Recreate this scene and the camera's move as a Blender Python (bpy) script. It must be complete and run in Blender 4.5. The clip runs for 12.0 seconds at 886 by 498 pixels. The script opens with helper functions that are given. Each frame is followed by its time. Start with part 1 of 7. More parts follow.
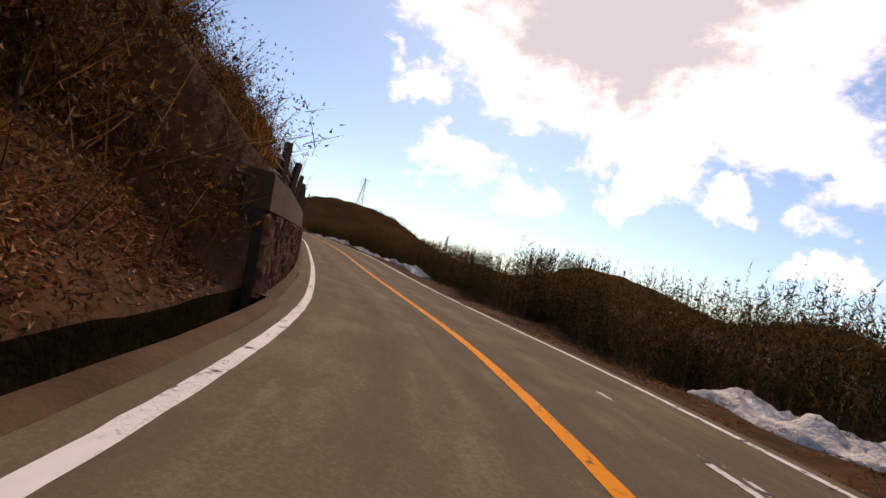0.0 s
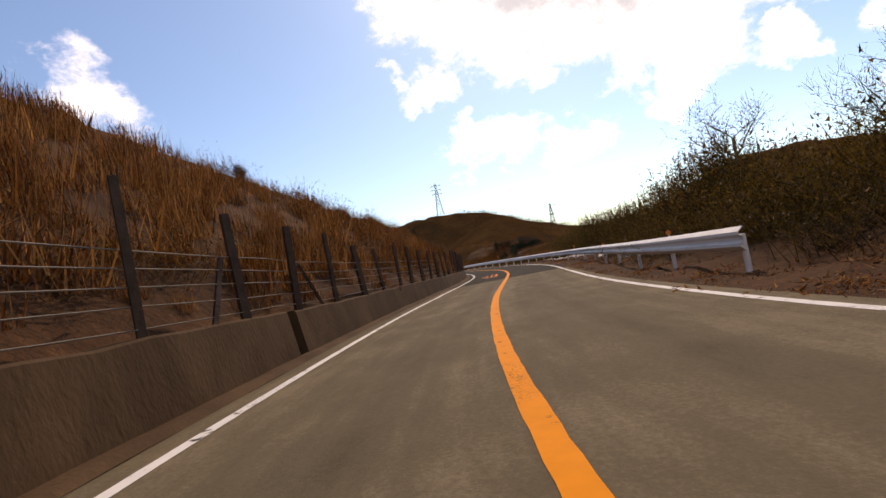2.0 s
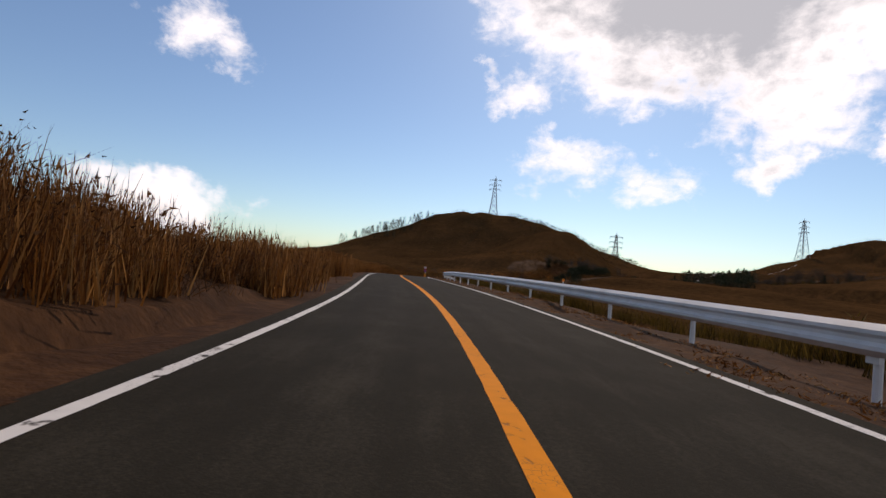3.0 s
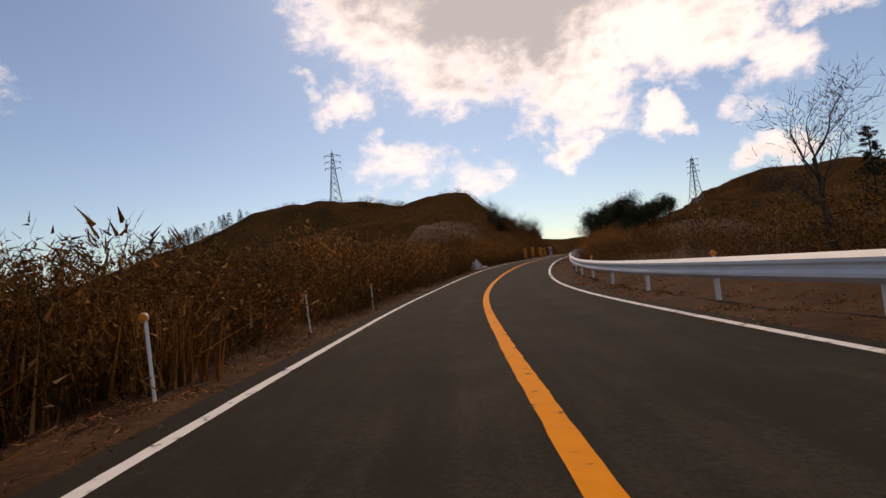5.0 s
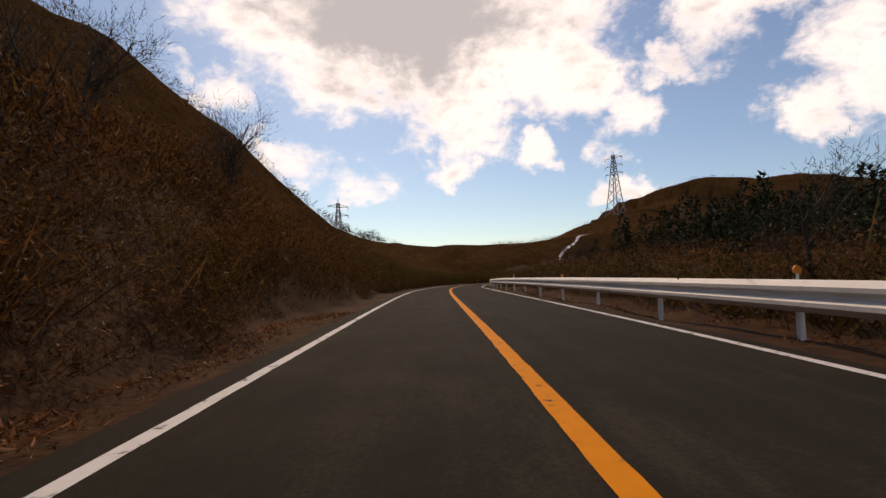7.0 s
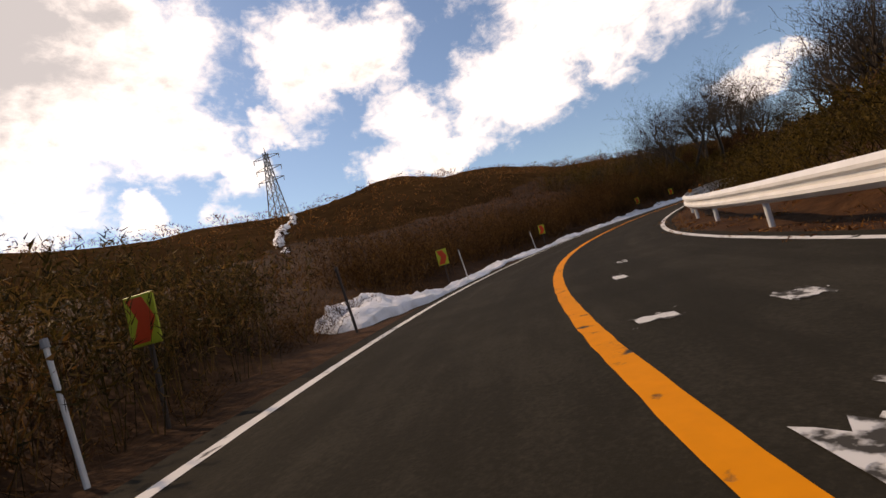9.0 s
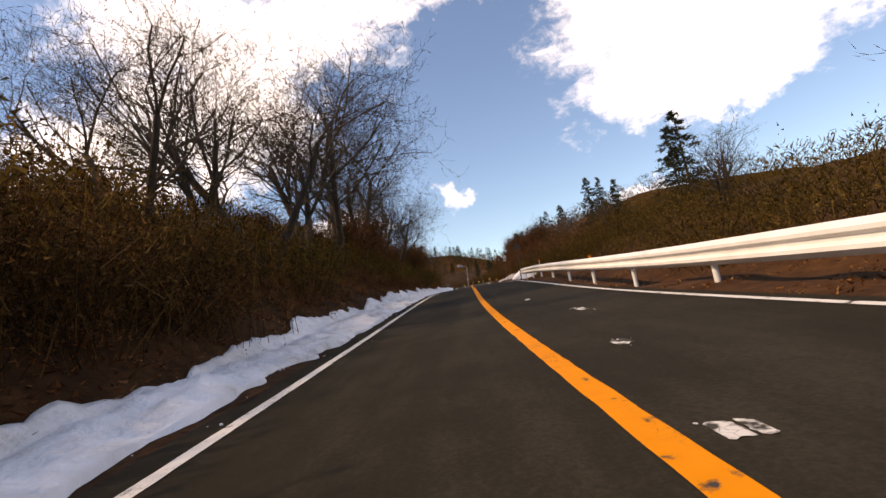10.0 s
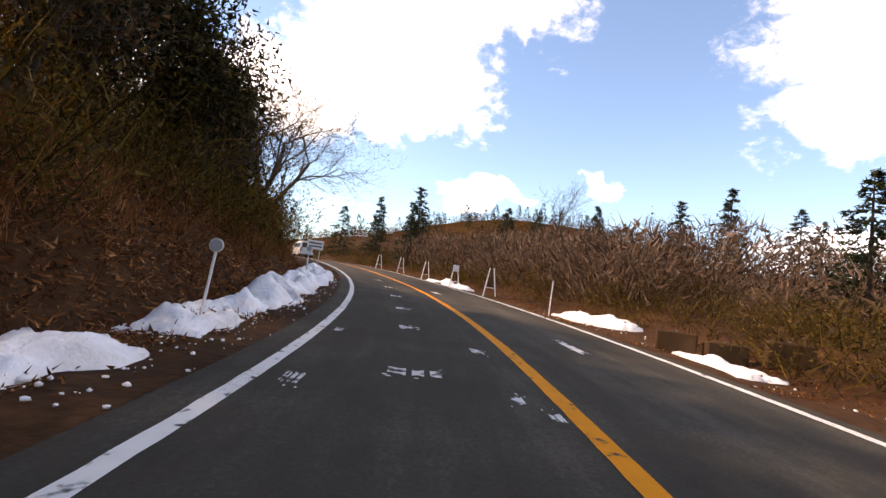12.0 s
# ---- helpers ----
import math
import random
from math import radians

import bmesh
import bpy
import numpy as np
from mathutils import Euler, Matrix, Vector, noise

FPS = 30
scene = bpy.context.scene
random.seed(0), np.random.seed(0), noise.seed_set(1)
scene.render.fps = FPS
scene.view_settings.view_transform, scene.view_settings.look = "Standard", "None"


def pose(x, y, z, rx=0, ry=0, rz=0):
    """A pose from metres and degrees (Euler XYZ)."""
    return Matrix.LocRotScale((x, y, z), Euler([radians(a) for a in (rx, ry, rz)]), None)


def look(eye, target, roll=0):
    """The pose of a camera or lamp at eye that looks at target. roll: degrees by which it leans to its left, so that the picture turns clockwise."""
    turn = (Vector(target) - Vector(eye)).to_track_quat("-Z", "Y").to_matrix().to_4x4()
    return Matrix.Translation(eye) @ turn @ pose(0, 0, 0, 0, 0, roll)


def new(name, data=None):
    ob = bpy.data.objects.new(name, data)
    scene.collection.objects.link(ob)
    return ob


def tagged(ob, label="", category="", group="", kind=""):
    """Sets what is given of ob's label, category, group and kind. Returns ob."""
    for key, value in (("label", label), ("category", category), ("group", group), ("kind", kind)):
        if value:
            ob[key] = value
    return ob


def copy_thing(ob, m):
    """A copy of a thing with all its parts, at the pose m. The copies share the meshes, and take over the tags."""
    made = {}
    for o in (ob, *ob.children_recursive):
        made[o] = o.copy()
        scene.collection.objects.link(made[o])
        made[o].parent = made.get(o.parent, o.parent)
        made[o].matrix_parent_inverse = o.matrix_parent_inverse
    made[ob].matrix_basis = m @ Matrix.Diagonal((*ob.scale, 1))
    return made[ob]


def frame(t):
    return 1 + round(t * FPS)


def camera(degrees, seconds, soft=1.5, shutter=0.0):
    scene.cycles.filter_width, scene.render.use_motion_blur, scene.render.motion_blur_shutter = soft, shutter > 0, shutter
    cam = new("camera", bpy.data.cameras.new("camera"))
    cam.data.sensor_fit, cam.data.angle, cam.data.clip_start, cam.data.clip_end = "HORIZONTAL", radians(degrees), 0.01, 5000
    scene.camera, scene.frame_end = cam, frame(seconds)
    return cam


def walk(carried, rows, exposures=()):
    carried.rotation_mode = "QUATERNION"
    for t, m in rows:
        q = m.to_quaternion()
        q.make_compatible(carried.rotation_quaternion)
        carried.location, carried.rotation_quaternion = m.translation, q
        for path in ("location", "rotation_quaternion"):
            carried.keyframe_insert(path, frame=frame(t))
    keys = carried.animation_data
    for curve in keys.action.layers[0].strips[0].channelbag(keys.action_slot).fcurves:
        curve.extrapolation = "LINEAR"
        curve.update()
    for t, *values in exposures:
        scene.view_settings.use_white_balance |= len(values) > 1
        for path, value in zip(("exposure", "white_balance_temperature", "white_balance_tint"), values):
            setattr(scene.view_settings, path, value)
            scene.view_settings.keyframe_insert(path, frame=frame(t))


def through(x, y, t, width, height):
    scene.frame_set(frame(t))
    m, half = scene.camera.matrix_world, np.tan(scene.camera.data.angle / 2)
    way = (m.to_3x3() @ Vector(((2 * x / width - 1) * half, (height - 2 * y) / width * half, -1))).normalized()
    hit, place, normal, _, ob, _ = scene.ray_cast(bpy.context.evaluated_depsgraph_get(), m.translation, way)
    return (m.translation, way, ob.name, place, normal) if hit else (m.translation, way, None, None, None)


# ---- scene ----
K = 0.46      # metres to a plan unit
cam = camera(85.4, 12.0, shutter=0.0)
walk(cam, [
    (0.0, pose(-0.382, 21.757, 0.382, 92.30, -14.64, 15.87)),
    (0.1, pose(-1.429, 24.545, 0.352, 92.86, -12.05, 23.62)),
    (0.2, pose(-2.827, 27.202, 0.327, 93.55, -8.92, 29.61)),
    (0.3, pose(-4.390, 29.837, 0.324, 94.26, -5.80, 31.25)),
    (0.4, pose(-6.021, 32.443, 0.355, 94.87, -3.25, 32.52)),
    (0.5, pose(-7.698, 35.037, 0.428, 95.28, -1.81, 33.37)),
    (0.6, pose(-9.418, 37.603, 0.521, 95.48, -1.88, 34.66)),
    (0.7, pose(-11.204, 40.126, 0.606, 95.54, -3.01, 36.04)),
    (0.8, pose(-13.061, 42.606, 0.676, 95.50, -4.53, 37.52)),
    (0.9, pose(-14.998, 45.042, 0.742, 95.38, -5.81, 38.86)),
    (1.0, pose(-16.997, 47.461, 0.798, 95.21, -6.16, 39.46)),
    (1.1, pose(-19.043, 49.866, 0.844, 94.92, -5.26, 40.10)),
    (1.2, pose(-21.167, 52.221, 0.879, 94.48, -3.59, 41.05)),
    (1.3, pose(-23.368, 54.529, 0.909, 93.98, -1.76, 41.76)),
    (1.4, pose(-25.603, 56.813, 0.943, 93.77, -0.50, 43.55)),
    (1.5, pose(-27.834, 59.112, 0.975, 93.64, 0.78, 43.61)),
    (1.6, pose(-30.000, 61.454, 0.991, 93.25, 3.06, 41.95)),
    (1.7, pose(-32.030, 63.916, 0.976, 92.78, 5.89, 38.01)),
    (1.8, pose(-33.892, 66.509, 0.919, 92.30, 8.65, 34.30)),
    (1.9, pose(-35.615, 69.217, 0.815, 91.93, 10.68, 30.88)),
    (2.0, pose(-37.197, 72.058, 0.701, 91.75, 11.33, 26.41)),
    (2.1, pose(-38.582, 75.057, 0.611, 91.76, 10.31, 21.86)),
    (2.2, pose(-39.794, 78.172, 0.553, 91.93, 8.09, 19.28)),
    (2.3, pose(-40.868, 81.356, 0.508, 92.17, 5.17, 17.98)),
    (2.4, pose(-41.909, 84.543, 0.467, 92.38, 2.01, 18.31)),
    (2.5, pose(-42.966, 87.691, 0.424, 92.49, -0.88, 20.02)),
    (2.6, pose(-44.101, 90.745, 0.380, 92.37, -4.07, 21.31)),
    (2.7, pose(-45.338, 93.745, 0.337, 92.19, -5.86, 23.14)),
    (2.8, pose(-46.715, 96.716, 0.298, 92.08, -5.56, 25.87)),
    (2.9, pose(-48.236, 99.613, 0.267, 91.99, -5.21, 28.75)),
    (3.0, pose(-49.895, 102.435, 0.242, 91.88, -4.79, 31.32)),
    (3.1, pose(-51.676, 105.184, 0.220, 91.76, -4.31, 33.77)),
    (3.2, pose(-53.561, 107.864, 0.203, 91.66, -3.79, 35.84)),
    (3.3, pose(-55.541, 110.480, 0.191, 91.55, -3.24, 37.43)),
    (3.4, pose(-57.566, 113.068, 0.174, 91.44, -2.64, 38.18)),
    (3.5, pose(-59.616, 115.643, 0.143, 91.34, -2.03, 38.15)),
    (3.6, pose(-61.650, 118.233, 0.106, 91.24, -1.38, 37.76)),
    (3.7, pose(-63.643, 120.864, 0.057, 91.15, -0.73, 36.32)),
    (3.8, pose(-65.566, 123.549, -0.010, 91.06, -0.06, 34.58)),
    (3.9, pose(-67.390, 126.309, -0.087, 90.98, 0.61, 32.29)),
    (4.0, pose(-69.094, 129.149, -0.182, 90.93, 1.27, 29.65)),
    (4.1, pose(-70.657, 132.072, -0.311, 90.87, 1.93, 26.83)),
    (4.2, pose(-72.066, 135.078, -0.499, 90.83, 2.56, 23.81)),
    (4.3, pose(-73.314, 138.158, -0.725, 90.80, 3.18, 20.83)),
    (4.4, pose(-74.427, 141.366, -0.938, 91.21, 3.90, 18.45)),
    (4.5, pose(-75.489, 144.820, -1.084, 91.72, 4.52, 17.10)),
    (4.6, pose(-76.532, 148.468, -1.195, 91.93, 4.77, 16.21)),
    (4.7, pose(-77.540, 152.180, -1.276, 92.08, 4.88, 15.37)),
    (4.8, pose(-78.497, 155.944, -1.336, 92.21, 4.98, 14.18)),
    (4.9, pose(-79.383, 159.743, -1.370, 92.38, 5.19, 13.49)),
    (5.0, pose(-80.259, 163.542, -1.384, 92.65, 5.65, 13.90)),
    (5.1, pose(-81.084, 167.381, -1.392, 93.10, 6.73, 12.46)),
    (5.2, pose(-81.758, 171.283, -1.383, 93.74, 8.40, 9.90)),
    (5.3, pose(-82.182, 175.229, -1.325, 94.42, 10.09, 6.41)),
    (5.4, pose(-82.337, 179.176, -1.191, 95.01, 11.26, 2.74)),
    (5.5, pose(-82.263, 183.084, -1.022, 95.36, 11.37, 0.05)),
    (5.6, pose(-82.042, 186.952, -0.884, 95.43, 9.94, -2.05)),
    (5.7, pose(-81.733, 190.795, -0.773, 95.37, 7.37, -3.44)),
    (5.8, pose(-81.372, 194.604, -0.676, 95.22, 4.33, -4.22)),
    (5.9, pose(-81.001, 198.371, -0.590, 95.00, 1.51, -4.33)),
    (6.0, pose(-80.684, 202.095, -0.520, 94.75, -0.39, -3.67)),
    (6.1, pose(-80.446, 205.776, -0.464, 94.41, -1.20, -3.19)),
    (6.2, pose(-80.273, 209.424, -0.410, 94.03, -1.37, -3.14)),
    (6.3, pose(-80.096, 213.035, -0.356, 93.89, -0.96, -3.05)),
    (6.4, pose(-79.901, 216.610, -0.306, 93.89, -0.32, -3.02)),
    (6.5, pose(-79.700, 220.149, -0.262, 93.80, -0.00, -3.03)),
    (6.6, pose(-79.498, 223.578, -0.224, 93.70, -0.11, -3.43)),
    (6.7, pose(-79.322, 226.740, -0.199, 93.62, 0.06, -3.38)),
    (6.8, pose(-79.204, 229.727, -0.183, 93.47, 0.60, -2.59)),
    (6.9, pose(-79.121, 232.715, -0.172, 93.30, 1.14, -1.74)),
    (7.0, pose(-79.074, 235.701, -0.166, 93.13, 1.70, -0.89)),
    (7.1, pose(-79.055, 238.687, -0.166, 92.94, 2.28, -0.23)),
    (7.2, pose(-79.057, 241.671, -0.174, 92.75, 2.85, 0.24)),
    (7.3, pose(-79.058, 244.654, -0.189, 92.55, 3.44, 0.31)),
    (7.4, pose(-79.048, 247.634, -0.210, 92.35, 4.03, 0.16)),
    (7.5, pose(-79.008, 250.607, -0.238, 92.15, 4.62, -0.23)),
    (7.6, pose(-78.932, 253.574, -0.274, 91.95, 5.22, -0.86)),
    (7.7, pose(-78.804, 256.532, -0.319, 91.76, 5.82, -1.65)),
    (7.8, pose(-78.617, 259.479, -0.370, 91.56, 6.42, -2.75)),
    (7.9, pose(-78.356, 262.410, -0.413, 91.38, 7.01, -3.98)),
    (8.0, pose(-78.010, 265.325, -0.447, 91.20, 7.61, -5.76)),
    (8.1, pose(-77.559, 268.214, -0.476, 91.04, 8.20, -7.64)),
    (8.2, pose(-76.981, 271.071, -0.501, 90.88, 8.78, -10.46)),
    (8.3, pose(-76.255, 273.879, -0.529, 90.75, 9.35, -13.38)),
    (8.4, pose(-75.494, 276.184, -0.554, 90.76, 9.71, -17.04)),
    (8.5, pose(-74.730, 278.108, -0.579, 91.07, 10.16, -20.13)),
    (8.6, pose(-73.819, 280.094, -0.609, 91.61, 10.95, -24.15)),
    (8.7, pose(-72.744, 281.990, -0.628, 92.25, 11.83, -28.91)),
    (8.8, pose(-71.510, 283.774, -0.624, 92.92, 12.73, -33.59)),
    (8.9, pose(-70.130, 285.438, -0.593, 93.55, 13.64, -37.91)),
    (9.0, pose(-68.616, 286.981, -0.543, 94.08, 14.50, -42.30)),
    (9.1, pose(-67.023, 288.352, -0.478, 94.58, 15.54, -46.53)),
    (9.2, pose(-65.377, 289.559, -0.406, 95.17, 16.80, -50.49)),
    (9.3, pose(-63.626, 290.651, -0.324, 95.76, 17.94, -54.57)),
    (9.4, pose(-61.704, 291.657, -0.224, 96.30, 18.67, -59.47)),
    (9.5, pose(-59.526, 292.561, -0.093, 96.70, 18.67, -65.17)),
    (9.6, pose(-57.063, 293.321, 0.068, 96.88, 18.57, -70.76)),
    (9.7, pose(-54.378, 293.882, 0.245, 96.98, 18.43, -75.85)),
    (9.8, pose(-51.538, 294.199, 0.425, 97.20, 17.09, -80.92)),
    (9.9, pose(-48.625, 294.325, 0.609, 97.57, 13.35, -86.20)),
    (10.0, pose(-45.696, 294.303, 0.794, 97.81, 9.86, -90.25)),
    (10.1, pose(-42.745, 294.233, 0.986, 97.77, 7.95, -90.97)),
    (10.2, pose(-39.730, 294.131, 1.204, 97.57, 5.98, -91.57)),
    (10.3, pose(-36.670, 293.985, 1.449, 97.29, 4.08, -92.19)),
    (10.4, pose(-33.591, 293.802, 1.695, 97.01, 2.36, -92.40)),
    (10.5, pose(-30.508, 293.605, 1.917, 96.81, 0.97, -92.66)),
    (10.6, pose(-27.396, 293.421, 2.103, 96.70, 0.95, -92.97)),
    (10.7, pose(-24.237, 293.256, 2.268, 96.62, 2.04, -93.72)),
    (10.8, pose(-21.067, 293.057, 2.428, 96.53, 2.50, -95.09)),
    (10.9, pose(-17.938, 292.803, 2.589, 96.30, -0.22, -95.98)),
    (11.0, pose(-14.883, 292.536, 2.734, 96.05, -2.98, -96.48)),
    (11.1, pose(-11.893, 292.281, 2.869, 95.93, -3.40, -96.43)),
    (11.2, pose(-8.941, 292.048, 3.013, 95.90, -3.64, -95.97)),
    (11.3, pose(-6.036, 291.834, 3.185, 95.90, -3.81, -95.76)),
    (11.4, pose(-3.196, 291.623, 3.376, 95.88, -4.00, -95.61)),
    (11.5, pose(-0.458, 291.483, 3.561, 95.79, -4.30, -92.61)),
    (11.6, pose(2.171, 291.504, 3.708, 95.27, -9.30, -89.65)),
    (11.7, pose(4.700, 291.670, 3.827, 95.09, -9.10, -86.93)),
    (11.8, pose(7.164, 291.941, 3.921, 94.94, -8.24, -84.23)),
    (11.9, pose(9.590, 292.316, 4.004, 94.82, -7.38, -80.87)),
    (12.0, pose(12.014, 292.827, 4.090, 94.74, -7.17, -77.22)),
], [(0.0, -0.12, 9600, 30), (0.5, -0.3, 9600, 30), (1.0, -0.15, 10100, 32), (1.6, -0.05, 10100, 33), (2.0, 0.05, 9600, 28), (2.5, -0.4, 8300, 22), (4.5, -0.6, 10200, 28), (5.0, -0.55, 10400, 29), (6.5, -0.55, 10200, 27), (8.5, -0.35, 10300, 26), (9.5, 0.0, 10400, 25), (10.0, 0.45, 10800, 27), (10.5, 0.82, 11000, 28), (11.0, 0.64, 10900, 27), (11.5, 0.6, 10800, 27), (12.0, 1.08, 10600, 28)])
# ---- light ----
SUN_TURN, SUN_HEIGHT = 12.0, 42.0      # degrees: turn from north (to the west positive), height over the horizon
world = bpy.data.worlds.new("world")
scene.world = world
world.use_nodes = True


def sky_nodes():
    nt = world.node_tree
    nt.nodes.clear()
    N, L = nt.nodes.new, nt.links.new
    out, bg = N("ShaderNodeOutputWorld"), N("ShaderNodeBackground")
    sky = N("ShaderNodeTexSky")
    sky.sky_type, sky.sun_disc = "NISHITA", False
    sky.sun_elevation, sky.sun_rotation = radians(SUN_HEIGHT), radians(-SUN_TURN)
    sky.air_density, sky.dust_density, sky.ozone_density = 1.0, 0.4, 2.2
    co = N("ShaderNodeTexCoord")

    def math_node(op, a, b=None, clamp=False):
        n = N("ShaderNodeMath")
        n.operation, n.use_clamp = op, clamp
        for i, v in enumerate((a, b)):
            if v is None:
                continue
            if isinstance(v, (int, float)):
                n.inputs[i].default_value = v
            else:
                L(v, n.inputs[i])
        return n.outputs[0]

    def fbm(scale, detail, rough, offset, dist=0.0):
        mp = N("ShaderNodeMapping")
        mp.inputs["Scale"].default_value = (1, 1, 1.7)
        mp.inputs["Location"].default_value = offset
        L(co.outputs["Generated"], mp.inputs["Vector"])
        n = N("ShaderNodeTexNoise")
        n.inputs["Scale"].default_value, n.inputs["Detail"].default_value = scale, detail
        n.inputs["Roughness"].default_value, n.inputs["Distortion"].default_value = rough, dist
        L(mp.outputs[0], n.inputs["Vector"])
        return n.outputs["Fac"]

    # bent directions, so that no cloud is round
    bend = N("ShaderNodeTexNoise")
    bend.inputs["Scale"].default_value, bend.inputs["Detail"].default_value, bend.inputs["Roughness"].default_value = 9.0, 6, 0.6
    L(co.outputs["Generated"], bend.inputs["Vector"])
    shift = N("ShaderNodeVectorMath")
    shift.operation = "MULTIPLY_ADD"
    shift.inputs[1].default_value = (0.2, 0.2, 0.2)
    L(bend.outputs["Color"], shift.inputs[0])
    L(co.outputs["Generated"], shift.inputs[2])
    bent = N("ShaderNodeVectorMath")
    bent.operation = "SUBTRACT"
    bent.inputs[1].default_value = (0.1, 0.1, 0.1)
    L(shift.outputs[0], bent.inputs[0])
    ragged = fbm(5.0, 9, 0.62, (0, 0, 0), 0.25)
    fine = fbm(20.0, 9, 0.66, (3, 1, 2), 0.4)
    density = None
    # the clouds: turn, height, half width, half height in degrees, thickness
    for turn, high, wide, tall, thick in CLOUDS:
        a, e = radians(turn), radians(high)
        d = Vector((-math.sin(a) * math.cos(e), math.cos(a) * math.cos(e), math.sin(e)))
        right, up = Vector((math.cos(a), math.sin(a), 0)), None
        up = right.cross(d)
        terms = []
        for axis, size in ((right, wide), (up, tall)):
            dot = N("ShaderNodeVectorMath")
            dot.operation = "DOT_PRODUCT"
            L(bent.outputs[0], dot.inputs[0])
            dot.inputs[1].default_value = axis / math.sin(radians(size))
            terms.append(math_node("MULTIPLY", dot.outputs["Value"], dot.outputs["Value"]))
        front = N("ShaderNodeVectorMath")
        front.operation = "DOT_PRODUCT"
        L(bent.outputs[0], front.inputs[0])
        front.inputs[1].default_value = d
        ahead = math_node("GREATER_THAN", front.outputs["Value"], 0.0)
        r2 = math_node("ADD", terms[0], terms[1])
        blob = math_node("SUBTRACT", 1.0, r2)
        blob = math_node("SUBTRACT", math_node("MULTIPLY", math_node("ADD", math_node("MULTIPLY", blob, thick), 2.0), ahead), 2.0)
        density = blob if density is None else math_node("MAXIMUM", density, blob)
    density = math_node("MAXIMUM", density, -1.8)
    density = math_node("ADD", density, math_node("MULTIPLY", math_node("SUBTRACT", ragged, 0.5), 2.6))
    density = math_node("ADD", density, math_node("MULTIPLY", math_node("SUBTRACT", fine, 0.5), 1.9))
    cover = N("ShaderNodeMapRange")
    cover.interpolation_type = "SMOOTHSTEP"
    cover.inputs["From Min"].default_value, cover.inputs["From Max"].default_value = -0.25, 1.1
    L(density, cover.inputs["Value"])
    # thick middles go grey, edges towards the sun stay white
    thickness = N("ShaderNodeMapRange")
    thickness.interpolation_type = "SMOOTHSTEP"
    thickness.inputs["From Min"].default_value, thickness.inputs["From Max"].default_value = 0.75, 2.3
    L(math_node("ADD", density, math_node("MULTIPLY", math_node("SUBTRACT", fbm(3.4, 9, 0.58, (7, 2, 5), 0.35), 0.5), 4.6)), thickness.inputs["Value"])
    ramp = N("ShaderNodeMix")
    ramp.data_type = "RGBA"
    ramp.inputs["A"].default_value, ramp.inputs["B"].default_value = CLOUD_WHITE, CLOUD_GREY
    L(thickness.outputs[0], ramp.inputs["Factor"])
    scaled = N("ShaderNodeVectorMath")
    scaled.operation = "SCALE"
    scaled.inputs["Scale"].default_value = SKY_STRENGTH
    L(sky.outputs[0], scaled.inputs[0])
    mix = N("ShaderNodeMix")
    mix.data_type = "RGBA"
    L(cover.outputs[0], mix.inputs["Factor"])
    tint = N("ShaderNodeVectorMath")
    tint.operation = "MULTIPLY"
    tint.inputs[1].default_value = (0.68, 0.98, 1.22)
    L(scaled.outputs[0], tint.inputs[0])
    L(tint.outputs[0], mix.inputs["A"])
    L(ramp.outputs["Result"], mix.inputs["B"])
    L(mix.outputs["Result"], bg.inputs["Color"])
    L(bg.outputs[0], out.inputs["Surface"])


SKY_STRENGTH = 0.15
CLOUD_WHITE, CLOUD_GREY = (1.42, 1.62, 1.92, 1), (0.63, 0.77, 0.98, 1)
CLOUDS = [(2, 31, 24, 12, 2.4), (-4, 19, 8, 6, 1.2), (-16, 22, 8, 6, 1.3), (12, 24, 10, 6, 1.3), (24, 20.5, 4.5, 3, 0.9), (28.5, 22.5, 1.8, 1.4, 0.8), (18, 12.5, 5.5, 3.4, 0.8), (8, 11, 6, 2.6, 0.6),
    (-3, 12, 3.6, 2.4, 0.9), (-12, 13.6, 3.4, 1.9, 1.0), (-22.5, 17, 3.4, 4.5, 0.9), (-31, 27, 4.5, 7, 1.1), (-43, 19, 6, 6, 1.1), (-38, 14.5, 4, 3, 1.0), (-22, 8.5, 4, 2.2, 1.0), (-27, 21, 2.6, 1.6, 0.7),
    (-37, 28, 8, 5, 1.2), (-47, 15.5, 6, 3.4, 1.1), (-57, 20, 8, 6.5, 1.2), (-67, 24, 13, 8, 1.3), (-70, 33, 16, 6, 1.2), (-66, 19.5, 6, 3, 1.0), (-90, 37, 12, 3.6, 1.0), (-94, 13.5, 2.0, 2.0, 0.6), (-80, 11.4, 5, 1.8, 0.9),
    (-130, 31, 21, 13, 1.5), (-122, 21, 13, 6, 1.2), (-115, 7.5, 6, 3, 1.0), (60, 22, 5, 4.5, 1), (62, 4.5, 7, 3.5, 1), (-165, 24, 16, 10, 1.1), (140, 30, 15, 8, 1), (100, 16, 9, 5, 0.9)]
sky_nodes()
sun_data = bpy.data.lights.new("sun", "SUN")
sun_data.energy, sun_data.angle, sun_data.color = 2.86, radians(1.5), (1.0, 0.93, 0.82)
a, e = radians(SUN_TURN), radians(SUN_HEIGHT)
new("sun", sun_data).matrix_world = look((-math.sin(a) * math.cos(e) * 50, math.cos(a) * math.cos(e) * 50, math.sin(e) * 50), (0, 0, 0))

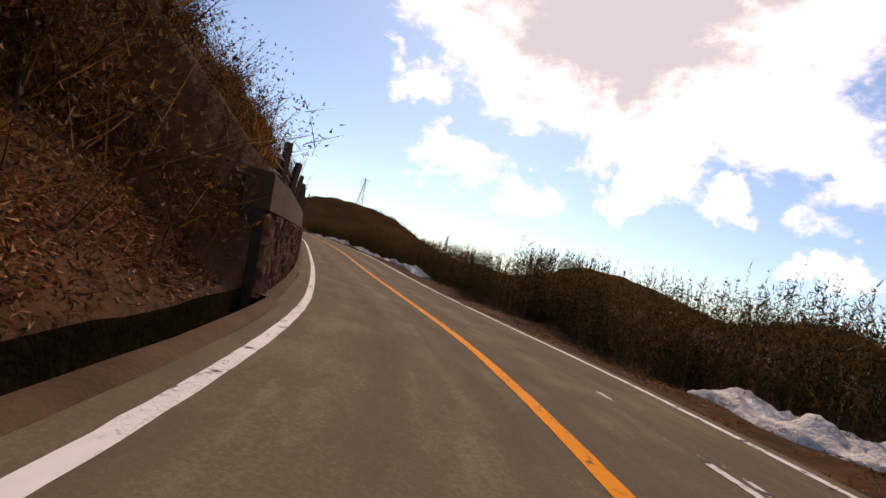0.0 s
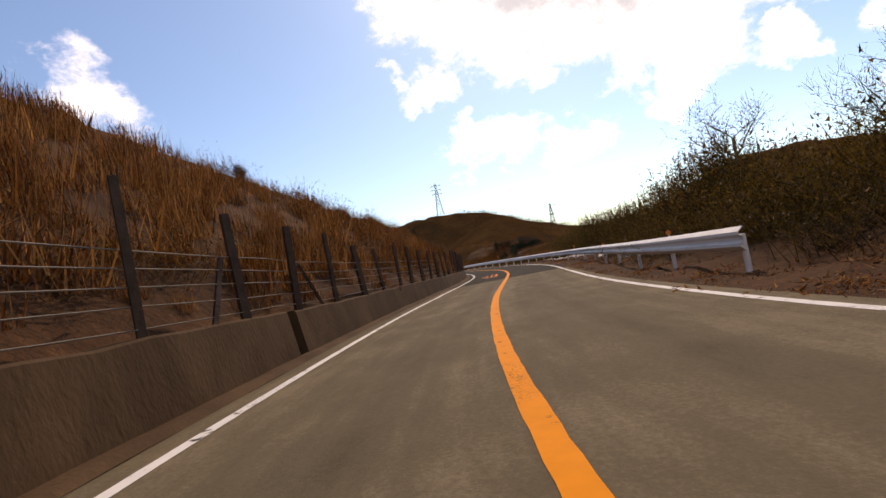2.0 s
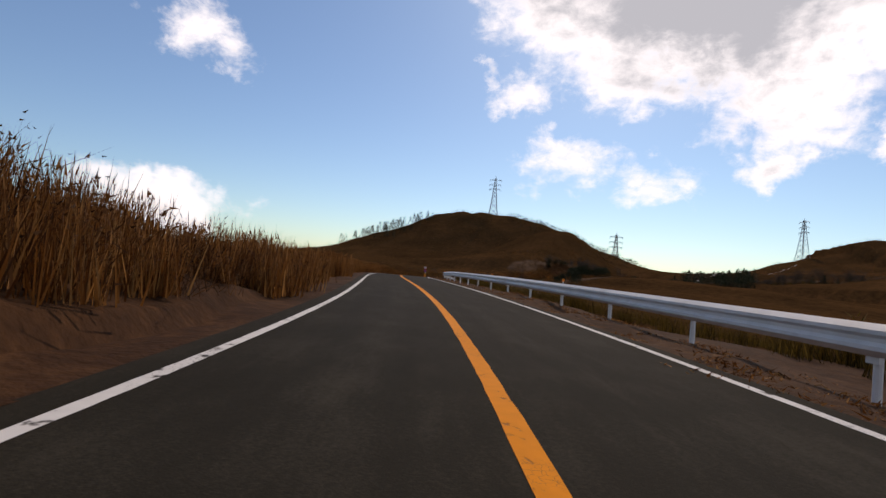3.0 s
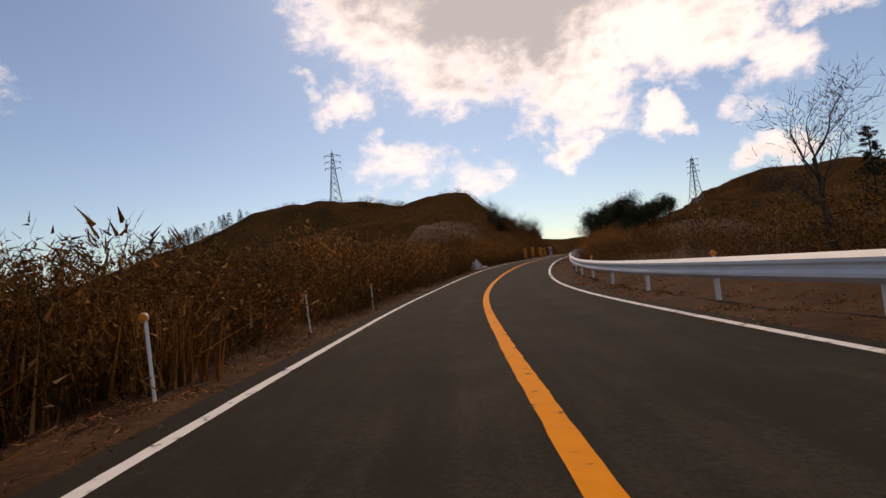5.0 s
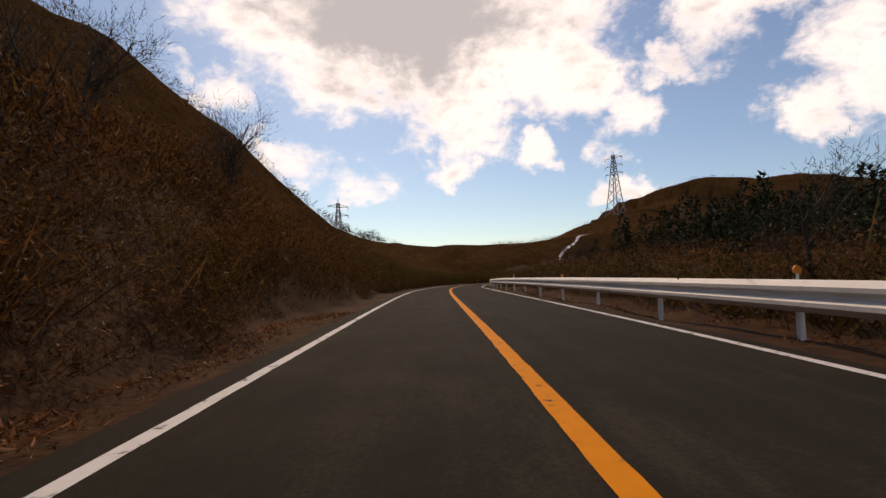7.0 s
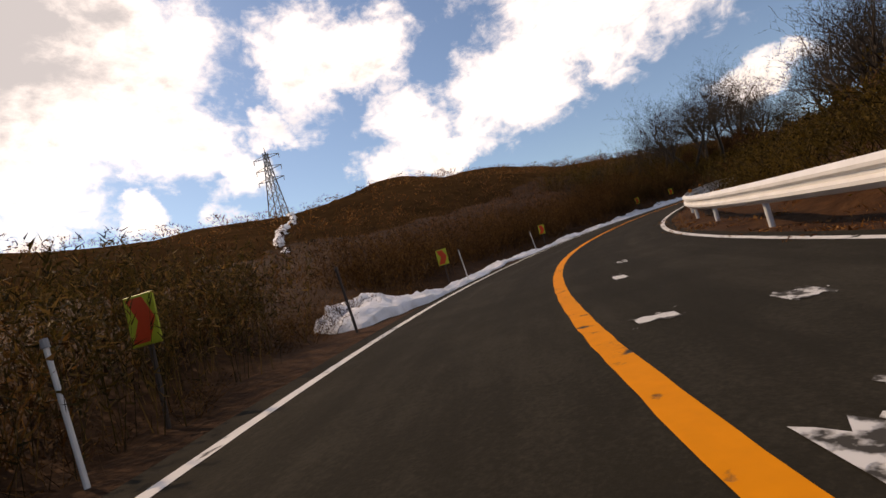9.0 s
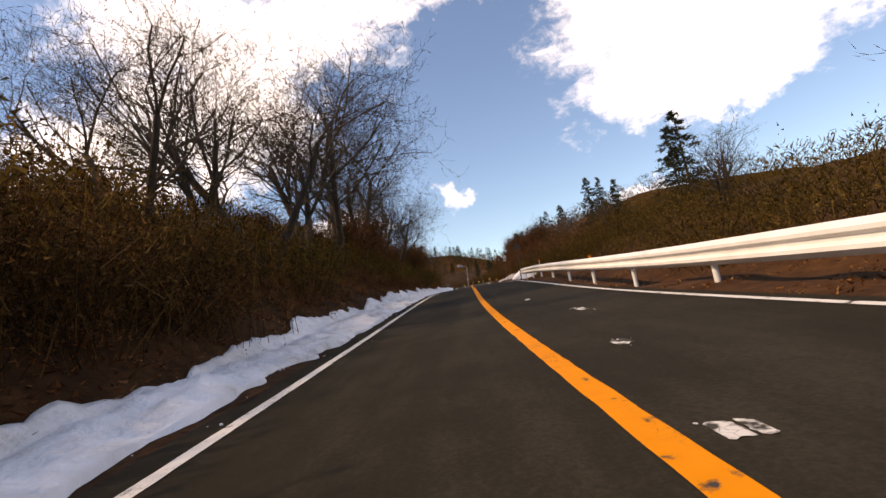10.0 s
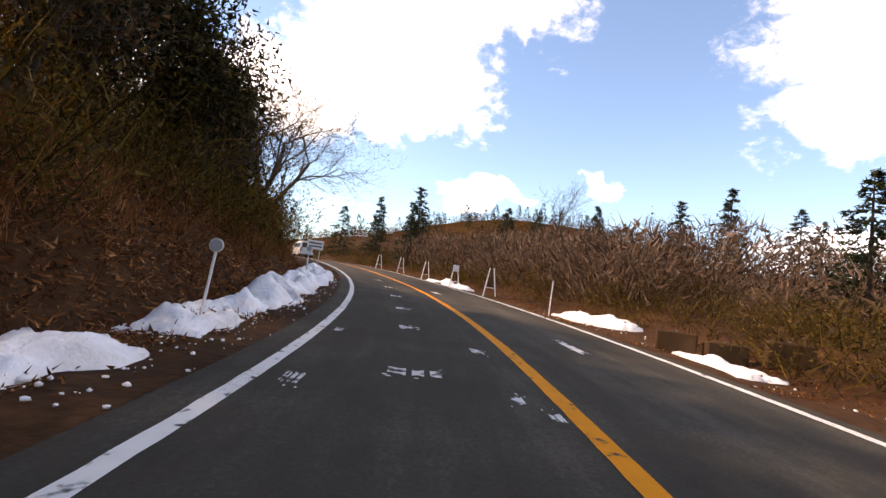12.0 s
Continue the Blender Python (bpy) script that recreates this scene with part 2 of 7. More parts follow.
# ---- plan ----
HEADING = [-15.946, -9.395, -2.190, 6.322, 16.850, 30.206, 32.745, 34.029, 36.662, 39.606, 40.833, 43.949, 45.126, 43.296, 36.497, 30.716, 22.452, 17.376, 17.288, 20.862, 25.336, 30.175, 34.293, 37.731, 38.933, 38.204, 35.686, 31.739, 26.901, 21.731, 16.752, 15.284, 14.147, 12.483, 13.000, 10.534, 5.171, -0.425, -3.935, -5.707, -6.330, -4.889, -3.315, -3.223, -3.545, -2.930, -1.799, -0.550, 0.262, -0.061, -1.258, -3.188, -5.933, -9.895, -15.740, -24.039, -37.304, -49.627, -61.118, -74.375, -85.596, -91.238, -92.224, -93.654, -93.894, -93.393, -94.249, -94.784, -94.170, -94.373, -87.759, -82.754, -75.315, -67.502, -61.877, -56.635, -51.360, -48.319, -46.494, -45.400, -44.743, -44.349, -44.112, -43.970, -43.885, -43.834, -43.804, -43.785, -43.774]      # degrees, to the west positive, by station
HEIGHT = [0.024, -0.056, -0.329, -0.404, 0.199, 0.666, 0.927, 1.008, 0.329, -0.099, -0.449, -0.644, -0.757, -1.076, -1.774, -3.235, -3.913, -4.126, -4.010, -3.101, -2.501, -2.093, -1.740, -1.509, -1.431, -1.558, -1.875, -2.063, -2.265, -1.463, -0.013, 1.389, 3.116, 4.392, 5.498, 6.992, 7.836, 8.960, 10.186, 10.968, 11.515, 11.916, 12.197, 12.394, 12.531, 12.628]
STEP_H, STEP_Z = 12, 24
STATIONS = np.arange(0, STEP_H * (len(HEADING) - 1) - 0.5, 1.0)
LAST = len(STATIONS) - 2
HEAD = np.radians(np.interp(STATIONS, np.arange(len(HEADING)) * STEP_H, HEADING))
mid = (HEAD[1:] + HEAD[:-1]) / 2
AXIS = np.zeros((len(STATIONS), 3))
AXIS[1:, 0], AXIS[1:, 1] = np.cumsum(-np.sin(mid)), np.cumsum(np.cos(mid))
i = np.clip((STATIONS / STEP_Z).astype(int), 0, len(HEIGHT) - 2)
u, hz = STATIONS / STEP_Z - i, np.array(HEIGHT)
slope = np.gradient(hz)
AXIS[:, 2] = ((2 * u ** 3 - 3 * u ** 2 + 1) * hz[i] + (u ** 3 - 2 * u ** 2 + u) * slope[i] + (3 * u ** 2 - 2 * u ** 3) * hz[i + 1] + (u ** 3 - u ** 2) * slope[i + 1])
SIDE = np.stack([np.cos(HEAD), np.sin(HEAD), 0 * HEAD], -1)


def along(table, s):
    s = np.clip(np.asarray(s, float), 0, LAST)
    k = s.astype(int)
    w = (s - k)[..., None] if table.ndim > 1 else s - k
    return table[k] * (1 - w) + table[k + 1] * w


def road_point(s, d, z=0.0):
    """The place at station s, d to the right of the middle line, z over the road, in plan units."""
    p = along(AXIS, s) + along(SIDE, s) * np.asarray(d, float)[..., None]
    p[..., 2] += z
    return p


def heading(s):
    return float(along(HEAD, s))


def steps(rows):
    """A table of values by station, smooth between its rows."""
    rows = np.array(rows, float)
    return lambda s: np.stack([np.interp(s, rows[:, 0], rows[:, j]) for j in range(1, rows.shape[1])], -1)


def hash_noise(x, y, seed=0.0):
    """Smooth value noise over arrays, about -1 to 1."""
    def rnd(a, b):
        v = np.sin(a * 127.1 + b * 311.7 + seed * 74.7) * 43758.5453
        return (v - np.floor(v)) * 2 - 1
    xi, yi = np.floor(x), np.floor(y)
    fx, fy = x - xi, y - yi
    fx, fy = fx * fx * (3 - 2 * fx), fy * fy * (3 - 2 * fy)
    return (rnd(xi, yi) * (1 - fx) + rnd(xi + 1, yi) * fx) * (1 - fy) + (rnd(xi, yi + 1) * (1 - fx) + rnd(xi + 1, yi + 1) * fx) * fy


def fbm_noise(x, y, seed=0.0, octaves=4):
    total, amp = 0, 1.0
    for o in range(octaves):
        total = total + amp * hash_noise(x * 2 ** o, y * 2 ** o, seed + o)
        amp *= 0.5
    return total


# left of the road: station, shoulder width, step up behind a wall, slope, greatest height
LEFT = steps([(0, 1.0, 0, .8, 7), (56.5, 1.0, 0, .8, 7), (57.5, 1.0, 1.9, .95, 30), (155, 1.0, 1.9, 1.0, 34),
    (156, 1.0, 1.2, 1.0, 44), (180, 1.0, .9, .95, 44), (194, 1.0, .8, .85, 40), (221, 1.0, .7, .85, 30), (252, 1.0, .6, .8, 20), (275, 2, 0, .1, 2),
    (407, 2.4, 0, .3, .8), (418, 2.4, 0, .6, 1.3), (470, 2.4, 0, .6, 1.6), (480, 1.9, 0, .85, 9), (500, 1.9, 0, 1.0, 12), (575, 1.8, 0, 1.0, 12), (615, 2.2, 0, .6, 1.2),
    (686, 2.2, 0, .5, 1.2), (698, 2, 0, .3, 14), (718, 2, 0, .5, 14), (734, 2.1, 0, .9, 13), (745, 2.2, 0, .92, 12), (800, 2.2, 0, .9, 12), (860, 2.4, 0, .85, 12), (2000, 2.4, 0, .8, 10)])
RIGHT = steps([(0, 3.6, 0, .6, 1.3), (150, 3.6, 0, .6, 1.3), (156, 2.6, 0, .3, 3), (193, 2.5, 0, .35, 3), (221, 2, 0, .2, 2), (251, 2, 0, -.12, 3), (300, 2, 0, -.15, 3),
    (350, 2, 0, 0, 1), (407, 2, 0, .15, 2), (455, 2, 0, .15, 1.2), (468, 2, 0, .25, 2.4), (480, 2, 0, .45, 4), (500, 2, 0, .5, 5), (516, 2, 0, .15, 2), (545, 1.6, 0, 0, 1), (628, 1.6, 0, .1, 2), (675, 2, 0, .35, 5),
    (746, 2, 0, .35, 5), (778, 2, 0, .4, 6), (800, 2, 0, .9, 10), (837, 2, 0, .9, 10), (848, 2, 0, .5, 6), (858, 2, 0, .1, 2), (870, 2.4, 0, .14, 2.5), (884, 2.6, 0, .34, 5), (940, 2.6, 0, .4, 6), (2000, 2.6, 0, .4, 6)])
LEFT_EDGE, RIGHT_EDGE = -3.0, 3.22


def bank(s, d):
    """Height of the ground over the road beside it."""
    left = d < 0
    out = np.where(left, LEFT_EDGE - d, d - RIGHT_EDGE)
    row = np.where(left[..., None], LEFT(s), RIGHT(s))
    w = np.maximum(out - row[..., 0], 0)
    top = np.maximum(row[..., 3], 0.01)
    rise = row[..., 2] * w
    rise = np.where(row[..., 2] >= 0, top * (1 - np.exp(-rise / top)), np.maximum(rise, -row[..., 3]))
    soft = np.clip(w / 1.5, 0, 1)
    n = fbm_noise(s * 0.35, d * 0.35, 3.0) * 0.14 * np.clip(out / 1.2, 0, 1) + fbm_noise(s * 0.06, d * 0.06, 9.0) * 0.6 * soft * np.clip(w / 8, 0, 1)
    # an open ditch runs between the kerb and the first bank, which starts above it
    ditch = np.where(left & (s < 57.2), np.clip((out - 0.5) / 0.08, 0, 1), 0)
    step_up = np.clip((out - 0.95) / 0.1, 0, 1)
    return np.where(out > row[..., 0], row[..., 1], 0) + rise + n - 0.05 * np.clip(out / 0.5, 0, 1) + ditch * (-0.42 + step_up * 0.56)

# ---- building helpers ----
def mesh_object(name, verts, faces, materials, parent=None, index=None, smooth=False):
    """One mesh object; verts in plan units, or in a part's own axes."""
    me = bpy.data.meshes.new(name)
    verts = np.asarray(verts, np.float32) * K
    if isinstance(faces, np.ndarray):
        n, k = faces.shape
        me.vertices.add(len(verts))
        me.vertices.foreach_set("co", verts.ravel())
        me.loops.add(n * k)
        me.loops.foreach_set("vertex_index", faces.astype(np.int32).ravel())
        me.polygons.add(n)
        me.polygons.foreach_set("loop_start", np.arange(0, n * k, k, dtype=np.int32))
        me.update(calc_edges=True)
    else:
        me.from_pydata(verts.tolist(), [], faces)
    for m in materials if isinstance(materials, (list, tuple)) else [materials]:
        me.materials.append(m)
    if index is not None:
        me.polygons.foreach_set("material_index", np.asarray(index, np.int32))
    if smooth:
        me.polygons.foreach_set("use_smooth", np.ones(len(me.polygons), bool))
    me.validate()
    ob = new(name, me)
    ob.parent = parent
    return ob


def part(name, bm, material, parent=None, label="", smooth=False):
    """A bmesh, in plan units, as one mesh object under a thing or a part."""
    me = bpy.data.meshes.new(name)
    for v in bm.verts:
        v.co *= K
    bm.to_mesh(me)
    bm.free()
    me.materials.append(material)
    if smooth:
        me.polygons.foreach_set("use_smooth", np.ones(len(me.polygons), bool))
    ob = new(name, me)
    ob.parent = parent
    return tagged(ob, label)


def box(bm, size, at=(0, 0, 0), turn=(0, 0, 0), bevel=0.0):
    m = Matrix.Translation(at) @ Euler([radians(t) for t in turn]).to_matrix().to_4x4() @ Matrix.Diagonal((*size, 1))
    made = bmesh.ops.create_cube(bm, size=1.0, matrix=m)["verts"]
    if bevel:
        edges = list({e for v in made for e in v.link_edges})
        bmesh.ops.bevel(bm, geom=edges, offset=bevel, segments=1, affect="EDGES")
    return bm


def rod(bm, a, b, r1, r2=None, sides=8):
    a, b = Vector(a), Vector(b)
    r2 = r1 if r2 is None else r2
    turn = (b - a).to_track_quat("Z", "Y").to_matrix().to_4x4()
    bmesh.ops.create_cone(bm, cap_ends=True, segments=sides, radius1=r1, radius2=r2, depth=(b - a).length,
                          matrix=Matrix.Translation((a + b) / 2) @ turn)
    return bm


def thing_at(name, s, d, z=0.0, turn=0.0, lean=(0, 0)):
    """An Empty at a station of the road, facing along it."""
    ob = new(name)
    ob.empty_display_size = 0.1
    p = road_point(np.array(float(s)), np.array(float(d)), z) * K
    ob.matrix_basis = Matrix.Translation(p) @ Euler((radians(lean[0]), radians(lean[1]), heading(s) + radians(turn))).to_matrix().to_4x4()
    return ob


def spot(s, d, z=0.0, turn=0.0, lean=(0, 0)):
    p = road_point(np.array(float(s)), np.array(float(d)), z) * K
    return Matrix.Translation(p) @ Euler((radians(lean[0]), radians(lean[1]), heading(s) + radians(turn))).to_matrix().to_4x4()


def grid_faces(n, m):
    a = (np.arange(n - 1)[:, None] * m + np.arange(m - 1)[None, :]).ravel()
    return np.stack([a, a + 1, a + m + 1, a + m], -1)


def ribbon(name, s0, s1, ds, lanes, z, material, parent=None, smooth=True, across=False):
    """A strip along the road. lanes: values of d, or a function of the stations that gives them."""
    s = np.linspace(s0, s1, max(2, int((s1 - s0) / ds) + 1))
    d = lanes(s) if callable(lanes) else np.repeat(np.array(lanes, float)[None], len(s), 0)
    S = np.repeat(s[:, None], d.shape[1], 1)
    h = z(S, d) if callable(z) else np.full(S.shape, z)
    v = road_point(S, d)
    v[..., 2] += h
    ob = mesh_object(name, v.reshape(-1, 3), grid_faces(len(s), d.shape[1]), material, parent, smooth=smooth)
    if across:
        me = ob.data
        k = np.zeros(len(me.loops), np.int32)
        me.loops.foreach_get("vertex_index", k)
        me.uv_layers.new(name="UVMap").data.foreach_set("uv", np.stack([d.ravel()[k], S.ravel()[k]], -1).astype(np.float32).ravel())
    return ob


# ---- materials ----
def material(name, rough=0.8, metal=0.0, spec=0.5):
    m = bpy.data.materials.new(name)
    m.use_nodes = True
    b = m.node_tree.nodes["Principled BSDF"]
    b.inputs["Roughness"].default_value, b.inputs["Metallic"].default_value = rough, metal
    b.inputs["Specular IOR Level"].default_value = spec
    return m, m.node_tree.nodes, m.node_tree.links, b


def noisy(name, stops, scale, rough=0.85, bump=0.0, bump_scale=None, detail=6, metal=0.0, spec=0.1, stretch=(1, 1, 1), big=None, space="Object"):
    """A surface coloured by noise at two sizes (per plan unit), with fine relief. stops: (place, colour)."""
    m, N, L, b = material(name, rough, metal, spec)
    co, mp = N.new("ShaderNodeTexCoord"), N.new("ShaderNodeMapping")
    mp.inputs["Scale"].default_value = [v / K for v in stretch]
    L.new(co.outputs[space], mp.inputs["Vector"])
    n1, n2 = N.new("ShaderNodeTexNoise"), N.new("ShaderNodeTexNoise")
    n1.inputs["Scale"].default_value, n1.inputs["Detail"].default_value = scale, detail
    n2.inputs["Scale"].default_value, n2.inputs["Detail"].default_value = big or scale * 0.13, 4
    for n in (n1, n2):
        n.inputs["Roughness"].default_value = 0.6
        L.new(mp.outputs[0], n.inputs["Vector"])
    mix = N.new("ShaderNodeMix")
    mix.inputs["Factor"].default_value = 0.45
    L.new(n1.outputs["Fac"], mix.inputs["A"])
    L.new(n2.outputs["Fac"], mix.inputs["B"])
    ramp = N.new("ShaderNodeValToRGB")
    while len(ramp.color_ramp.elements) < len(stops):
        ramp.color_ramp.elements.new(0.5)
    for el, (p, c) in zip(ramp.color_ramp.elements, stops):
        el.position, el.color = p, (*c, 1)
    L.new(mix.outputs["Result"], ramp.inputs["Fac"])
    L.new(ramp.outputs["Color"], b.inputs["Base Color"])
    if bump:
        bp, n3 = N.new("ShaderNodeBump"), N.new("ShaderNodeTexNoise")
        n3.inputs["Scale"].default_value, n3.inputs["Detail"].default_value = bump_scale or scale * 3, 5
        L.new(mp.outputs[0], n3.inputs["Vector"])
        bp.inputs["Strength"].default_value, bp.inputs["Distance"].default_value = bump, 0.05 * K
        L.new(n3.outputs["Fac"], bp.inputs["Height"])
        L.new(bp.outputs[0], b.inputs["Normal"])
    return m


LEAF_TONE = 1.08


def foliage(name, stops, rough=0.7, through=0.38, spec=0.12):
    """Leaves and blades: each its own shade, a little light passing through."""
    m, N, L, b = material(name, rough, 0.0, spec)
    geo, ramp = N.new("ShaderNodeNewGeometry"), N.new("ShaderNodeValToRGB")
    stops = stops + [(0.9, tuple(v * 1.9 for v in stops[-1][1]))]
    while len(ramp.color_ramp.elements) < len(stops):
        ramp.color_ramp.elements.new(0.5)
    for el, (p, c) in zip(ramp.color_ramp.elements, stops):
        el.position, el.color = p, (*[v * LEAF_TONE for v in c], 1)
    co, n = N.new("ShaderNodeTexCoord"), N.new("ShaderNodeTexNoise")
    n.inputs["Scale"].default_value, n.inputs["Detail"].default_value = 0.35 / K, 3
    L.new(co.outputs["Object"], n.inputs["Vector"])
    mix = N.new("ShaderNodeMix")
    mix.inputs["Factor"].default_value = 0.34
    L.new(geo.outputs["Random Per Island"], mix.inputs["A"])
    L.new(n.outputs["Fac"], mix.inputs["B"])
    L.new(mix.outputs["Result"], ramp.inputs["Fac"])
    L.new(ramp.outputs["Color"], b.inputs["Base Color"])
    tr, ms = N.new("ShaderNodeBsdfTranslucent"), N.new("ShaderNodeMixShader")
    L.new(ramp.outputs["Color"], tr.inputs["Color"])
    ms.inputs[0].default_value = through
    L.new(b.outputs[0], ms.inputs[1])
    L.new(tr.outputs[0], ms.inputs[2])
    L.new(ms.outputs[0], N["Material Output"].inputs["Surface"])
    return m


def plain(name, colour, rough=0.5, metal=0.0, spec=0.5, wear=0.12, scale=9.0):
    c = Vector(colour)
    return noisy(name, [(0.3, tuple(c * (1 - wear))), (0.7, tuple(c * (1 + wear * 0.5)))], scale, rough, 0.06, scale * 4, 4, metal, spec)


def paint(name, colour, under, gaps=0.42):
    """Road paint, cracked and worn through to the asphalt."""
    m, N, L, b = material(name, 0.8, 0.0, 0.1)
    co = N.new("ShaderNodeTexCoord")
    vo = N.new("ShaderNodeTexVoronoi")
    vo.feature = "DISTANCE_TO_EDGE"
    vo.inputs["Scale"].default_value = 15.0 / K
    n, n2 = N.new("ShaderNodeTexNoise"), N.new("ShaderNodeTexNoise")
    n.inputs["Scale"].default_value, n.inputs["Detail"].default_value = 6.0 / K, 8
    n2.inputs["Scale"].default_value, n2.inputs["Detail"].default_value = 0.5 / K, 3
    wob = N.new("ShaderNodeVectorMath")
    wob.operation = "MULTIPLY_ADD"
    wob.inputs[1].default_value = (0.12 * K,) * 3
    L.new(n.outputs["Color"], wob.inputs[0])
    L.new(co.outputs["Object"], wob.inputs[2])
    L.new(wob.outputs[0], vo.inputs["Vector"])
    for q in (n, n2):
        L.new(co.outputs["Object"], q.inputs["Vector"])
    crack = N.new("ShaderNodeMapRange")
    crack.inputs["From Min"].default_value, crack.inputs["From Max"].default_value = 0.008, 0.02
    L.new(vo.outputs["Distance"], crack.inputs["Value"])
    some = N.new("ShaderNodeMapRange")
    some.inputs["From Min"].default_value, some.inputs["From Max"].default_value = 0.36, 0.44
    L.new(n2.outputs["Fac"], some.inputs["Value"])
    mx = N.new("ShaderNodeMath")
    mx.operation = "MAXIMUM"
    L.new(crack.outputs[0], mx.inputs[0])
    L.new(some.outputs[0], mx.inputs[1])
    worn = N.new("ShaderNodeMapRange")
    worn.inputs["From Min"].default_value, worn.inputs["From Max"].default_value = gaps - 0.08, gaps
    L.new(n.outputs["Fac"], worn.inputs["Value"])
    mul = N.new("ShaderNodeMath")
    mul.operation = "MULTIPLY"
    L.new(mx.outputs[0], mul.inputs[0])
    L.new(worn.outputs[0], mul.inputs[1])
    tone = N.new("ShaderNodeMix")
    tone.data_type = "RGBA"
    tone.inputs["A"].default_value, tone.inputs["B"].default_value = (*[v * 0.75 for v in colour], 1), (*colour, 1)
    L.new(n.outputs["Fac"], tone.inputs["Factor"])
    col = N.new("ShaderNodeMix")
    col.data_type = "RGBA"
    col.inputs["A"].default_value = (*under, 1)
    L.new(mul.outputs[0], col.inputs["Factor"])
    L.new(tone.outputs["Result"], col.inputs["B"])
    L.new(col.outputs["Result"], b.inputs["Base Color"])
    bp = N.new("ShaderNodeBump")
    bp.inputs["Strength"].default_value, bp.inputs["Distance"].default_value = 0.4, 0.02 * K
    L.new(mul.outputs[0], bp.inputs["Height"])
    L.new(bp.outputs[0], b.inputs["Normal"])
    return m


def asphalt(name, dark, middle, light, tracks):
    """Asphalt: aggregate grain, stains, and pale worn streaks along the lanes (texture axes: across the road, along it)."""
    m, N, L, b = material(name, 0.92, 0.0, 0.06)
    co, uv = N.new("ShaderNodeTexCoord"), N.new("ShaderNodeTexCoord")

    def grain(scale, detail, source, stretch=(1, 1, 1), rough=0.6):
        mp, n = N.new("ShaderNodeMapping"), N.new("ShaderNodeTexNoise")
        mp.inputs["Scale"].default_value = stretch
        L.new(source, mp.inputs["Vector"])
        L.new(mp.outputs[0], n.inputs["Vector"])
        n.inputs["Scale"].default_value, n.inputs["Detail"].default_value, n.inputs["Roughness"].default_value = scale, detail, rough
        return n.outputs["Fac"]

    def blend(a, b, f):
        x = N.new("ShaderNodeMix")
        x.inputs["Factor"].default_value = f
        L.new(a, x.inputs["A"])
        L.new(b, x.inputs["B"])
        return x.outputs["Result"]
    fine = grain(26 / K, 4, co.outputs["Object"], rough=0.75)
    stain = grain(0.7 / K, 8, co.outputs["Object"])
    lane = grain(1.1, 3, uv.outputs["UV"], (1.0, 0.035, 1))
    scuff = grain(2.6, 8, uv.outputs["UV"], (1.0, 0.22, 1), 0.7)
    tone = blend(blend(fine, stain, 0.45), blend(lane, scuff, 0.45), tracks)
    ramp = N.new("ShaderNodeValToRGB")
    ramp.color_ramp.elements.new(0.5)
    for el, (p, c) in zip(ramp.color_ramp.elements, ((0.34, dark), (0.5, middle), (0.68, light))):
        el.position, el.color = p, (*c, 1)
    L.new(tone, ramp.inputs["Fac"])
    L.new(ramp.outputs["Color"], b.inputs["Base Color"])
    bp = N.new("ShaderNodeBump")
    bp.inputs["Strength"].default_value, bp.inputs["Distance"].default_value = 0.35, 0.012 * K
    L.new(grain(60 / K, 3, co.outputs["Object"]), bp.inputs["Height"])
    L.new(bp.outputs[0], b.inputs["Normal"])
    return m


OLD_ASPHALT = asphalt("old_asphalt", (0.06912, 0.05567, 0.0346), (0.1203, 0.09594, 0.06026), (0.2432, 0.193, 0.1228), 0.55)
ASPHALT = asphalt("asphalt", (0.0140, 0.0118, 0.0080), (0.0230, 0.0196, 0.0136), (0.055, 0.047, 0.034), 0.5)
PALE_ASPHALT = asphalt("pale_asphalt", (0.03192, 0.028, 0.02214), (0.05244, 0.04614, 0.03672), (0.114, 0.1008, 0.08208), 0.5)
WHITE = paint("white_paint", (0.74, 0.72, 0.68), (0.05, 0.046, 0.04), 0.40)
ORANGE = paint("orange_paint", (0.85, 0.27, 0.012), (0.05, 0.046, 0.04), 0.365)
WORN_ORANGE = paint("worn_orange_paint", (0.8, 0.2, 0.02), (0.05, 0.046, 0.04), 0.48)
DRY_EARTH = noisy("dry_earth", [(0.25, (0.01496, 0.006349, 0.002856)), (0.5, (0.051, 0.02136, 0.008568)), (0.62, (0.0816, 0.03579, 0.01428)), (0.8, (0.1292, 0.06638, 0.02856))], 3.0, 0.95, 0.8, 9, 9)
HILL = noisy("dry_hill", [(0.28, (0.02233, 0.01238, 0.005554)), (0.45, (0.04787, 0.02474, 0.01041)), (0.62, (0.0838, 0.04081, 0.01666)), (0.8, (0.1196, 0.05938, 0.02638))], 0.5, 0.95, 1.0, 2.5, 10, big=0.04, spec=0.0)
CONCRETE = noisy("weathered_concrete", [(0.25, (0.02621, 0.01428, 0.007291)), (0.5, (0.06048, 0.034, 0.01749)), (0.75, (0.123, 0.07225, 0.03864))], 1.2, 0.9, 0.3, 20, 8, stretch=(1.008, 0.8501, 0.4375))
STONE = noisy("wall_stone", [(0.25, (0.03549, 0.0138, 0.00816)), (0.48, (0.116, 0.0483, 0.02856)), (0.62, (0.1911, 0.0897, 0.05712)), (0.72, (0.4641, 0.3105, 0.2346))], 4.5, 0.8, 0.9, 20, 9, big=1.1)
MORTAR = noisy("mortar", [(0.3, (0.012, 0.009, 0.007)), (0.7, (0.04, 0.03, 0.024))], 4.0, 0.95, 0.5)
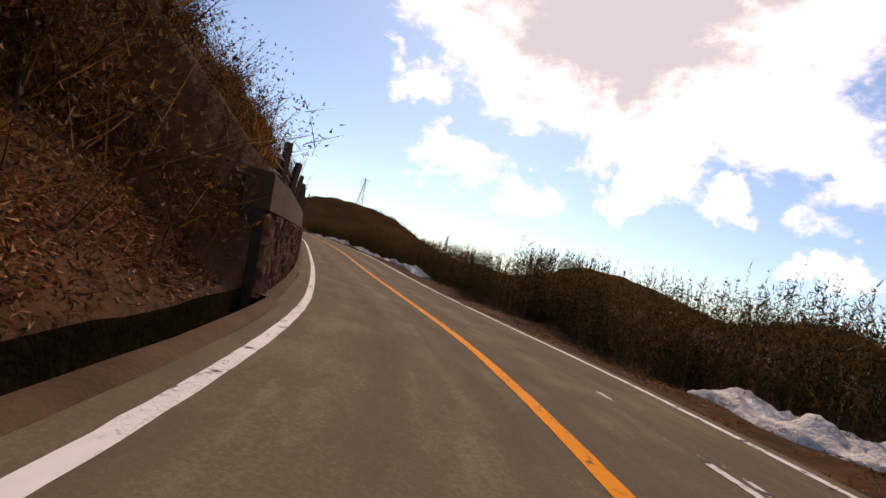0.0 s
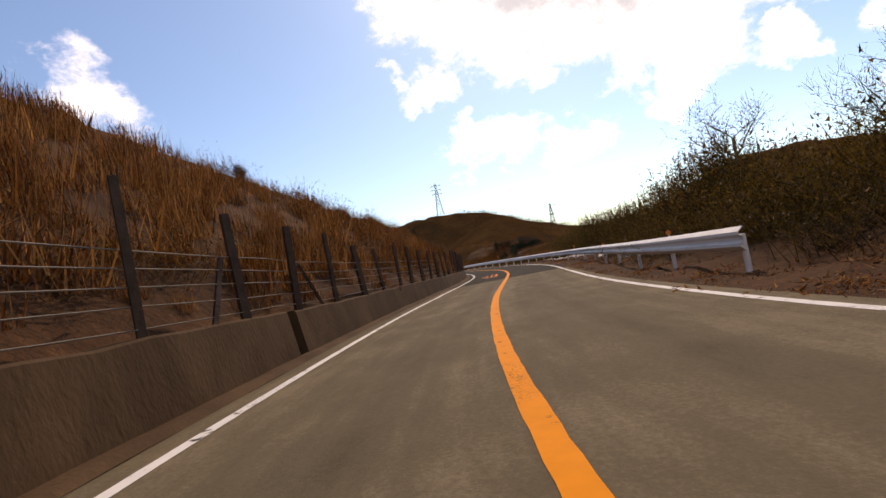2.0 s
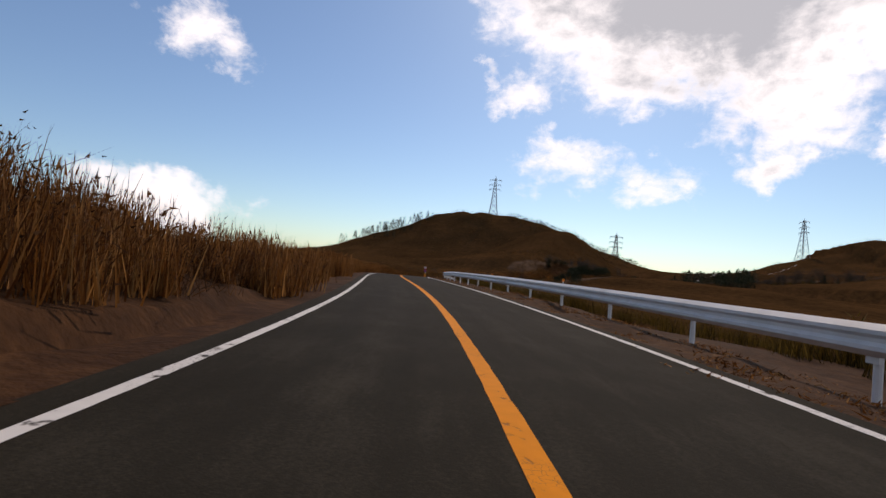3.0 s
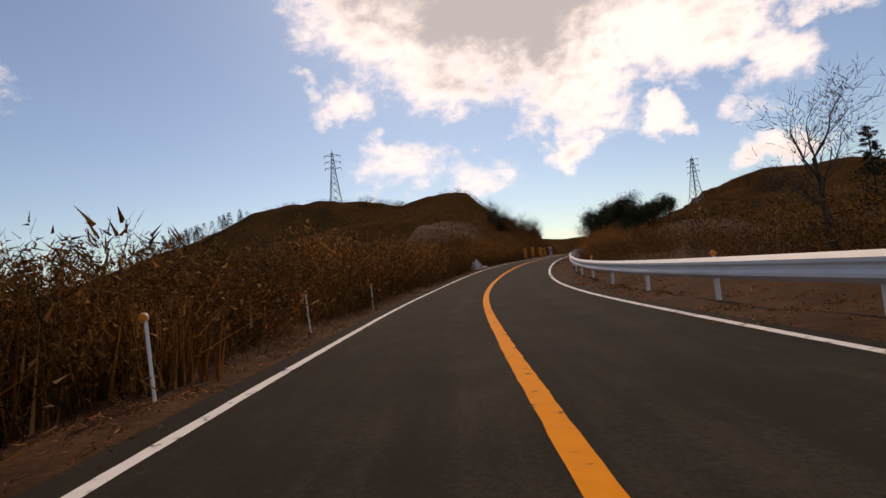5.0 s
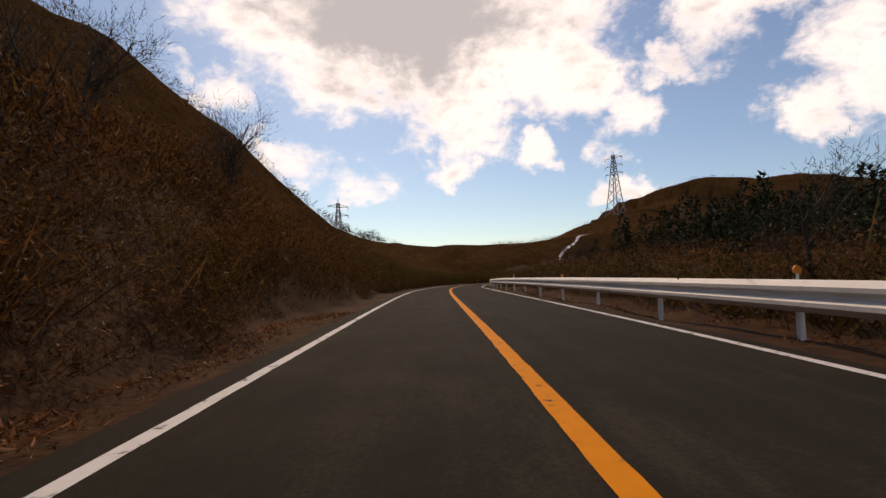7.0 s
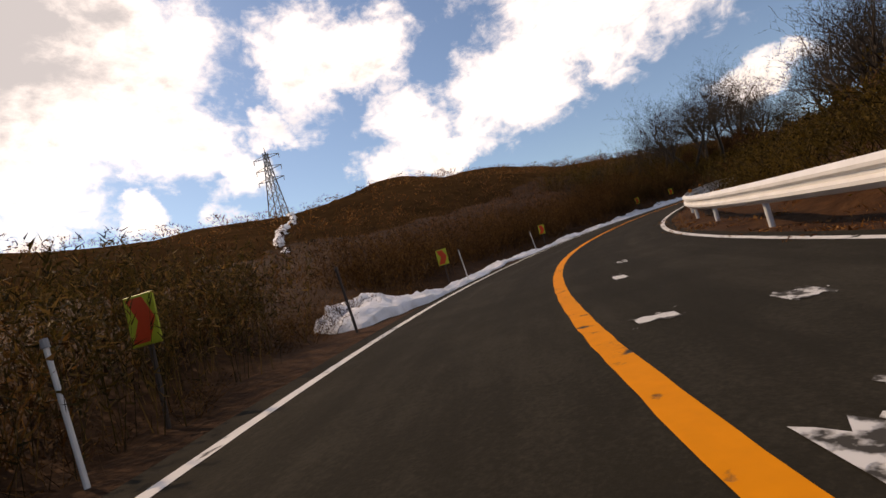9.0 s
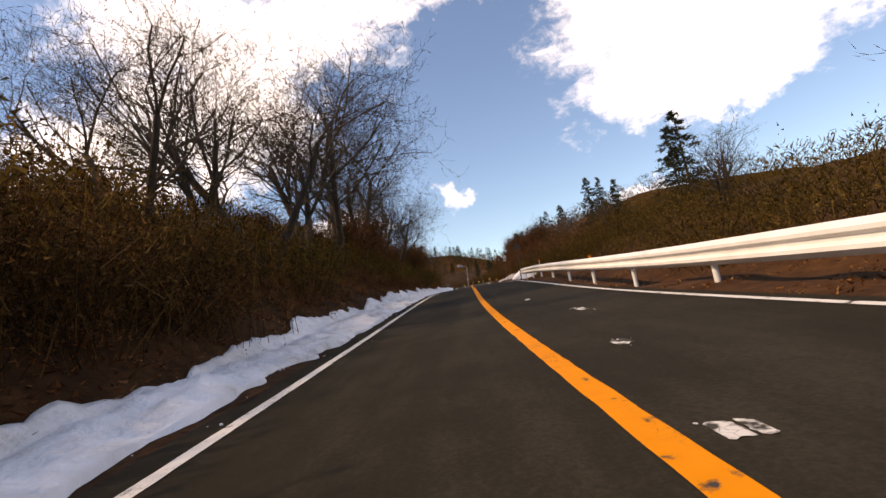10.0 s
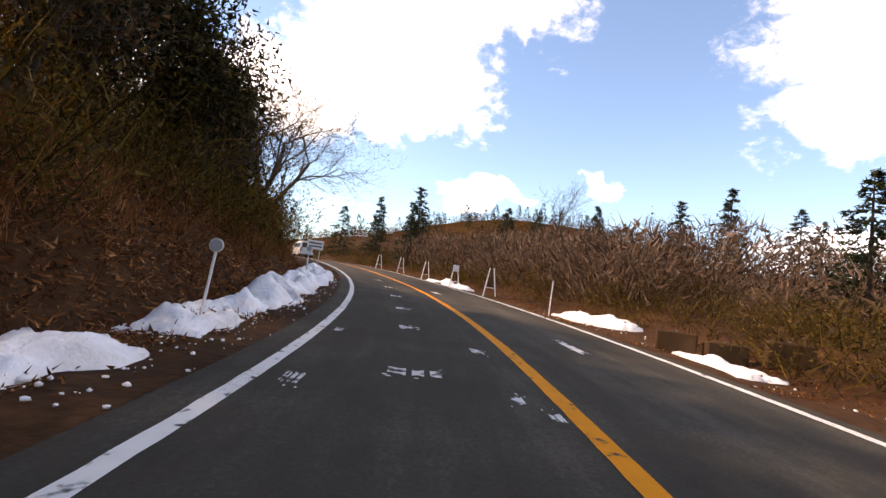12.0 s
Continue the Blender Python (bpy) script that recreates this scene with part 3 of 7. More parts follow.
SNOW = noisy("old_snow", [(0.3, (0.36, 0.33, 0.30)), (0.44, (0.72, 0.71, 0.70)), (0.6, (0.90, 0.90, 0.91)), (0.9, (0.94, 0.94, 0.95))], 2.2, 0.55, 0.7, 14, 8, spec=0.4)
DIRTY_SNOW = noisy("dirty_snow", [(0.3, (0.10, 0.085, 0.07)), (0.45, (0.34, 0.32, 0.30)), (0.6, (0.58, 0.57, 0.56)), (0.8, (0.72, 0.72, 0.72))], 2.6, 0.6, 0.9, 12, 9, spec=0.3)
WIRE = noisy("old_wire", [(0.3, (0.10, 0.085, 0.07)), (0.7, (0.24, 0.21, 0.18))], 5.0, 0.7, 0.1)
STEEL = noisy("white_rail", [(0.3, (0.6, 0.59, 0.56)), (0.7, (0.8, 0.79, 0.76))], 2.0, 0.6, 0.08, 30, 5, 0.0, 0.4)
DARK_WOOD = noisy("rusted_post", [(0.3, (0.03, 0.02, 0.015)), (0.7, (0.085, 0.055, 0.04))], 5.0, 0.85, 0.4)

# ---- the road ----
END = LAST - 2.0
lanes_across = list(np.linspace(LEFT_EDGE - 0.45, RIGHT_EDGE + 0.35, 9))
tagged(ribbon("road", 0, 214, 1.0, lanes_across, 0.0, OLD_ASPHALT, across=True), "old worn grey-brown asphalt of a two-lane mountain road", "road", kind="structure")
tagged(ribbon("road", 796, END, 1.0, lanes_across, 0.0, PALE_ASPHALT, across=True), "greyish asphalt of a two-lane mountain road", "road", kind="structure")
tagged(ribbon("road", 214, 796, 1.0, lanes_across, 0.0, ASPHALT, across=True), "dark resurfaced asphalt of a two-lane mountain road", "road", kind="structure")


def line(name, s0, s1, d, width, mat, label, ragged=0.0):
    def lanes(s):
        w = np.stack([np.full_like(s, d - width / 2), np.full_like(s, d + width / 2)], -1)
        if ragged:
            w[:, 0] += ragged * hash_noise(s * 6.0, s * 0, d)
            w[:, 1] += ragged * hash_noise(s * 6.0, s * 0 + 5, d)
        return w
    return tagged(ribbon(name, s0, s1, 0.25 if ragged else 1.0, lanes, 0.005, mat), label, "road marking", kind="structure")


line("centre_line", 0, END, 0.0, 0.2, ORANGE, "cracked orange no-overtaking line along the road's middle", 0.008)
line("edge_line_left", 0, END, LEFT_EDGE, 0.15, WHITE, "worn white edge line beside the shoulder", 0.006)
line("edge_line_right", 0, END, RIGHT_EDGE, 0.15, WHITE, "worn white edge line beside the verge", 0.006)

# ---- the ground ----
cover = np.array([0, 0.1, 0.18, 0.32, 0.55, 0.65, 0.85, 1.0, 1.25, 1.6, 2, 2.5, 3, 3.6, 4.3, 5, 6, 7, 8.5, 10, 12, 14.5, 17])
tagged(ribbon("verge_left", 0, END, 0.8, list(LEFT_EDGE - 0.4 - cover), lambda s, d: bank(s, d) - 0.006, DRY_EARTH), "dry brown earth bank with dead leaves beside the road", "bank", kind="structure")
tagged(ribbon("verge_right", 0, END, 0.8, list((RIGHT_EDGE + 0.3 + cover)[::-1]), lambda s, d: bank(s, d) - 0.006, DRY_EARTH), "dry grass verge and ground beside the road", "verge", kind="structure")

HILLS = [(-368, 738, 68, 150, 100, 22), (-224, 580, 32, 50, 58, 0), (22, 834, 46, 122, 100, 0), (255, 645, 32, 60, 80, 0)]


def terrain(x, y):
    """Ground height at places of the plan, away from the road."""
    best, bs, bd = np.full(x.shape, 1e9), np.zeros(x.shape), np.zeros(x.shape)
    for k in range(0, LAST, 3):
        dx, dy = x - AXIS[k, 0], y - AXIS[k, 1]
        r = dx * dx + dy * dy
        near = r < best
        best = np.where(near, r, best)
        bs = np.where(near, k, bs)
        bd = np.where(near, dx * SIDE[k, 0] + dy * SIDE[k, 1], bd)
    dist = np.sqrt(best)
    bd = np.where(bd < 0, -1, 1) * dist
    z = along(AXIS[:, 2], bs) + bank(bs, bd) * np.clip(1.4 - dist / 90, 0, 1) * np.clip((dist - 10) / 6, 0, 1)
    z = z - 0.4 * np.clip((20.5 - dist) / 2, 0, 1)
    away = np.clip((dist - 14) / 30, 0, 1)
    z = z + away * fbm_noise(x / 40, y / 40, 2.0) * 1.2
    for hx, hy, h, rx, ry, turn in HILLS:
        a = radians(turn)
        u, v = (x - hx) * math.cos(a) + (y - hy) * math.sin(a), (y - hy) * math.cos(a) - (x - hx) * math.sin(a)
        z = z + away * h * np.exp(-((np.abs(u) / rx) ** 2.2 + (np.abs(v) / ry) ** 2.2)) * (1 + 0.05 * fbm_noise(x / 25, y / 25, 5.0))
    return z


lo, hi = AXIS.min(0) - 330, AXIS.max(0) + 330
gx = np.concatenate([lo[0] - np.geomspace(5000, 60, 9), np.arange(lo[0], hi[0], 5.0), hi[0] + np.geomspace(60, 5000, 9)])
gy = np.concatenate([lo[1] - np.geomspace(5000, 60, 9), np.arange(lo[1], hi[1], 5.0), hi[1] + np.geomspace(60, 5000, 9)])
GX, GY = np.meshgrid(gx, gy, indexing="ij")
GZ = terrain(GX, GY)
tagged(mesh_object("ground", np.stack([GX, GY, GZ], -1).reshape(-1, 3), grid_faces(len(gx), len(gy)), HILL, smooth=True), "rolling hills covered with dry brown grass", "ground", kind="structure")

# ---- plants ----
SASA_GREEN = foliage("bamboo_grass_leaves", [(0.25, (0.01672, 0.01267, 0.00336)), (0.45, (0.0418, 0.02995, 0.0063)), (0.62, (0.0798, 0.04896, 0.01176)), (0.8, (0.1596, 0.09216, 0.0294))])
SASA_BROWN = foliage("dry_bamboo_grass", [(0.25, (0.02128, 0.008986, 0.002604)), (0.45, (0.057, 0.02415, 0.006324)), (0.62, (0.1064, 0.04605, 0.01116)), (0.82, (0.1824, 0.09266, 0.02976))])
STRAW = foliage("dry_grass_blades", [(0.25, (0.051, 0.01706, 0.0045)), (0.45, (0.1275, 0.04461, 0.0108)), (0.62, (0.2125, 0.082, 0.02025)), (0.82, (0.34, 0.164, 0.054))], through=0.35)
OLIVE = foliage("olive_scrub", [(0.25, (0.0202, 0.0122, 0.00254)), (0.45, (0.0540, 0.0330, 0.00572)), (0.62, (0.0938, 0.0540, 0.00952)), (0.82, (0.1450, 0.0880, 0.0190))])
TWIGS = foliage("brown_scrub", [(0.25, (0.024, 0.009792, 0.00351)), (0.45, (0.068, 0.02765, 0.00936)), (0.62, (0.12, 0.04896, 0.01677)), (0.82, (0.176, 0.08064, 0.03315))])
GREY_TWIGS = foliage("grey_brown_twigs", [(0.25, (0.04, 0.02232, 0.0136)), (0.45, (0.096, 0.05616, 0.03536)), (0.62, (0.152, 0.09216, 0.05984)), (0.82, (0.216, 0.1404, 0.0952))])
DEAD_LEAF = foliage("dead_leaves", [(0.25, (0.0595, 0.017, 0.00525)), (0.45, (0.1445, 0.0442, 0.01365)), (0.62, (0.238, 0.0816, 0.02625)), (0.82, (0.357, 0.1632, 0.06825))], through=0.15)
NEEDLES = foliage("conifer_needles", [(0.25, (0.006, 0.009, 0.004)), (0.5, (0.016, 0.022, 0.009)), (0.8, (0.035, 0.042, 0.016))], through=0.1)
EVERGREEN = foliage("evergreen_leaves", [(0.25, (0.0098, 0.0078, 0.002)), (0.5, (0.028, 0.0216, 0.0055)), (0.8, (0.07, 0.048, 0.012))], through=0.15)
BARK = noisy("grey_bark", [(0.3, (0.03, 0.022, 0.017)), (0.7, (0.10, 0.078, 0.06))], 6.0, 0.9, 0.4, stretch=(1, 1, 0.3))
BARK_DARK = noisy("dark_bark", [(0.3, (0.02, 0.014, 0.01)), (0.7, (0.06, 0.042, 0.03))], 6.0, 0.9, 0.4, stretch=(1, 1, 0.3))


def leaf_quads(base, way, length, width, rng):
    """Pointed leaves: one triangle each."""
    way = way / np.linalg.norm(way, axis=-1, keepdims=True)
    side = np.cross(way, rng.normal(size=way.shape))
    side /= np.linalg.norm(side, axis=-1, keepdims=True)
    return np.stack([base - side * (width / 2)[:, None], base + side * (width / 2)[:, None], base + way * length[:, None]], 1)


def clump_sasa(rng, n=270):
    """Bamboo grass one unit high and wide: upright canes with long drooping leaves."""
    canes = 14
    foot = rng.normal(size=(canes, 3)) * [0.24, 0.24, 0]
    head = foot + np.stack([rng.normal(size=canes) * 0.14, rng.normal(size=canes) * 0.14, rng.uniform(0.7, 1.06, canes)], -1)
    k, t = rng.integers(0, canes, n), rng.uniform(0.1, 1.0, n) ** 0.62
    base = foot[k] + (head[k] - foot[k]) * t[:, None]
    a = rng.uniform(0, 2 * np.pi, n)
    way = np.stack([np.cos(a), np.sin(a), rng.uniform(-0.35, 1.5, n)], -1)
    q = leaf_quads(base, way, rng.uniform(0.045, 0.105, n), rng.uniform(0.009, 0.019, n), rng)
    return np.concatenate([q, leaf_quads(foot, head - foot, np.linalg.norm(head - foot, axis=1) * 1.04, np.full(canes, 0.008), rng)])


def clump_straw(rng, n=105):
    """A tuft of tall dry grass with feathery heads."""
    a, lean = rng.uniform(0, 2 * np.pi, n), rng.uniform(0.02, 0.4, n)
    way = np.stack([np.cos(a) * lean, np.sin(a) * lean, np.ones(n)], -1)
    base = np.stack([rng.normal(size=n) * 0.2, rng.normal(size=n) * 0.2, np.zeros(n)], -1)
    tall = rng.uniform(0.4, 1.0, n)
    q = leaf_quads(base, way, tall, rng.uniform(0.014, 0.03, n), rng)
    h = 34
    top = base[:h] + way[:h] / np.linalg.norm(way[:h], axis=-1, keepdims=True) * (tall[:h] * 0.82)[:, None]
    return np.concatenate([q, leaf_quads(top, way[:h] + rng.normal(size=(h, 3)) * 0.3, rng.uniform(0.09, 0.2, h), rng.uniform(0.014, 0.026, h), rng)])


def clump_scrub(rng, n=160):
    """A low shrub: spreading twigs with small leaves."""
    sticks = 38
    a, up = rng.uniform(0, 2 * np.pi, sticks), rng.uniform(0.4, 2.4, sticks)
    way = np.stack([np.cos(a), np.sin(a), up], -1)
    way /= np.linalg.norm(way, axis=1, keepdims=True)
    far = rng.uniform(0.5, 1.05, sticks)
    foot = rng.normal(size=(sticks, 3)) * [0.16, 0.16, 0]
    half = sticks // 2
    foot[half:] += way[:sticks - half] * (far[:sticks - half] * rng.uniform(0.3, 0.8, sticks - half))[:, None]
    far[half:] *= 0.5
    q = leaf_quads(foot, way, far, np.full(sticks, 0.012), rng)
    k, t = rng.integers(0, sticks, n), rng.uniform(0.3, 1.05, n)
    base = foot[k] + way[k] * (far[k] * t)[:, None] + rng.normal(size=(n, 3)) * 0.06
    w2 = way[k] + rng.normal(size=(n, 3)) * 0.8
    return np.concatenate([q, leaf_quads(base, w2, rng.uniform(0.034, 0.074, n), rng.uniform(0.015, 0.030, n), rng)])


def clump_litter(rng, n=64):
    """Dead leaves and short stalks lying on the ground."""
    base = np.stack([rng.uniform(-0.6, 0.6, n), rng.uniform(-0.6, 0.6, n), rng.uniform(0.0, 0.1, n)], -1)
    way = np.stack([rng.normal(size=n), rng.normal(size=n), np.abs(rng.normal(size=n)) * 0.8], -1)
    return leaf_quads(base, way, rng.uniform(0.06, 0.2, n), rng.uniform(0.025, 0.06, n), rng)


rng = np.random.default_rng(7)
PROTOS = {"sasa": [clump_sasa(rng) for _ in range(6)], "straw": [clump_straw(rng) for _ in range(6)],
          "scrub": [clump_scrub(rng) for _ in range(6)], "litter": [clump_litter(rng) for _ in range(4)]}


def clear_of_road(p, least):
    """Which places lie at least so far from the road's middle line, on any of its bends."""
    best = np.full(len(p), 1e9)
    for k in range(0, LAST, 2):
        best = np.minimum(best, (p[:, 0] - AXIS[k, 0]) ** 2 + (p[:, 1] - AXIS[k, 1]) ** 2)
    return best > least * least


def plant(name, label, category, kind, mat, s0, s1, d0, d1, per, tall, thin=1.0, seed=1, lift=-0.04, gaps=0.0, face=1.0):
    """A belt of plants along the road between two stations and two distances from the middle line; per: clumps to a square unit."""
    rng = np.random.default_rng(seed * 13 + int(s0))
    n = int((s1 - s0) * abs(d1 - d0) * per * {"scrub": 0.38, "sasa": 0.8, "straw": 0.45, "litter": 0.33}[kind])
    thin *= {"scrub": 1.3, "sasa": 1.08, "straw": 1.15, "litter": 1.3}[kind]
    s, f = rng.uniform(s0, s1, n), rng.uniform(0, 1, n) ** face
    edge = 0.45 * hash_noise(s * 0.28, s * 0, seed)
    d = d0 + (d1 - d0) * f + edge * np.sign(d0) * (1 - f)
    keep = np.ones(n, bool)
    if gaps:
        keep = hash_noise(s * 0.16, d * 0.22, seed + 4.0) > gaps - 1.0
    s, d = s[keep], d[keep]
    n = len(s)
    p = road_point(s, d)
    keep = clear_of_road(p, min(abs(d0), abs(d1)) - 0.6)
    s, d, p = s[keep], d[keep], p[keep]
    n = len(s)
    p[:, 2] += bank(s, d) + lift
    size = rng.uniform(tall[0], tall[1], n) * (1 + 0.22 * hash_noise(s * 0.22, d * 0.3, seed + 1.0))
    wide = size * rng.uniform(0.85, 1.25, n) * thin
    turn, which = rng.uniform(0, 2 * np.pi, n), rng.integers(0, len(PROTOS[kind]), n)
    quads = []
    for k, proto in enumerate(PROTOS[kind]):
        m = which == k
        if not m.any():
            continue
        c, sn = np.cos(turn[m])[:, None, None], np.sin(turn[m])[:, None, None]
        x, y, z = proto[None, ..., 0], proto[None, ..., 1], proto[None, ..., 2]
        w, h = wide[m][:, None, None], size[m][:, None, None]
        off = np.stack([(x * c - y * sn) * w, (x * sn + y * c) * w, z * h], -1)
        if kind == "litter":      # leaves lie along the slope
            dd = d[m][:, None] + (off.mean(2)[..., :2] * along(SIDE, s[m])[:, None, :2]).sum(-1)
            off[..., 2] += (bank(np.repeat(s[m][:, None], dd.shape[1], 1), dd) - bank(s[m], d[m])[:, None])[..., None]
        quads.append((off + p[m][:, None, None, :]).reshape(-1, 3))
    v = np.concatenate(quads)
    ob = mesh_object(name, v, np.arange(len(v)).reshape(-1, 3), mat)
    return tagged(ob, label, category, kind="stuff")


def skeleton_tree(rng, height, spread, levels=4, droop=0.0, fork=(3, 5), upright=0.55):
    """Segments of a bare tree: start, end, radii, level."""
    out = []

    def grow(p, way, length, radius, level):
        n = 4 if level < 2 else 3
        for i in range(n):
            way = (way + Vector(rng.normal(size=3)) * (0.10 + 0.05 * level) + Vector((0, 0, 0.07 - droop))).normalized()
            q = p + way * (length / n)
            r2 = radius * (0.86 if level < 2 else 0.76)
            out.append((p, q, radius, r2, level))
            p, radius = q, r2
            if level < levels and (i > 0 or level > 0):
                for _ in range(int(rng.integers(fork[0], fork[1])) if level else int(rng.integers(2, 4))):
                    side = Vector(rng.normal(size=3))
                    side = (side - way * side.dot(way)).normalized()
                    w = (way * upright + side * spread + Vector((0, 0, 0.25))).normalized()
                    grow(p.copy(), w, length * rng.uniform(0.45, 0.7), radius * rng.uniform(0.4, 0.62), level + 1)
    grow(Vector((0, 0, 0)), Vector((rng.normal() * 0.06, rng.normal() * 0.06, 1)).normalized(), height * 0.62, height * 0.022, 0)
    return out


def tubes(segments, sides=3):
    verts, faces = [], []
    for a, b, r1, r2, _ in segments:
        way = (b - a).normalized()
        x = way.orthogonal().normalized()
        y = way.cross(x)
        k = len(verts)
        for p, r in ((a, r1), (b, r2)):
            for j in range(sides):
                w = 2 * math.pi * j / sides
                verts.append(p + (x * math.cos(w) + y * math.sin(w)) * max(r, 0.006))
        faces += [[k + j, k + (j + 1) % sides, k + sides + (j + 1) % sides, k + sides + j] for j in range(sides)]
    return np.array([tuple(v) for v in verts]), np.array(faces)


def bare_tree(label, seed, height=6.0, spread=0.75, levels=3, bark=None, fork=(2, 4), stems=1, leaves=0):
    rng = np.random.default_rng(seed)
    ob = tagged(new("bare_tree"), label, "tree")
    trunk, crown = [], []
    for k in range(stems):
        seg = skeleton_tree(rng, height * rng.uniform(0.8, 1.05), spread, levels, fork=fork)
        tilt = Euler((rng.normal() * 0.22 * (stems > 1), rng.normal() * 0.22 * (stems > 1), rng.uniform(0, 6))).to_matrix()
        off = Vector((rng.normal() * 0.3, rng.normal() * 0.3, -0.1)) * (stems > 1)
        seg = [(tilt @ a + off, tilt @ b + off, r, q, lv) for a, b, r, q, lv in seg]
        trunk += [g for g in seg if g[4] == 0]
        crown += [g for g in seg if g[4] > 0]
    v, f = tubes(trunk, 7)
    mesh_object("trunk", v, f, bark or BARK, ob, smooth=True)
    v, f = tubes([g for g in crown if g[4] < 3 and g[2] > 0.012], 3)
    fine = [g for g in crown if not (g[4] < 3 and g[2] > 0.012)]
    tri = np.concatenate([f[:, [0, 1, 2]], f[:, [0, 2, 3]]])
    a, b = np.array([tuple(g[0]) for g in fine]), np.array([tuple(g[1]) for g in fine])
    q = leaf_quads(a, b - a, np.linalg.norm(b - a, axis=1) * 1.15, np.full(len(a), 0.017), rng).reshape(-1, 3)
    mesh_object("crown", np.concatenate([v, q]), np.concatenate([tri, np.arange(len(q)).reshape(-1, 3) + len(v)]), bark or BARK, ob)
    if leaves:
        ends = np.array([tuple(g[1]) for g in crown if g[4] >= 2])
        pick = ends[rng.integers(0, len(ends), leaves)] + rng.normal(size=(leaves, 3)) * 0.12
        q = leaf_quads(pick, rng.normal(size=(leaves, 3)), rng.uniform(0.1, 0.2, leaves), rng.uniform(0.04, 0.08, leaves), rng).reshape(-1, 3)
        mesh_object("leaves", q, np.arange(len(q)).reshape(-1, 3), TWIGS, ob)
    return ob


def conifer(label, seed, height=6.0, wide=1.5):
    """A dark conifer: whorls of drooping boughs of uneven length, each set with small sprays."""
    rng = np.random.default_rng(seed)
    ob = tagged(new("conifer"), label, "tree")
    bm = rod(bmesh.new(), (0, 0, -0.2), (0, 0, height * 0.97), height * 0.02, 0.02, 8)
    part("trunk", bm, BARK_DARK, ob)
    base, way, length = [], [], []
    for tier in np.linspace(0.1, 0.985, 17):
        reach = wide * (1 - tier) ** 0.8 * rng.uniform(0.75, 1.2) + 0.14
        for _ in range(int(5 + 7 * (1 - tier))):
            t, a, r = tier + rng.normal() * 0.012, rng.uniform(0, 2 * np.pi), reach * rng.uniform(0.5, 1.2)
            root, tip = np.array([0, 0, t * height]), np.array([math.cos(a) * r, math.sin(a) * r, t * height - r * rng.uniform(0.05, 0.38)])
            out = (tip - root) / np.linalg.norm(tip - root)
            for _ in range(26):
                u = rng.uniform(0.1, 1.0) ** 0.8
                base.append(root + (tip - root) * u + rng.normal(size=3) * [0.07, 0.07, 0.05])
                way.append(out + rng.normal(size=3) * 0.55 + [0, 0, 0.12])
                length.append(rng.uniform(0.14, 0.34))
    q = leaf_quads(np.array(base), np.array(way), np.array(length), rng.uniform(0.05, 0.12, len(base)), rng).reshape(-1, 3)
    mesh_object("crown", q, np.arange(len(q)).reshape(-1, 3), NEEDLES, ob)
    return ob


def leafy_tree(label, seed, height=4.0, wide=2.0, mat=None, n=5200, twiggy=False):
    """An evergreen with a ragged crown of small leaves round its limbs."""
    rng = np.random.default_rng(seed)
    ob = tagged(new("evergreen_tree"), label, "tree")
    seg = skeleton_tree(rng, height, 0.8, 2, fork=(2, 4))
    v, f = tubes(seg, 3)
    mesh_object("trunk", v, f, BARK_DARK, ob, smooth=True)
    ends = np.array([tuple(g[1]) for g in seg if g[4] >= 1])
    k = rng.integers(0, len(ends), n)
    centre = ends[k] + rng.normal(size=(n, 3)) * wide * (0.12 if twiggy else 0.14)
    way = rng.normal(size=(n, 3)) + [0, 0, 1.0 if twiggy else 0.2]
    long, slim = (2.0, 0.36) if twiggy else (1.0, 1.0)
    q = leaf_quads(centre, way, rng.uniform(0.1, 0.22, n) * long, rng.uniform(0.04, 0.09, n) * slim, rng).reshape(-1, 3)
    mesh_object("crown", q, np.arange(len(q)).reshape(-1, 3), mat or EVERGREEN, ob)
    return ob


def put_trees(protos, places, group, seed=3):
    """Copies of the trees at (station, d, size); each proto stands at its first place itself."""
    rng = random.Random(seed)
    used = set()
    for j, (s, d, size) in enumerate(places):
        p = protos[j % len(protos)]
        z = float(bank(np.array(float(s)), np.array(float(d)))) - 0.1
        if abs(d) > 20:
            q = road_point(np.array(float(s)), np.array(float(d)))
            z = float(terrain(q[None, 0], q[None, 1])[0]) - q[2] - 0.1
        m = spot(s, d, z, rng.uniform(0, 360)) @ Matrix.Scale(size, 4)
        if p.name not in used:
            used.add(p.name)
            p.matrix_basis = m
            t = p
        else:
            p_scale = p.scale.copy()
            t = copy_thing(p, m)
            t.matrix_basis = m
        tagged(t, group=group)

# ---- walls beside the road ----
WALL_START, WALL_END, GAP, LOW_END = 57.0, 155.5, 194.2, 252.5


def wall_point(s, v, out=0.0, batter=0.1):
    """A place on the left wall's face: station, height, distance proud of the face."""
    return road_point(np.asarray(s, float), -3.74 - np.asarray(v, float) * batter + out, v)


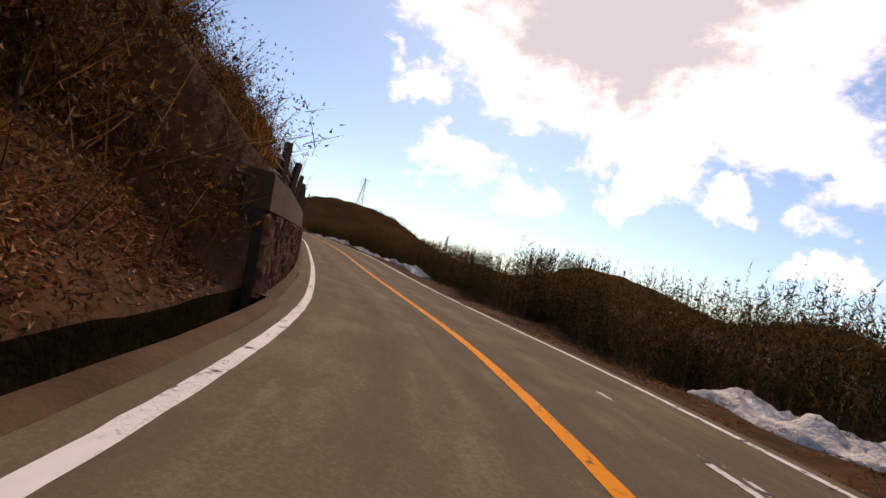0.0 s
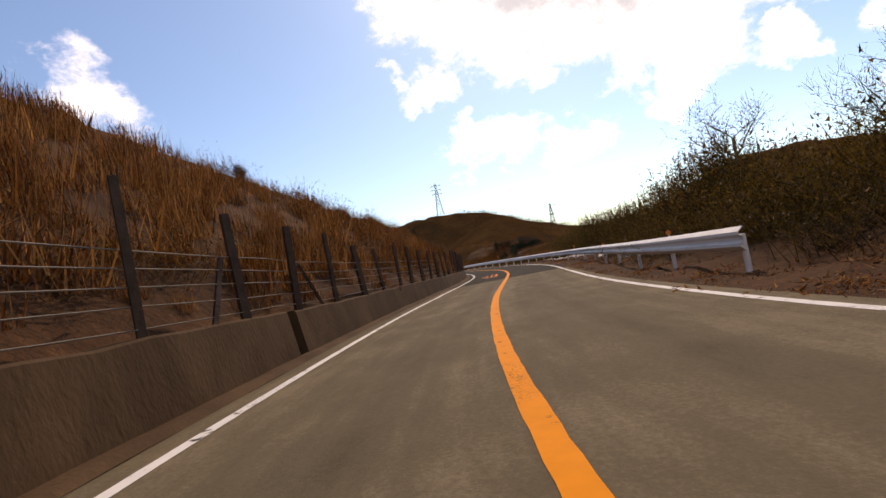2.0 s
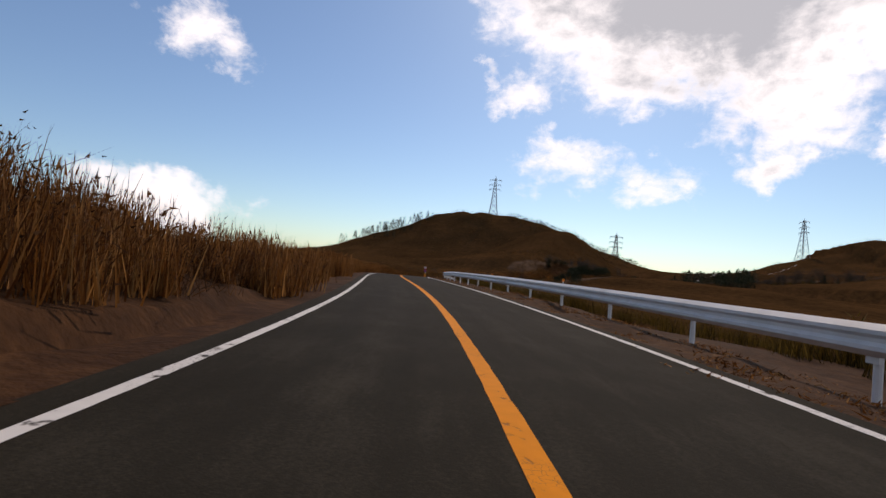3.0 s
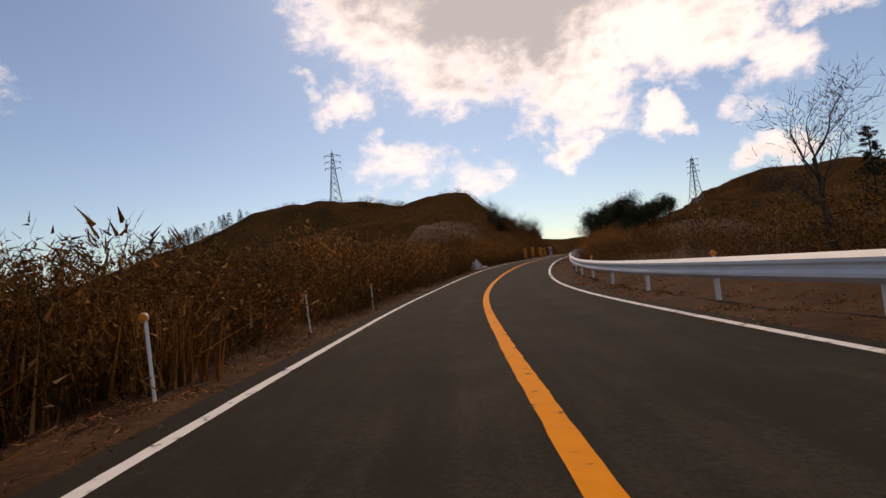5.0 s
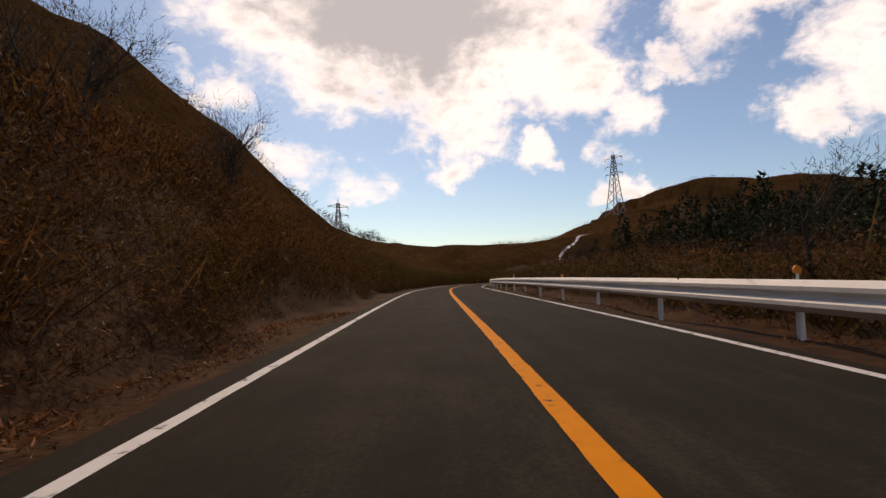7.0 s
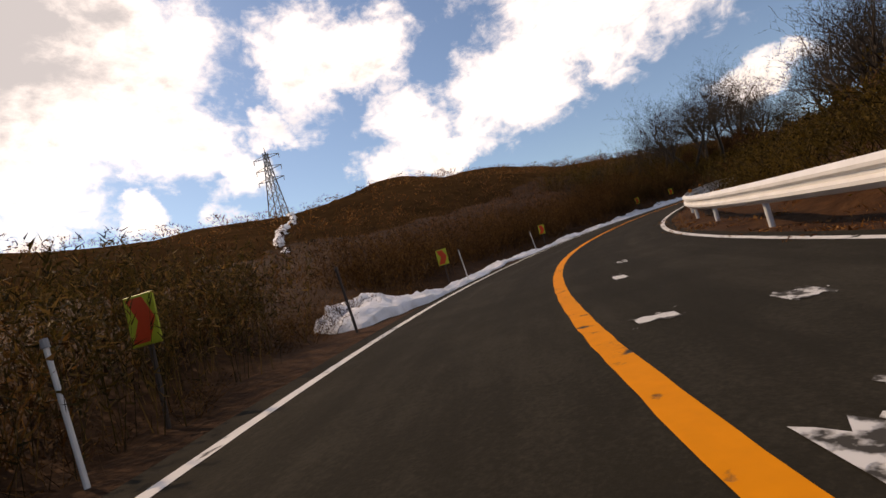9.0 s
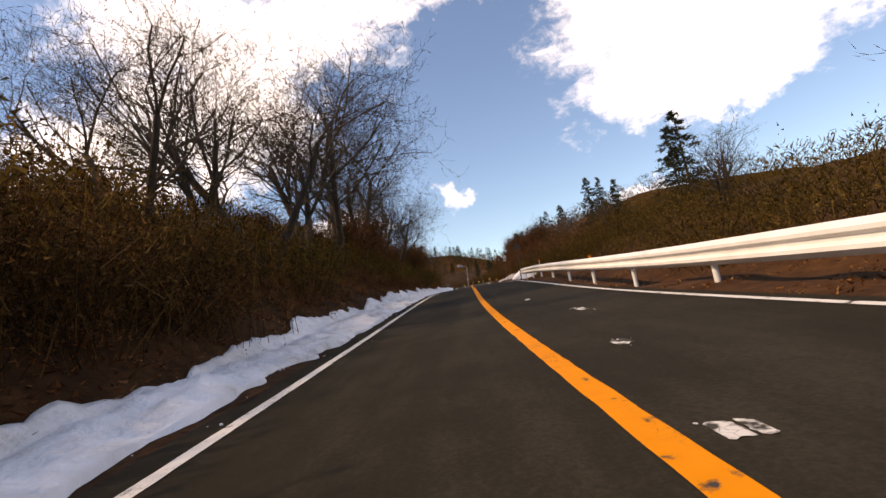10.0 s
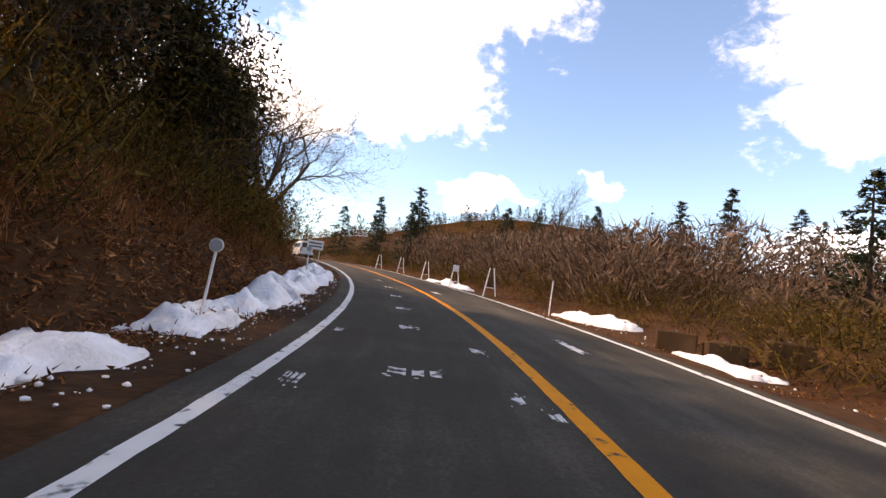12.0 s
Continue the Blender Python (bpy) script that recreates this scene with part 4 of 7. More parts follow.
def slab(s0, s1, v0, v1, thick, name, parent, mat, batter=0.1, out=0.0, wave=0.0, ds=0.7):
    """A stretch of wall with its own thickness; v0 and v1 are heights, or functions of the station."""
    s = np.linspace(s0, s1, max(2, int((s1 - s0) / ds) + 1))
    a = v0(s) if callable(v0) else np.full_like(s, v0)
    b = (v1(s) if callable(v1) else np.full_like(s, v1)) + wave * hash_noise(s * 1.3, s * 0, 3.0)
    ring = [wall_point(s, a, out, batter), wall_point(s, b - 0.03, out, batter), wall_point(s, b, out - 0.03, batter), wall_point(s, b, out - thick, batter), wall_point(s, a, out - thick, batter)]
    v = np.stack(ring, 1)
    n = len(s)
    faces = [[i * 5 + j, (i + 1) * 5 + j, (i + 1) * 5 + (j + 1) % 5, i * 5 + (j + 1) % 5] for i in range(n - 1) for j in range(5)]
    faces += [[0, 1, 2, 3, 4], [(n - 1) * 5 + j for j in (4, 3, 2, 1, 0)]]
    return mesh_object(name, v.reshape(-1, 3), faces, mat, parent)


STONE_TOP, WALL_TOP = 1.42, 2.04
wall = tagged(new("retaining_wall"), "stone masonry retaining wall with a weathered concrete top course", "wall", kind="structure")
slab(WALL_START, WALL_END, -0.4, STONE_TOP, 0.5, "backing", wall, MORTAR, out=-0.05)
for k, s in enumerate(np.arange(WALL_START, WALL_END - 1, 8.2)):
    slab(s + 0.012, min(s + 8.2, WALL_END) - 0.012, STONE_TOP + 0.005, WALL_TOP, 0.45, "panel", wall, CONCRETE, out=0.015, wave=0.02)
low = tagged(new("low_wall"), "low weathered concrete retaining wall below a wire fence", "wall", kind="structure")
low_top = steps([(WALL_END, 1.42), (GAP, 0.95), (GAP + 1, 0.9), (LOW_END, 0.72)])
for s0, s1 in ((WALL_END, 168), (168, 181), (181, GAP), (GAP + 0.35, 213), (213, 232), (232, LOW_END)):
    slab(s0 + 0.02, s1 - 0.02, -0.4, lambda s: low_top(s)[..., 0], 0.4, "panel", low, CONCRETE, batter=0.14, wave=0.03)
tagged(ribbon("gutter", 15, 57, 1.0, [-3.55, -3.5, -3.42, -3.32], lambda s, d: np.where(d < -3.36, 0.05, 0.0) + 0.004 + 0.015 * hash_noise(s * 0.9, d, 2.0), CONCRETE), "weathered concrete edge of the ditch", "kerb", kind="structure")
tagged(ribbon("gutter", 57, LOW_END, 1.0, [-3.78, -3.66, -3.52, -3.46, -3.44], lambda s, d: np.where(d < -3.5, 0.06, 0.0) + 0.004 + 0.02 * hash_noise(s * 0.9, d, 2.0), CONCRETE), "dirty concrete kerb strip at the wall's foot", "kerb", kind="structure")

# Dark ditch soil; its near-black colour also paints in the shade under the bank.
SHADED_SOIL = noisy("shaded_ditch_soil", [(0.3, (0.0048, 0.0036, 0.0018)), (0.7, (0.0156, 0.0114, 0.006))], 5.0, 0.95, 0.8, 14, 8, spec=0.0)
tagged(ribbon("ditch", 15, 57.0, 0.5, [-3.97, -3.94, -3.9, -3.6, -3.53], lambda s, d: np.where(d < -3.92, np.where(d < -3.95, 0.14, 0.0), np.where(d < -3.58, -0.36, 0.0)) + 0.02 * hash_noise(s * 2.0, d * 3, 4.0), SHADED_SOIL), "roadside ditch of dark soil below the bank, its shade painted near-black", "ditch", kind="structure")

# fence on the walls
fence = tagged(new("wire_fence"), "rusty post and wire fence with netting along the wall's top", "fence")


def top_of_wall(s):
    return np.where(s < WALL_END, WALL_TOP, low_top(s)[..., 0])


def fence_post(s, tall, lean=0.0, wide=0.11):
    z = float(top_of_wall(np.array(s)))
    a = wall_point(np.array(s), np.array(z - 0.05), -0.14)
    b = a + np.array([0, 0, tall]) + along(SIDE, s) * lean
    bm = rod(bmesh.new(), a, b, wide * 0.78, wide * 0.72, 4)
    return part("post", bm, DARK_WOOD, fence)


s = 58.8
while s < LOW_END - 1:
    low_part = s > WALL_END
    fence_post(s + random.uniform(-0.15, 0.15), random.uniform(0.8, 0.92) if not low_part else random.uniform(1.65, 1.95) if s < GAP else random.uniform(1.6, 1.85), random.uniform(-0.12, 0.06), random.choice((0.09, 0.12, 0.14)))
    s += 2.35
for s0, way in ((WALL_END - 0.9, 1), (WALL_END + 1.6, 1), (GAP - 1.6, -1), (GAP + 1.4, 1)):
    z = float(top_of_wall(np.array(s0 + way * 0.7)))
    a = wall_point(np.array(s0), np.array(z + 1.0), -0.14)
    b = wall_point(np.array(s0 + way * 0.7), np.array(z - 0.02), -0.1)
    part("brace", rod(bmesh.new(), a, b, 0.05, 0.05, 4), DARK_WOOD, fence)
for k in range(5):
    for s0, s1 in ((57.6, WALL_END - 0.2), (WALL_END + 0.3, LOW_END - 1)):
        ss = np.arange(s0, s1, 1.2)
        p = wall_point(ss, top_of_wall(ss) + 0.12 + k * (0.16 if s0 < WALL_END - 1 else 0.23) + 0.02 * hash_noise(ss * 0.8, ss * 0, k), -0.12)
        seg = [(Vector(a), Vector(b), 0.011, 0.011, 0) for a, b in zip(p[:-1], p[1:])]
        v, f = tubes(seg, 3)
        mesh_object("wire", v, f, WIRE, fence)
for s0, s1 in ((57.6, WALL_END - 0.2), (WALL_END + 0.3, LOW_END - 1)):
    q = []
    ss = np.arange(s0, s1 - 0.8, 0.13)
    for way in (1, -1):
        a = wall_point(ss if way > 0 else ss + 0.7, top_of_wall(ss) + 0.02, -0.16)
        b = wall_point(ss + 0.7 if way > 0 else ss, top_of_wall(ss) + 0.8, -0.16)
        t = along(np.stack([-np.sin(HEAD), np.cos(HEAD), 0 * HEAD], -1), ss) * 0.0035
        q.append(np.stack([a - t, a + t, b + t, b - t], 1).reshape(-1, 3))
    v = np.concatenate(q)
    mesh_object("netting", v, np.arange(len(v)).reshape(-1, 4), DARK_WOOD, fence)

# ---- guard rails ----
REFLECT = plain("orange_reflector", (0.85, 0.23, 0.02), 0.35)


def post_mesh():
    bm = rod(bmesh.new(), (0, 0, -0.3), (0, 0, 0.72), 0.058, 0.058, 10)
    box(bm, (0.06, 0.2, 0.16), (-0.07, 0, 0.64))
    return bm


RAIL_D = steps([(194, 4.75), (215, 5.5), (245, 5.6), (365, 5.3), (420, 4.9), (474, 4.75), (477, 4.55), (500, 4.25), (690, 4.25), (715, 4.4), (745, 4.05), (776, 4.4)])


def guard_rail(s0, s1, label, gap=4.3):
    ob = tagged(new("guard_rail"), label, "guard rail")
    profile = [(0.0, 0.40), (-0.035, 0.43), (-0.10, 0.49), (-0.10, 0.55), (-0.03, 0.60), (-0.03, 0.66), (-0.10, 0.71), (-0.10, 0.77), (-0.035, 0.83), (0.0, 0.86),
               (0.012, 0.855), (-0.02, 0.82), (-0.085, 0.765), (-0.085, 0.715), (-0.015, 0.665), (-0.015, 0.595), (-0.085, 0.545), (-0.085, 0.495), (-0.02, 0.435), (0.012, 0.405)]
    for a in np.arange(s0, s1 - 0.5, gap):
        b = min(a + gap, s1)
        ss = np.linspace(a - 0.06, b + 0.06, 5)
        d = RAIL_D(ss)[..., 0]
        v = np.stack([road_point(ss, d + x - 0.06 + 0.003 * (int(a * 10) % 2), z) for x, z in profile], 1)
        m = len(profile)
        faces = [[i * m + j, i * m + (j + 1) % m, (i + 1) * m + (j + 1) % m, (i + 1) * m + j] for i in range(4) for j in range(m)] + [list(range(m)), [4 * m + j for j in range(m)][::-1]]
        mesh_object("beam", v.reshape(-1, 3), faces, STEEL, ob)
    first = None
    for k, a in enumerate(np.arange(s0 + 0.3, s1, gap)):
        if first is None:
            first = part("post", post_mesh(), STEEL, ob)
            q = first
        else:
            q = new("post", first.data)
            q.parent = ob
        dd = float(RAIL_D(np.array(a))[0])
        q.matrix_basis = spot(a, dd + 0.07, float(bank(np.array(a), np.array(dd))))
        if k % 3 == 1:
            bm = rod(bmesh.new(), (0, 0, 0.7), (0, 0, 0.97), 0.02, 0.02, 6)
            part("reflector_stalk", bm, STEEL, q)
            bm = bmesh.new()
            bmesh.ops.create_cone(bm, cap_ends=True, segments=14, radius1=0.065, radius2=0.065, depth=0.03, matrix=Matrix.Translation((0, 0, 1.02)) @ Matrix.Rotation(radians(90), 4, "X"))
            part("reflector", bm, REFLECT, q, "round orange reflector")
    return ob


guard_rail(194.5, 474.0, "white galvanised steel guard rail on round posts beside the bend")
guard_rail(477.0, 775.8, "white galvanised steel guard rail on round posts beside brush")

# ---- belts of plants ----
S, R = "dense bamboo grass thicket, dull green and brown, along the roadside", "tall dry reddish grass with feathery heads along the roadside"
B, O, D = "tangled brown leafless scrub covering the bank", "olive and brown scrub covering the bank", "reddish dead leaves and stalks lying on the bank"
# left of the road
plant("leaf_litter", D, "leaves", "litter", DEAD_LEAF, 40, 57, -4.2, -7.6, 70.0, (0.38, 0.62), 1, 1)
plant("scrub", B, "scrub", "scrub", SASA_BROWN, 49, 60, -4.7, -9, 4.0, (1.0, 1.8), 0.8, 40)
plant("scrub", O, "scrub", "scrub", SASA_BROWN, 20, 56, -6.0, -12, 2.0, (2.4, 3.4), 0.6, 2)
plant("dry_grass", R, "grass", "straw", SASA_BROWN, 58, 100, -4.75, -15, 1.8, (0.5, 0.9), 1, 3, face=1.3)
plant("scrub", B, "scrub", "scrub", TWIGS, 58, 104, -4.9, -13, 1.6, (0.9, 1.6), 0.9, 49)
plant("dry_grass", R, "grass", "straw", STRAW, 96, 156, -4.75, -15, 1.8, (0.7, 1.05), 1, 50, face=1.3)
plant("scrub", B, "scrub", "scrub", SASA_BROWN, 58, 150, -9, -20, 0.3, (1.4, 2.4), 0.9, 4)
plant("dry_grass", R, "grass", "straw", STRAW, 156, 206, -4.8, -17, 2.0, (0.9, 1.35), 1, 5, face=1.3)
plant("dry_grass", R, "grass", "straw", STRAW, 206, 262, -4.8, -14, 1.5, (0.9, 1.3), 1, 6, face=1.3)
plant("scrub", B, "scrub", "scrub", TWIGS, 205, 262, -4.9, -12, 1.0, (1.0, 1.8), 0.9, 7)
plant("scrub", B, "scrub", "scrub", SASA_BROWN, 157, 258, -4.5, -6.2, 3.2, (0.7, 1.2), 0.9, 38)
plant("dry_grass", R, "grass", "straw", STRAW, 260, 414, -4.9, -10, 2.4, (1.3, 1.8), 0.8, 8, face=1.3)
plant("bamboo_grass", S, "bamboo grass", "sasa", SASA_BROWN, 340, 420, -5.0, -8, 1.7, (1.7, 2.4), 0.7, 36, face=1.3)
plant("leaf_litter", D, "leaves", "litter", DEAD_LEAF, 340, 484, -3.7, -5.4, 14.0, (0.35, 0.5), 1, 9)
plant("bamboo_grass", S, "bamboo grass", "sasa", SASA_BROWN, 412, 432, -4.9, -7.6, 2.6, (1.6, 2.1), 0.6, 37, face=1.2)
plant("bamboo_grass", S, "bamboo grass", "sasa", SASA_BROWN, 428, 490, -5.4, -7.8, 2.2, (2.2, 2.8), 0.6, 10, face=1.2)
plant("scrub", B, "scrub", "scrub", TWIGS, 484, 600, -5.4, -13, 1.7, (1.7, 2.5), 0.7, 11, face=1.1)
plant("bamboo_grass", S, "bamboo grass", "sasa", SASA_BROWN, 484, 610, -5.2, -8.5, 1.4, (1.1, 1.8), 0.8, 12)
plant("leaf_litter", D, "leaves", "litter", DEAD_LEAF, 484, 580, -3.7, -6.0, 24.0, (0.35, 0.6), 1, 13)
plant("bamboo_grass", S, "bamboo grass", "sasa", SASA_GREEN, 600, 690.5, -4.9, -7.4, 3.4, (1.6, 2.2), 0.7, 14, face=1.2)
plant("bamboo_grass", S, "bamboo grass", "sasa", SASA_BROWN, 696, 746, -5.8, -8.8, 3.0, (1.9, 2.5), 0.6, 15, face=1.2)
plant("scrub", O, "scrub", "scrub", OLIVE, 730, 930, -6.6, -15, 1.8, (2.0, 3.0), 0.75, 16, face=1.1)
plant("leaf_litter", D, "leaves", "litter", DEAD_LEAF, 735, 930, -5.2, -8.0, 5.0, (0.5, 0.9), 1, 17)
plant("leaf_litter", D, "leaves", "litter", DEAD_LEAF, 850, 895, -4.3, -5.6, 9.0, (0.4, 0.7), 1, 41)
plant("scrub", B, "scrub", "scrub", TWIGS, 250, 275, -4.6, -9, 2.6, (0.8, 1.5), 0.9, 42)
plant("scrub", O, "scrub", "scrub", OLIVE, 194, 212, 5.9, 9, 2.6, (1.2, 2.0), 0.8, 43)
plant("dry_grass", "dense reddish-brown dead bracken on the bank", "bracken", "straw", DEAD_LEAF, 740, 895, -6.3, -9.4, 5.0, (0.35, 0.6), 1.0, 39)
plant("scrub", B, "scrub", "scrub", DEAD_LEAF, 735, 930, -6.6, -8.4, 1.6, (0.7, 1.2), 0.9, 18)
plant("dry_grass", R, "grass", "straw", STRAW, 58, 258, -4.35, -5.1, 5.0, (0.3, 0.6), 1, 44)
plant("scrub", B, "scrub", "scrub", SASA_BROWN, 600, 690, -5.2, -7.4, 5.0, (1.0, 1.6), 0.9, 46)
plant("scrub", O, "scrub", "scrub", SASA_BROWN, 697, 746, -5.9, -8.6, 4.0, (1.2, 1.8), 0.9, 47)
plant("scrub", B, "scrub", "scrub", SASA_BROWN, 345, 424, -5.2, -7.4, 4.0, (1.4, 2.0), 0.9, 48)
plant("scrub", "dense orange-brown withered thicket", "scrub", "scrub", STRAW, 424, 490, -5.2, -8.2, 3.6, (2.4, 3.2), 0.62, 58, face=1.2)
plant("scrub", B, "scrub", "scrub", SASA_BROWN, 424, 490, -5.0, -7.0, 4.0, (1.2, 1.9), 0.9, 59)
plant("scrub", "orange-brown withered scrub along the verge", "scrub", "scrub", STRAW, 345, 425, -4.9, -7.0, 2.4, (1.2, 1.8), 0.9, 51)
plant("scrub", B, "scrub", "scrub", SASA_BROWN, 345, 490, -4.75, -5.8, 7.0, (0.5, 1.0), 1.0, 62)
plant("scrub", B, "scrub", "scrub", SASA_BROWN, 488, 610, -5.0, -7.4, 4.5, (0.9, 1.6), 0.9, 63)
plant("scrub", B, "scrub", "scrub", SASA_BROWN, 600, 698, -4.8, -5.9, 6.0, (0.5, 0.9), 1.0, 64)
plant("scrub", B, "scrub", "scrub", TWIGS, 735, 800, -6.3, -8.4, 5.0, (0.6, 1.3), 1.0, 65)
plant("scrub", B, "scrub", "scrub", TWIGS, 45, 58, -6.0, -10, 5.0, (0.9, 1.7), 0.9, 66)
plant("scrub", O, "scrub", "scrub", SASA_GREEN, 168, 216, 5.7, 8.2, 3.0, (0.7, 1.4), 0.9, 53)
plant("scrub", O, "scrub", "scrub", SASA_GREEN, 512, 640, 5.5, 8.0, 3.0, (1.2, 2.0), 0.9, 52)
# right of the road
plant("scrub", O, "scrub", "scrub", SASA_GREEN, 25, 152, 6.7, 8.6, 4.5, (1.4, 2.0), 0.9, 45)
plant("bamboo_grass", S, "bamboo grass", "sasa", SASA_GREEN, 25, 152, 6.3, 8.8, 3.8, (2.3, 3.0), 0.55, 21, face=1.2)
plant("leaf_litter", D, "leaves", "litter", STRAW, 30, 200, 3.6, 6.4, 4.5, (0.35, 0.65), 1, 22)
plant("scrub", O, "scrub", "scrub", OLIVE, 150, 205, 7.0, 11, 1.9, (1.8, 2.6), 0.7, 23)
plant("bamboo_grass", S, "bamboo grass", "sasa", SASA_GREEN, 203, 244, 7.0, 9.5, 3.2, (2.3, 3.1), 0.55, 24)
plant("dry_grass", R, "grass", "straw", OLIVE, 236, 356, 7.4, 12, 2.0, (0.7, 1.1), 1, 25)
plant("leaf_litter", D, "leaves", "litter", STRAW, 200, 460, 3.6, 6.8, 4.5, (0.35, 0.65), 1, 26)
plant("scrub", B, "scrub", "scrub", SASA_BROWN, 345, 425, 7.0, 11, 1.7, (1.1, 1.8), 0.9, 27)
plant("scrub", B, "scrub", "scrub", SASA_BROWN, 418, 460, 6.4, 12, 1.9, (1.1, 1.7), 0.8, 28)
plant("scrub", "orange-brown withered scrub behind the guard rail", "scrub", "scrub", STRAW, 456, 468, 5.9, 10, 4.5, (1.3, 2.0), 0.8, 54)
plant("scrub", "orange-brown withered scrub behind the guard rail", "scrub", "scrub", STRAW, 466, 512, 6.1, 11, 3.4, (1.9, 2.9), 0.7, 55, face=1.2)
plant("dry_grass", R, "grass", "straw", STRAW, 452, 500, 5.7, 7.0, 4.0, (0.5, 0.9), 1, 56)
plant("dry_grass", "tall orange-brown dry grass on top of the thicket", "grass", "straw", STRAW, 424, 490, -6.0, -8.6, 1.6, (1.7, 2.4), 0.5, 57, face=1.2)
plant("scrub", O, "scrub", "scrub", TWIGS, 508, 660, 6.0, 10.5, 1.7, (1.3, 2.0), 0.8, 29)
plant("leaf_litter", D, "leaves", "litter", STRAW, 455, 790, 3.6, 6.2, 3.2, (0.35, 0.65), 1, 30)
plant("scrub", O, "scrub", "scrub", OLIVE, 655, 790, 5.8, 12, 2.0, (1.5, 2.3), 0.75, 31, face=1.2)
plant("scrub", B, "scrub", "scrub", TWIGS, 772, 868, 6.4, 12, 2.0, (1.7, 2.5), 0.7, 32, face=1.1)
plant("bamboo_grass", S, "bamboo grass", "sasa", SASA_GREEN, 817, 866, 4.45, 7.5, 2.8, (1.5, 2.3), 0.6, 33)
plant("scrub", "dense reddish-brown leafless scrub on the slope", "scrub", "scrub", TWIGS, 786, 830, 5.9, 10, 6.0, (0.9, 1.7), 0.9, 60)
plant("leaf_litter", D, "leaves", "litter", DEAD_LEAF, 838, 896, -5.0, -9.0, 16.0, (0.45, 0.8), 1, 61)
plant("scrub", O, "scrub", "scrub", OLIVE, 862, 960, 5.4, 13, 1.9, (1.0, 1.7), 0.9, 34)
plant("leaf_litter", D, "leaves", "litter", STRAW, 780, 930, 3.6, 6.4, 4.5, (0.35, 0.65), 1, 35)

# ---- trees ----
bare = [bare_tree("leafless grey tree with fine spreading branches on the bank", k, 6.0, 0.8, 3, fork=(2, 4)) for k in (11, 12)]
bushy = [bare_tree("leafless many-stemmed tree on the bank", k, 5.0, 0.6, 3, fork=(2, 3), stems=4) for k in (21, 22)]
clad = [bare_tree("many-stemmed tree with withered brown leaves on the bank", k, 4.0, 0.7, 3, fork=(2, 3), stems=4, leaves=1500) for k in (31,)]
cedars = [conifer("dark green conifer with a ragged pointed crown", k, 6.5, w) for k, w in ((41, 2.1), (42, 1.7), (43, 2.5))]
thickets = [leafy_tree("dense thicket tree with withered brown leaves", k, 4.0, 2.6, TWIGS, 5400, True) for k in (71, 72)]
pines = [leafy_tree("dark pine with a ragged rounded crown", k, 4.2, 2.0, NEEDLES, 7600) for k in (91, 92)]
firs = [leafy_tree("dark evergreen tree with a ragged crown", k, 4.5, 2.2, None, 7500) for k in (51, 52)]
grand = [bare_tree("tall leafless tree with spreading twisted branches on the bank", k, 9.0, 0.85, 4, fork=(2, 3), stems=2) for k in (81, 82)]
put_trees(grand, [(747, -8.6, 0.8), (751, -9.6, 0.95), (755, -8.6, 1.25), (761, -8.8, 1.3), (766, -9.2, 1.45), (777, -9.2, 1.45), (787, -9.4, 1.45), (792, -8.6, 1.3), (798, -9.2, 1.35), (805, -10, 0.9), (834, -8.8, 1.05), (886, -8.0, 0.9), (892, -8.4, 0.9)], "tall leafless trees")
put_trees(bare, [(175, 10, 0.9), (207, 11, 1.0), (542.3, 10.8, 1.7), (106, -13, 0.8), (420.5, 9.0, 0.85), (384, -8.5, 0.62), (508, 9.5, 0.9), (497, -11, 1.3), (503, -12.5, 1.3), (512, -13, 1.2),
                 (760, 14, 0.8), (771, 11, 0.7), (575, 7, 0.7), (96, 12, 0.5), (898, 16, 1.4), (560, -15, 0.8), (537, 12, 0.5), (888, 22, 0.9)], "leafless trees along the road")
put_trees(bushy, [(545, -11.5, 1.15), (549, -12.5, 1.25), (553, -11.5, 1.2), (558, -12, 1.2), (564, -11, 1.1), (570, -11.5, 1.1), (578, -11, 1.0), (588, -11, 1.0), (528, -13.5, 0.9), (536, -13.5, 0.9),
                  (811, -11, 0.95), (819, -12, 0.9), (838, -11, 0.85), (850, -11, 0.8), (710, 12, 1.3), (718, 13, 1.4), (724, 11, 1.3), (728, 13, 1.35), (735, 11.5, 1.2), (740, 13, 1.2), (745, 16, 1.2), (755, 11, 0.7),
                  (733, -10, 0.5), (726, -9, 0.45), (740, -9.5, 0.55), (516, 11, 0.8), (524, 10, 0.7), (532, 9.5, 0.6), (790, 12, 0.7), (806, 11, 0.8), (820, 13, 0.9), (835, 12, 0.8), (655, 16, 1.0), (662, 18, 1.0),
                  (190, 12, 0.7), (198, 11, 0.6), (690, 14, 0.9), (700, 15, 0.9), (498, 9, 0.8)], "many-stemmed trees along the road")
put_trees(clad, [(44, -9, 1.2), (49, -11, 1.3), (54, -9, 1.1), (40, -7.5, 1.1), (36, -10, 1.3), (862, -8.5, 1.0), (870, -9.5, 1.1), (878, -8.5, 1.0), (884, -10, 1.1), (893, -8.5, 1.0), (890, 14, 1.0), (898, 15, 1.0), (883, 13, 0.95),
                 (876, -11, 1.2), (906, 13, 1.0), (915, 14, 1.0)], "trees with withered leaves")
